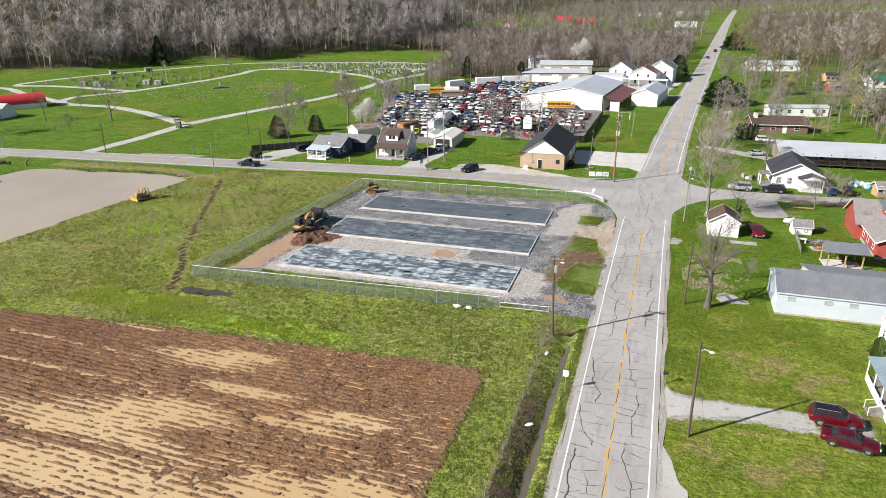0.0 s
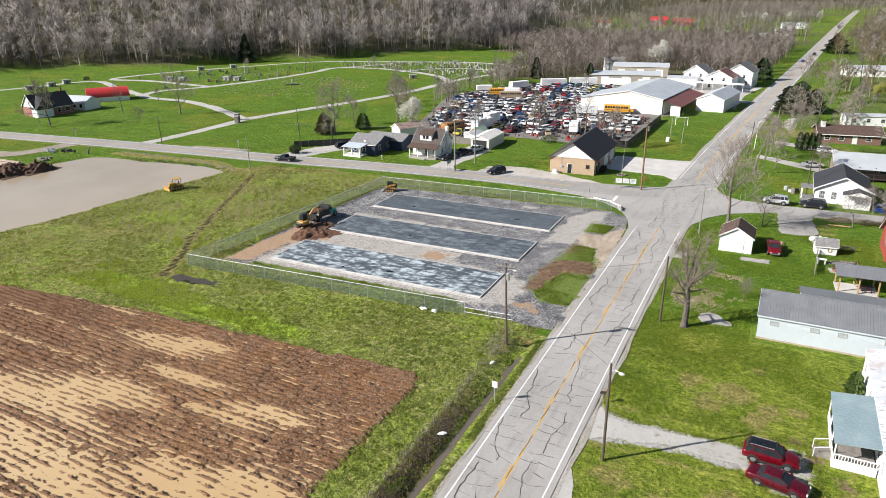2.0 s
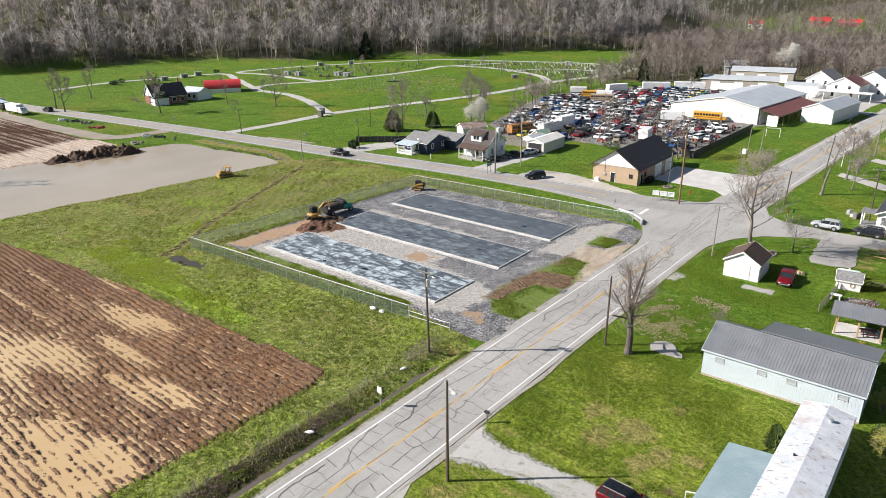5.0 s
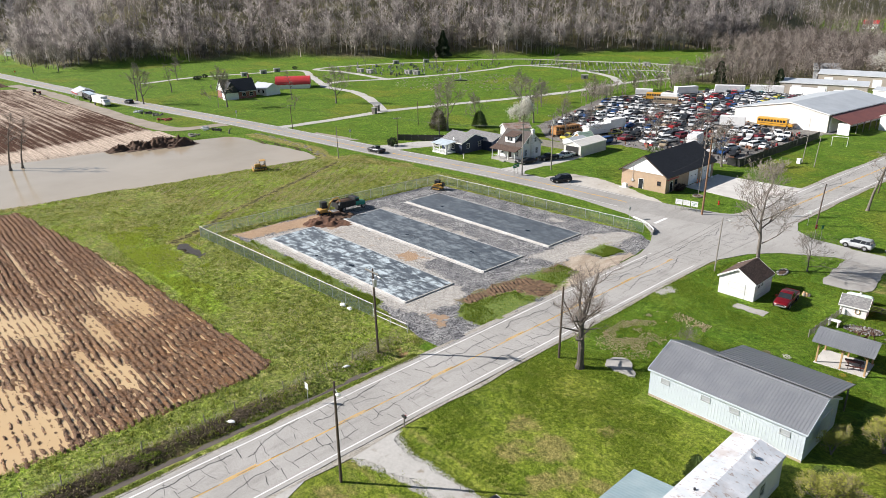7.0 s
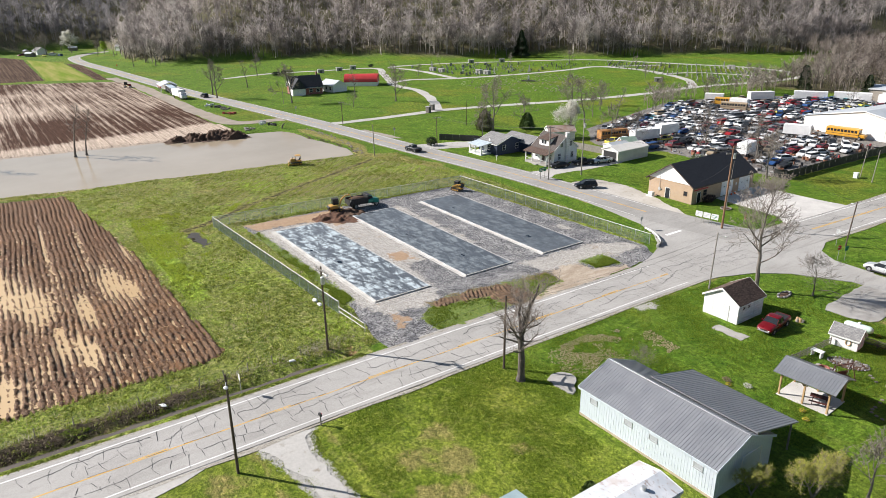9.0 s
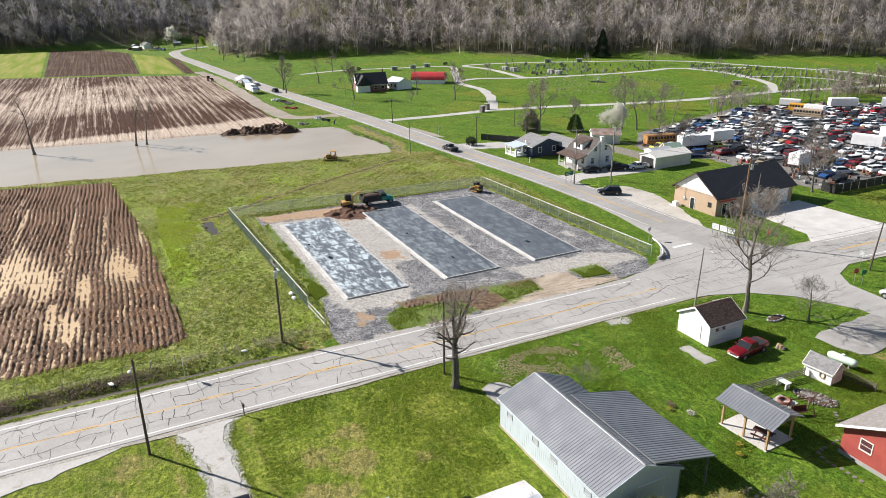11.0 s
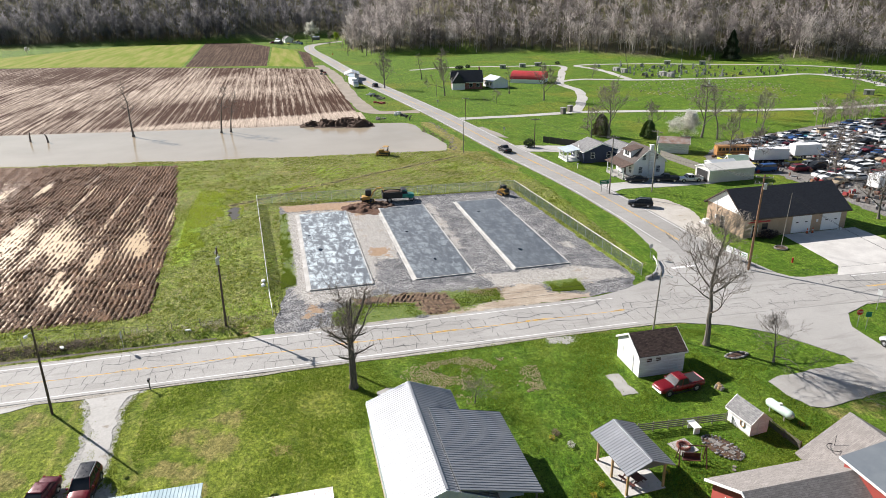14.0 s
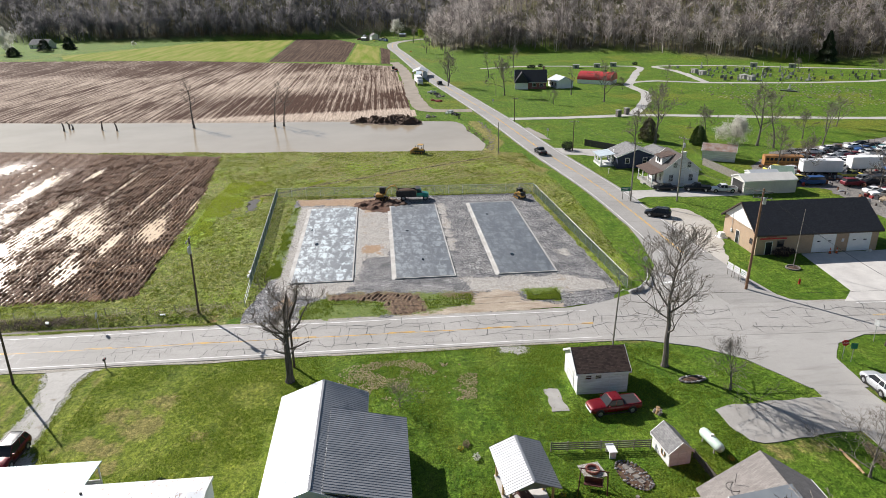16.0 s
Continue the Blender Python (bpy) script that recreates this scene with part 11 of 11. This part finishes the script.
for x, y in line:
    part("post", Geo().box(x - 0.07, x + 0.07, y - 0.07, y + 0.07, -0.2, 0.78, 0.01), GREY_WOOD, gr_)
cul = tagged(part("culvert_headwall", Geo().box(-1.3, 1.3, -0.2, 0.2, -0.3, 0.55, 0.04), OLD_CONCRETE), "weathered concrete culvert headwall", "headwall")
cul.matrix_basis = pose(-10.9, 130.9, 0, 0, 0, 115)

# ---- cemetery ----
def headstone_mesh(kind, mat):
    g = Geo()
    if kind == 0:
        g.box(-0.45, 0.45, -0.18, 0.18, -0.05, 0.15, 0.02).side([(-0.36, 0.15), (0.36, 0.15), (0.36, 0.72), (0.22, 0.86), (-0.22, 0.86), (-0.36, 0.72)], -0.09, 0.09)
    elif kind == 1:
        g.box(-0.8, 0.8, -0.22, 0.22, -0.05, 0.15, 0.02).box(-0.66, 0.66, -0.11, 0.11, 0.15, 0.85, 0.04)
    else:
        g.box(-0.4, 0.4, -0.4, 0.4, -0.05, 0.3, 0.03).box(-0.26, 0.26, -0.26, 0.26, 0.3, 0.8, 0.03).loft([[(-0.2, -0.2, 0.8), (0.2, -0.2, 0.8), (0.2, 0.2, 0.8), (-0.2, 0.2, 0.8)], [(-0.1, -0.1, 2.1), (0.1, -0.1, 2.1), (0.1, 0.1, 2.1), (-0.1, 0.1, 2.1)], [(-0.01, -0.01, 2.3), (0.01, -0.01, 2.3), (0.01, 0.01, 2.3), (-0.01, 0.01, 2.3)]])
    return mesh_data("headstone", g, mat)


STONES = [(headstone_mesh(k, m), l) for k, m, l in ((0, STONE, "grey granite headstone"), (0, DARK_STONE, "dark polished headstone"), (1, STONE, "wide grey granite headstone"), (1, DARK_STONE, "wide dark headstone"), (1, DARK_STONE, "wide dark headstone"), (2, STONE, "pale stone obelisk"))]
rnd = random.Random(30)
YARD_A = [(-210, 334), (-150, 324), (-128, 306), (-122, 345), (-123, 370), (-150, 380), (-200, 368), (-232, 352)]
YARD_B = [(-285, 250), (-226, 246), (-218, 276), (-216, 325), (-232, 345), (-264, 305)]
for poly, want in ((YARD_A, 190), (YARD_B, 98)):
    xs_, ys_ = [p[0] for p in poly], [p[1] for p in poly]
    n = 0
    while n < want:
        x, y = rnd.uniform(min(xs_), max(xs_)), rnd.uniform(min(ys_), max(ys_))
        u = round((x * 0.8 + y * 0.6) / 4.6) * 4.6
        v = -x * 0.6 + y * 0.8
        x, y = u * 0.8 - v * 0.6, u * 0.6 + v * 0.8
        if not inside(np.array([x]), np.array([y]), poly)[0] or (poly is YARD_B and rnd.random() < 0.3 and y > 290):
            continue
        m, l = STONES[rnd.choices(range(6), (4, 5, 4, 4, 2, 0.7))[0]]
        o = tagged(part("headstone", m, None), l + " in the cemetery grass", "headstone", "headstones in the cemetery")
        o.matrix_basis = pose(x, y, 0.0, 0, 0, 127 + rnd.uniform(-6, 6)) @ Matrix.Scale(rnd.uniform(1.1, 1.7), 4)
        n += 1
g1, g2 = Geo(), Geo()
for poly, want in ((YARD_A, 420), (YARD_B, 60)):
    xs_, ys_ = [p[0] for p in poly], [p[1] for p in poly]
    n = 0
    while n < want:
        x, y = rnd.uniform(min(xs_), max(xs_)), rnd.uniform(min(ys_), max(ys_))
        u = round((x * 0.8 + y * 0.6) / 4.6) * 4.6 + 2.3
        v = -x * 0.6 + y * 0.8
        x, y = u * 0.8 - v * 0.6, u * 0.6 + v * 0.8
        if not inside(np.array([x]), np.array([y]), poly)[0]:
            continue
        s = rnd.uniform(0.6, 1.05)
        (g1 if rnd.random() < 0.5 else g2).box(x - 0.5 * s, x + 0.5 * s, y - 0.14, y + 0.14, -0.05, 0.85 * s, 0.05, 127)
        n += 1
tagged(part("far_headstones", g1, STONE), "rows of pale headstones farther off", "headstones", kind="stuff")
tagged(part("far_dark_headstones", g2, DARK_STONE), "rows of dark headstones farther off", "headstones", kind="stuff")
for k, (x, y, rz) in enumerate(((-258, 250.5, 10), (-250, 250.8, 10), (-291, 200, 75), (-293, 212, 75), (-296, 222, 70), (-279, 292, 60), (-270, 308, 55), (-150, 302, 35), (-232, 262, 10), (-226, 262.5, 10), (-160, 372, 15))):
    t = thing("mausoleum", "small pale granite mausoleum", "mausoleum", (x, y, 0), rz, "mausoleums in the cemetery")
    part("body", Geo().box(-1.6, 1.6, -1.1, 1.1, -0.05, 1.7, 0.05), STONE, t)
    part("cap", Geo().box(-1.8, 1.8, -1.3, 1.3, 1.7, 1.95, 0.06), STONE, t)
    part("door", Geo().box(-0.5, 0.5, -1.14, -1.09, 0.1, 1.4), DARK_STONE, t)
g = Geo()
for k in range(420):
    a, q = rnd.uniform(0, 2 * math.pi), rnd.random() ** 0.5
    x, y = -185 + 34 * q * math.cos(a), 258 + 34 * q * math.sin(a)
    g.box(x - 0.28, x + 0.28, y - 0.2, y + 0.2, -0.02, rnd.choice((0.05, 0.07, 0.3)), 0, 37)
tagged(part("flat_markers", g, plain("flowered_markers", (0.55, 0.50, 0.42), (0.30, 0.26, 0.22), 0.6, world_space=True)), "flat grave markers with small flowers in the lawn", "grave markers", kind="stuff")
mon = thing("monument", "white stone monument on a dark base", "monument", (-190, 259, 0), 40)
part("base", Geo().box(-3.2, 3.2, -0.8, 0.8, -0.05, 0.5, 0.05), DARK_STONE, mon)
part("pedestal", Geo().box(-0.6, 0.6, -0.5, 0.5, 0.5, 1.2, 0.05), STONE, mon)
part("pillar", Geo().box(-0.3, 0.3, -0.22, 0.22, 1.2, 2.7, 0.08), TRIM, mon)
fl = thing("cemetery_flagpole", "white flagpole among the graves", "flagpole", (-224, 266, 0), 0)
part("pole", Geo().tube((0, 0, 0), (0, 0, 8.5), 0.09, 0.05, 8), TRIM, fl)
part("base", Geo().tube((0, 0, -0.05), (0, 0, 0.3), 0.6, 0.6, 12), STONE, fl)
for x, y in ((-149.6, 178.0), (-146.0, 174.0)):
    gp = thing("gate_pillar", "stone gate pillar at the cemetery lane", "gate pillar", (x, y, 0), 20)
    part("pillar", Geo().box(-0.7, 0.7, -0.7, 0.7, -0.05, 2.0, 0.05), FIELD_STONE, gp)
    part("cap", Geo().box(-0.82, 0.82, -0.82, 0.82, 2.0, 2.2, 0.05), STONE, gp)
for k, (x, y) in enumerate(((-296, 176), (-301, 183), (-299, 235), (-297, 178))):
    shrub("dark round bush by the cemetery lane", (x, y, 0), 1.8, 1.4, 1.8, 500, NEEDLE, 90 + k, 0.3)

# ---- salvage yard ----
YARD = [(-60, 179), (-56, 189), (-27, 188), (-24, 192), (-23, 236), (-45, 239), (-46, 288), (-36, 300), (-38, 312), (-60, 314), (-86, 303), (-101, 279), (-106, 256), (-97, 226), (-88, 196), (-76, 184)]
KEEP_OFF = ((-66.4, 193), (-68, 204.4), (-39.7, 199.4), (-74, 189.5), (-88.5, 265), (-81, 257.5), (-98.5, 270), (-44.5, 231), (-35.5, 240), (-83, 262), (-88, 283))
CAR_LABELS = ("weathered wrecked car in the salvage yard", "faded scrap vehicle parked in a row", "dented salvage vehicle on oily ground")
protos = {}
rnd = random.Random(42)
n = 0
ux, uy = Vector((0.995, 0.087)), Vector((-0.087, 0.995))
for i in range(-28, 30):
    for j in range(-20, 26):
        if n >= 292:
            break
        p = Vector((-62, 246)) + ux * (j * 2.75 + rnd.uniform(-0.5, 0.5)) + uy * (i * 5.2 + (i // 2) * 2.6 + rnd.uniform(-0.8, 0.8))
        X, Y = np.array([p.x]), np.array([p.y])
        if not inside(X, Y, YARD)[0] or edge_distance(X, Y, YARD)[0] < 2.4 or rnd.random() < 0.10 or any((p - Vector(q)).length < 5.6 for q in KEEP_OFF):
            continue
        key = (rnd.choices(("sedan", "suv", "van", "pickup"), (5, 3, 2, 3))[0], rnd.choices(range(10), (40, 8, 12, 13, 7, 4, 8, 3, 2, 3))[0])
        turn = 95 + rnd.choice((0, 180)) + rnd.gauss(0, 16)
        if key not in protos:
            c = protos[key] = car(key[0], JUNK_PAINTS[key[1]], CAR_LABELS[0], (p.x, p.y, 0.04), turn, False, "car", "wrecked cars in the salvage yard")
        else:
            c = copy_thing(protos[key], pose(p.x, p.y, 0.04, 0, 0, turn) @ Matrix.Scale(rnd.uniform(0.9, 1.02), 4))
        c["label"] = rnd.choice(CAR_LABELS)
        n += 1


def box_trailer(at, rz, L=9.0, h=2.6, mat=SIDING, label="white box trailer in the salvage yard"):
    t = thing("box_trailer", label, "trailer", at, rz)
    part("box", Geo().box(-L / 2, L / 2, -1.25, 1.25, 1.0, 1.0 + h, 0.05), mat, t)
    for k in range(int(L / 0.9) + 1):
        for s in (-1, 1):
            part("rib", Geo().box(-L / 2 + k * 0.9 - 0.02, -L / 2 + k * 0.9 + 0.02, s * 1.26 - 0.015, s * 1.26 + 0.015, 1.05, 0.95 + h), mat, t)
    part("chassis", Geo().box(-L / 2 + 0.2, L / 2 - 0.2, -0.5, 0.5, 0.7, 1.0), BLACK, t)
    wheels(t, 0.5, [(-L / 2 + 1.2, -1.0), (-L / 2 + 1.2, 1.0), (-L / 2 + 2.4, -1.0), (-L / 2 + 2.4, 1.0)])
    part("landing_leg", Geo().box(L / 2 - 2, L / 2 - 1.85, -0.7, -0.6, 0.0, 0.75).box(L / 2 - 2, L / 2 - 1.85, 0.6, 0.7, 0.0, 0.75), GALV, t)


for at, rz, L in (((-66.4, 193.0, 0.05), 80, 8.5), ((-68.0, 204.4, 0.05), 85, 7.0), ((-39.7, 199.4, 0.05), 100, 6.0), ((-44.5, 231, 0.05), 20, 7.0), ((-66, 305, 0.05), 25, 12), ((-77, 297, 0.05), 30, 11), ((-88, 283, 0.05), 60, 9), ((-52, 308, 0.05), 10, 12), ((-83, 262, 0.05), 15, 6), ((-41, 305, 0.05), 100, 8), ((-24, 297, 0.05), 10, 9)):
    box_trailer(at, rz, L)


def bus(at, rz, mat, label):
    t = thing("school_bus", label, "bus", at, rz)
    part("body", Geo().loft([ring(-5.0, 1.2, 0.6, 2.9), ring(3.4, 1.2, 0.6, 2.9)]).loft([ring(3.4, 1.05, 0.6, 1.6), ring(4.8, 0.9, 0.65, 1.45)]), mat, t)
    for s in (-1, 1):
        for k in range(9):
            part("window", Geo().box(-4.7 + k * 0.88, -4.05 + k * 0.88, s * 1.2 - 0.02, s * 1.2 + 0.02, 1.85, 2.5), GLASS, t)
        part("stripe", Geo().box(-5.0, 3.4, s * 1.2 - 0.015, s * 1.2 + 0.015, 1.3, 1.4), BLACK, t)
    part("windscreen", Geo().box(3.38, 3.43, -0.95, 0.95, 1.7, 2.6), GLASS, t)
    wheels(t, 0.5, [(-3.0, -1.0), (-3.0, 1.0), (3.6, -0.95), (3.6, 0.95)])


bus((-35.5, 240.0, 0.05), 6, BUS_YELLOW, "yellow school bus beside the warehouse")
bus((-74.0, 189.5, 0.05), 75, plain("rusty_bus_orange", (0.45, 0.22, 0.06), (0.22, 0.10, 0.04), 0.7, 0.7), "rusted orange school bus with a burnt roof")
bus((-88.5, 265, 0.05), 22, BUS_YELLOW, "yellow school bus at the yard's edge")
bus((-81.0, 257.5, 0.05), 22, plain("faded_tan_bus", (0.42, 0.33, 0.22), (0.33, 0.25, 0.17), 0.7, 0.7), "faded tan school bus at the yard's edge")
box_trailer((-98.5, 270.0, 0.05), 30, 6.5, 2.0, SIDING, "white camper trailer at the yard's edge")
g = Geo()
for k in range(3600):
    a, q = rnd.uniform(0, 2 * math.pi), rnd.random() ** 0.6
    x, y = -72 + 11 * q * math.cos(a), 196 + 7 * q * math.sin(a)
    if rnd.random() < 0.75:
        x, y = rnd.uniform(-97, -24), rnd.uniform(182, 304)
        if not inside(np.array([x]), np.array([y]), YARD)[0]:
            continue
    s = rnd.uniform(0.12, 0.6)
    g.box(x - s, x + s, y - s * 0.5, y + s * 0.5, 0.0, rnd.uniform(0.2, 0.9), 0, rnd.uniform(0, 180))
jm = Nodes("scrap_metal")
tagged(part("scrap_heap", g, jm.done(jm.colors(jm.rand(True), [(0.0, (0.10, 0.08, 0.07)), (0.25, (0.25, 0.12, 0.07)), (0.45, (0.35, 0.35, 0.35)), (0.6, (0.06, 0.06, 0.065)), (0.8, (0.5, 0.5, 0.49)), (0.92, (0.3, 0.04, 0.04))]), 0.6, 0.2)), "heaped rusty scrap and car parts", "scrap", kind="stuff")
yf = thing("yard_screen_fence", "black screened fence along the salvage yard", "fence", (-24.3, 186.3, 0), 0)
for a, b in (((0, 0), (3.0, 0)), ((3.0, 0), (3.9, 46.5))):
    d = Vector((b[0] - a[0], b[1] - a[1], 0))
    k = max(1, round(d.length / 2.4))
    for i in range(k):
        p, q = Vector((*a, 0)) + d * (i / k), Vector((*a, 0)) + d * ((i + 1) / k - 0.003)
        nrm = Vector((d.y, -d.x, 0)).normalized() * 0.02
        part("panel", Geo().prism([(p - nrm).to_2d()[:], (q - nrm).to_2d()[:], (q + nrm).to_2d()[:], (p + nrm).to_2d()[:]], 0.03, 1.9), BLACK, yf)
        part("post", Geo().tube((p.x, p.y, -0.1), (p.x, p.y, 2.0), 0.03, 0.03, 6), BLACK, yf)

# farmstead at the end of the county road
for at, rz, L, W, lab in (((-556, 92, 0), 15, 9, 7, "small white farmhouse at the wood's edge"), ((-530, 146, 1.5), 30, 10, 7, "white house above the bend of the road")):
    gable("farm_cottage", lab, at, rz, L, W, 3.2, 5.4, SIDING, GREY_SHINGLE, 0.3, TRIM, 0, None, "house")
for at, rz in (((-540, 84, 0), 40), ((-570, 84, 0), 10), ((-583, 118, 0), 70)):
    gable("farm_shed", "low grey shed among farm clutter", at, rz, 6, 4, 2.3, 3.2, GREY_WOOD, LIGHT_ROOF, 0.2, GREY_WOOD, 0, None, "shed")
for k, (x, y) in enumerate(((-531, 92), (-536, 98), (-547, 100), (-562, 101), (-527, 102), (-575, 92), (-551, 79))):
    c = copy_thing(list(protos.values())[k], pose(x, y, 0.0, 0, 0, 50 * k))
    c["label"] = "old vehicle parked in the farmyard"

# ---- clutter ----
semi = thing("box_truck", "white semi truck parked by the farm track", "truck", (-241, 113.5, 0.05), 5)
part("box", Geo().box(-6, 2.5, -1.25, 1.25, 1.1, 3.7, 0.05), SIDING, semi)
part("cab", Geo().loft([ring(2.8, 1.15, 0.7, 2.9), ring(4.2, 1.15, 0.7, 2.6), ring(5.2, 1.05, 0.7, 1.7)]), WHITE_PAINT, semi)
part("windscreen", Geo().box(4.25, 4.45, -1.0, 1.0, 1.8, 2.5), GLASS, semi)
wheels(semi, 0.5, [(-4.5, -1.0), (-4.5, 1.0), (4.3, -1.0), (4.3, 1.0)])
flat = thing("flatbed_trailer", "long flatbed trailer with stacked dark cargo", "trailer", (-260, 114.6, 0.05), -5)
part("deck", Geo().box(-8, 8, -1.25, 1.25, 1.1, 1.3, 0.03), BLACK, flat)
part("cover", Geo().box(-8, 8, -1.3, 1.3, 3.1, 3.25, 0.03), plain("pale_blue_cover", (0.45, 0.55, 0.62), None, 1), flat)
for k in range(8):
    part("cargo", Geo().box(-7.6 + k * 1.95, -6.2 + k * 1.95, -1.1, 1.1, 1.3, 2.5, 0.15), BLACK, flat)
    part("post", Geo().tube((-7.9 + k * 2.2, -1.2, 1.3), (-7.9 + k * 2.2, -1.2, 3.1), 0.04, 0.04, 5), GALV, flat)
wheels(flat, 0.5, [(-6.5, -1.0), (-6.5, 1.0), (-5.3, -1.0), (-5.3, 1.0), (6, -1), (6, 1)])
tr = thing("tractor", "red farm tractor beside the ploughed field", "tractor", (-296, 103.5, 0), 70)
part("hood", Geo().box(0.2, 1.9, -0.4, 0.4, 0.9, 1.6, 0.1), RED_PAINT, tr)
cab(tr, -1.0, 0.2, -0.6, 0.6, 1.3, 2.6)
wheels(tr, 0.5, [(1.4, -0.7), (1.4, 0.7), (-0.8, -0.8), (-0.8, 0.8)])
for k, (x, y) in enumerate(((-214, 117), (-208, 118.5), (-202, 119.5), (-190, 117.5), (-163, 119.2), (-158, 121.5), (-155, 112.5))):
    rr = random.Random(k)
    g = Geo()
    for i in range(14):
        g.box(*(lambda cx, cy, s: (cx - s, cx + s, cy - s * 0.6, cy + s * 0.6))(rr.gauss(0, 1.2), rr.gauss(0, 0.8), rr.uniform(0.15, 0.6)), 0.0, rr.uniform(0.15, 0.7), 0.02, rr.uniform(0, 180))
    o = tagged(part("scrap_pile", g, (GALV, BLACK, GREY_WOOD, RED_SIDING)[k % 4]), "small pile of scrap and boards beside the track", "scrap pile", kind="stuff")
    o.location = (x, y, 0)
stumps = [(-151.2, -4.2, 2.4), (-154.6, -4.0, 2.2), (-153.9, -2.6, 1.3), (-150.9, 7.6, 2.6), (-148.6, 13.0, 2.2), (-150.5, 121.5, 1.7)]
for k, (x, y, h) in enumerate(stumps):
    rr = random.Random(k)
    o = tagged(part("drowned_stump", Geo().path([(0, 0, -1.2), (rr.uniform(-0.2, 0.2), rr.uniform(-0.2, 0.2), h * 0.5), (rr.uniform(-0.8, 0.8), rr.uniform(-0.8, 0.8), h)], [0.3, 0.24, 0.12], 6), BARK), "dark broken stump standing in the floodwater", "stump")
    o.location = (x, y, 0)
for k in range(10):
    rr = random.Random(100 + k)
    o = tagged(part("yard_clutter", Geo().ball((0, 0, 0.4), (rr.uniform(0.4, 1.0), rr.uniform(0.4, 0.9), rr.uniform(0.4, 0.8)), 5, 9, 0.2, rr), (TRIM, plain("sky_blue_plastic_%d" % k, (0.15, 0.42, 0.60), None, 2), GALV)[k % 3]), "pale plastic yard clutter beside the bungalow", "yard clutter")
    o.location = (40.0 + rr.uniform(-1.5, 3.5), 158.0 + rr.uniform(-2.5, 2.5), 0)
for k, (x, y) in enumerate(((18.6, 157.5), (19.6, 158.4), (17.8, 158.8), (19.0, 156.6))):
    o = tagged(part("yard_junk", Geo().box(-0.5, 0.5, -0.35, 0.35, 0, 0.5 + 0.2 * k, 0.06), (TRIM, BLACK, GALV, GREY_WOOD)[k]), "box of odds and ends beside the bungalow porch", "yard clutter")
    o.matrix_basis = pose(x, y, 0, 0, 0, 30 * k)
rub = Geo()
rr = random.Random(3)
for k in range(150):
    u = rr.random()
    x, y = -145 + 42 * u + rr.gauss(0, 0.4), 127.2 + 1.2 * math.sin(u * 3.1) + rr.gauss(0, 0.5) - 2.5 * u * u
    s = rr.uniform(0.12, 0.4)
    rub.ball((x, y, -0.05), (s, s * 0.8, s * 0.6), 4, 6, 0.25, rr)
tagged(part("bank_stones", rub, FIELD_STONE), "broken stones along the pond bank", "stones", kind="stuff")
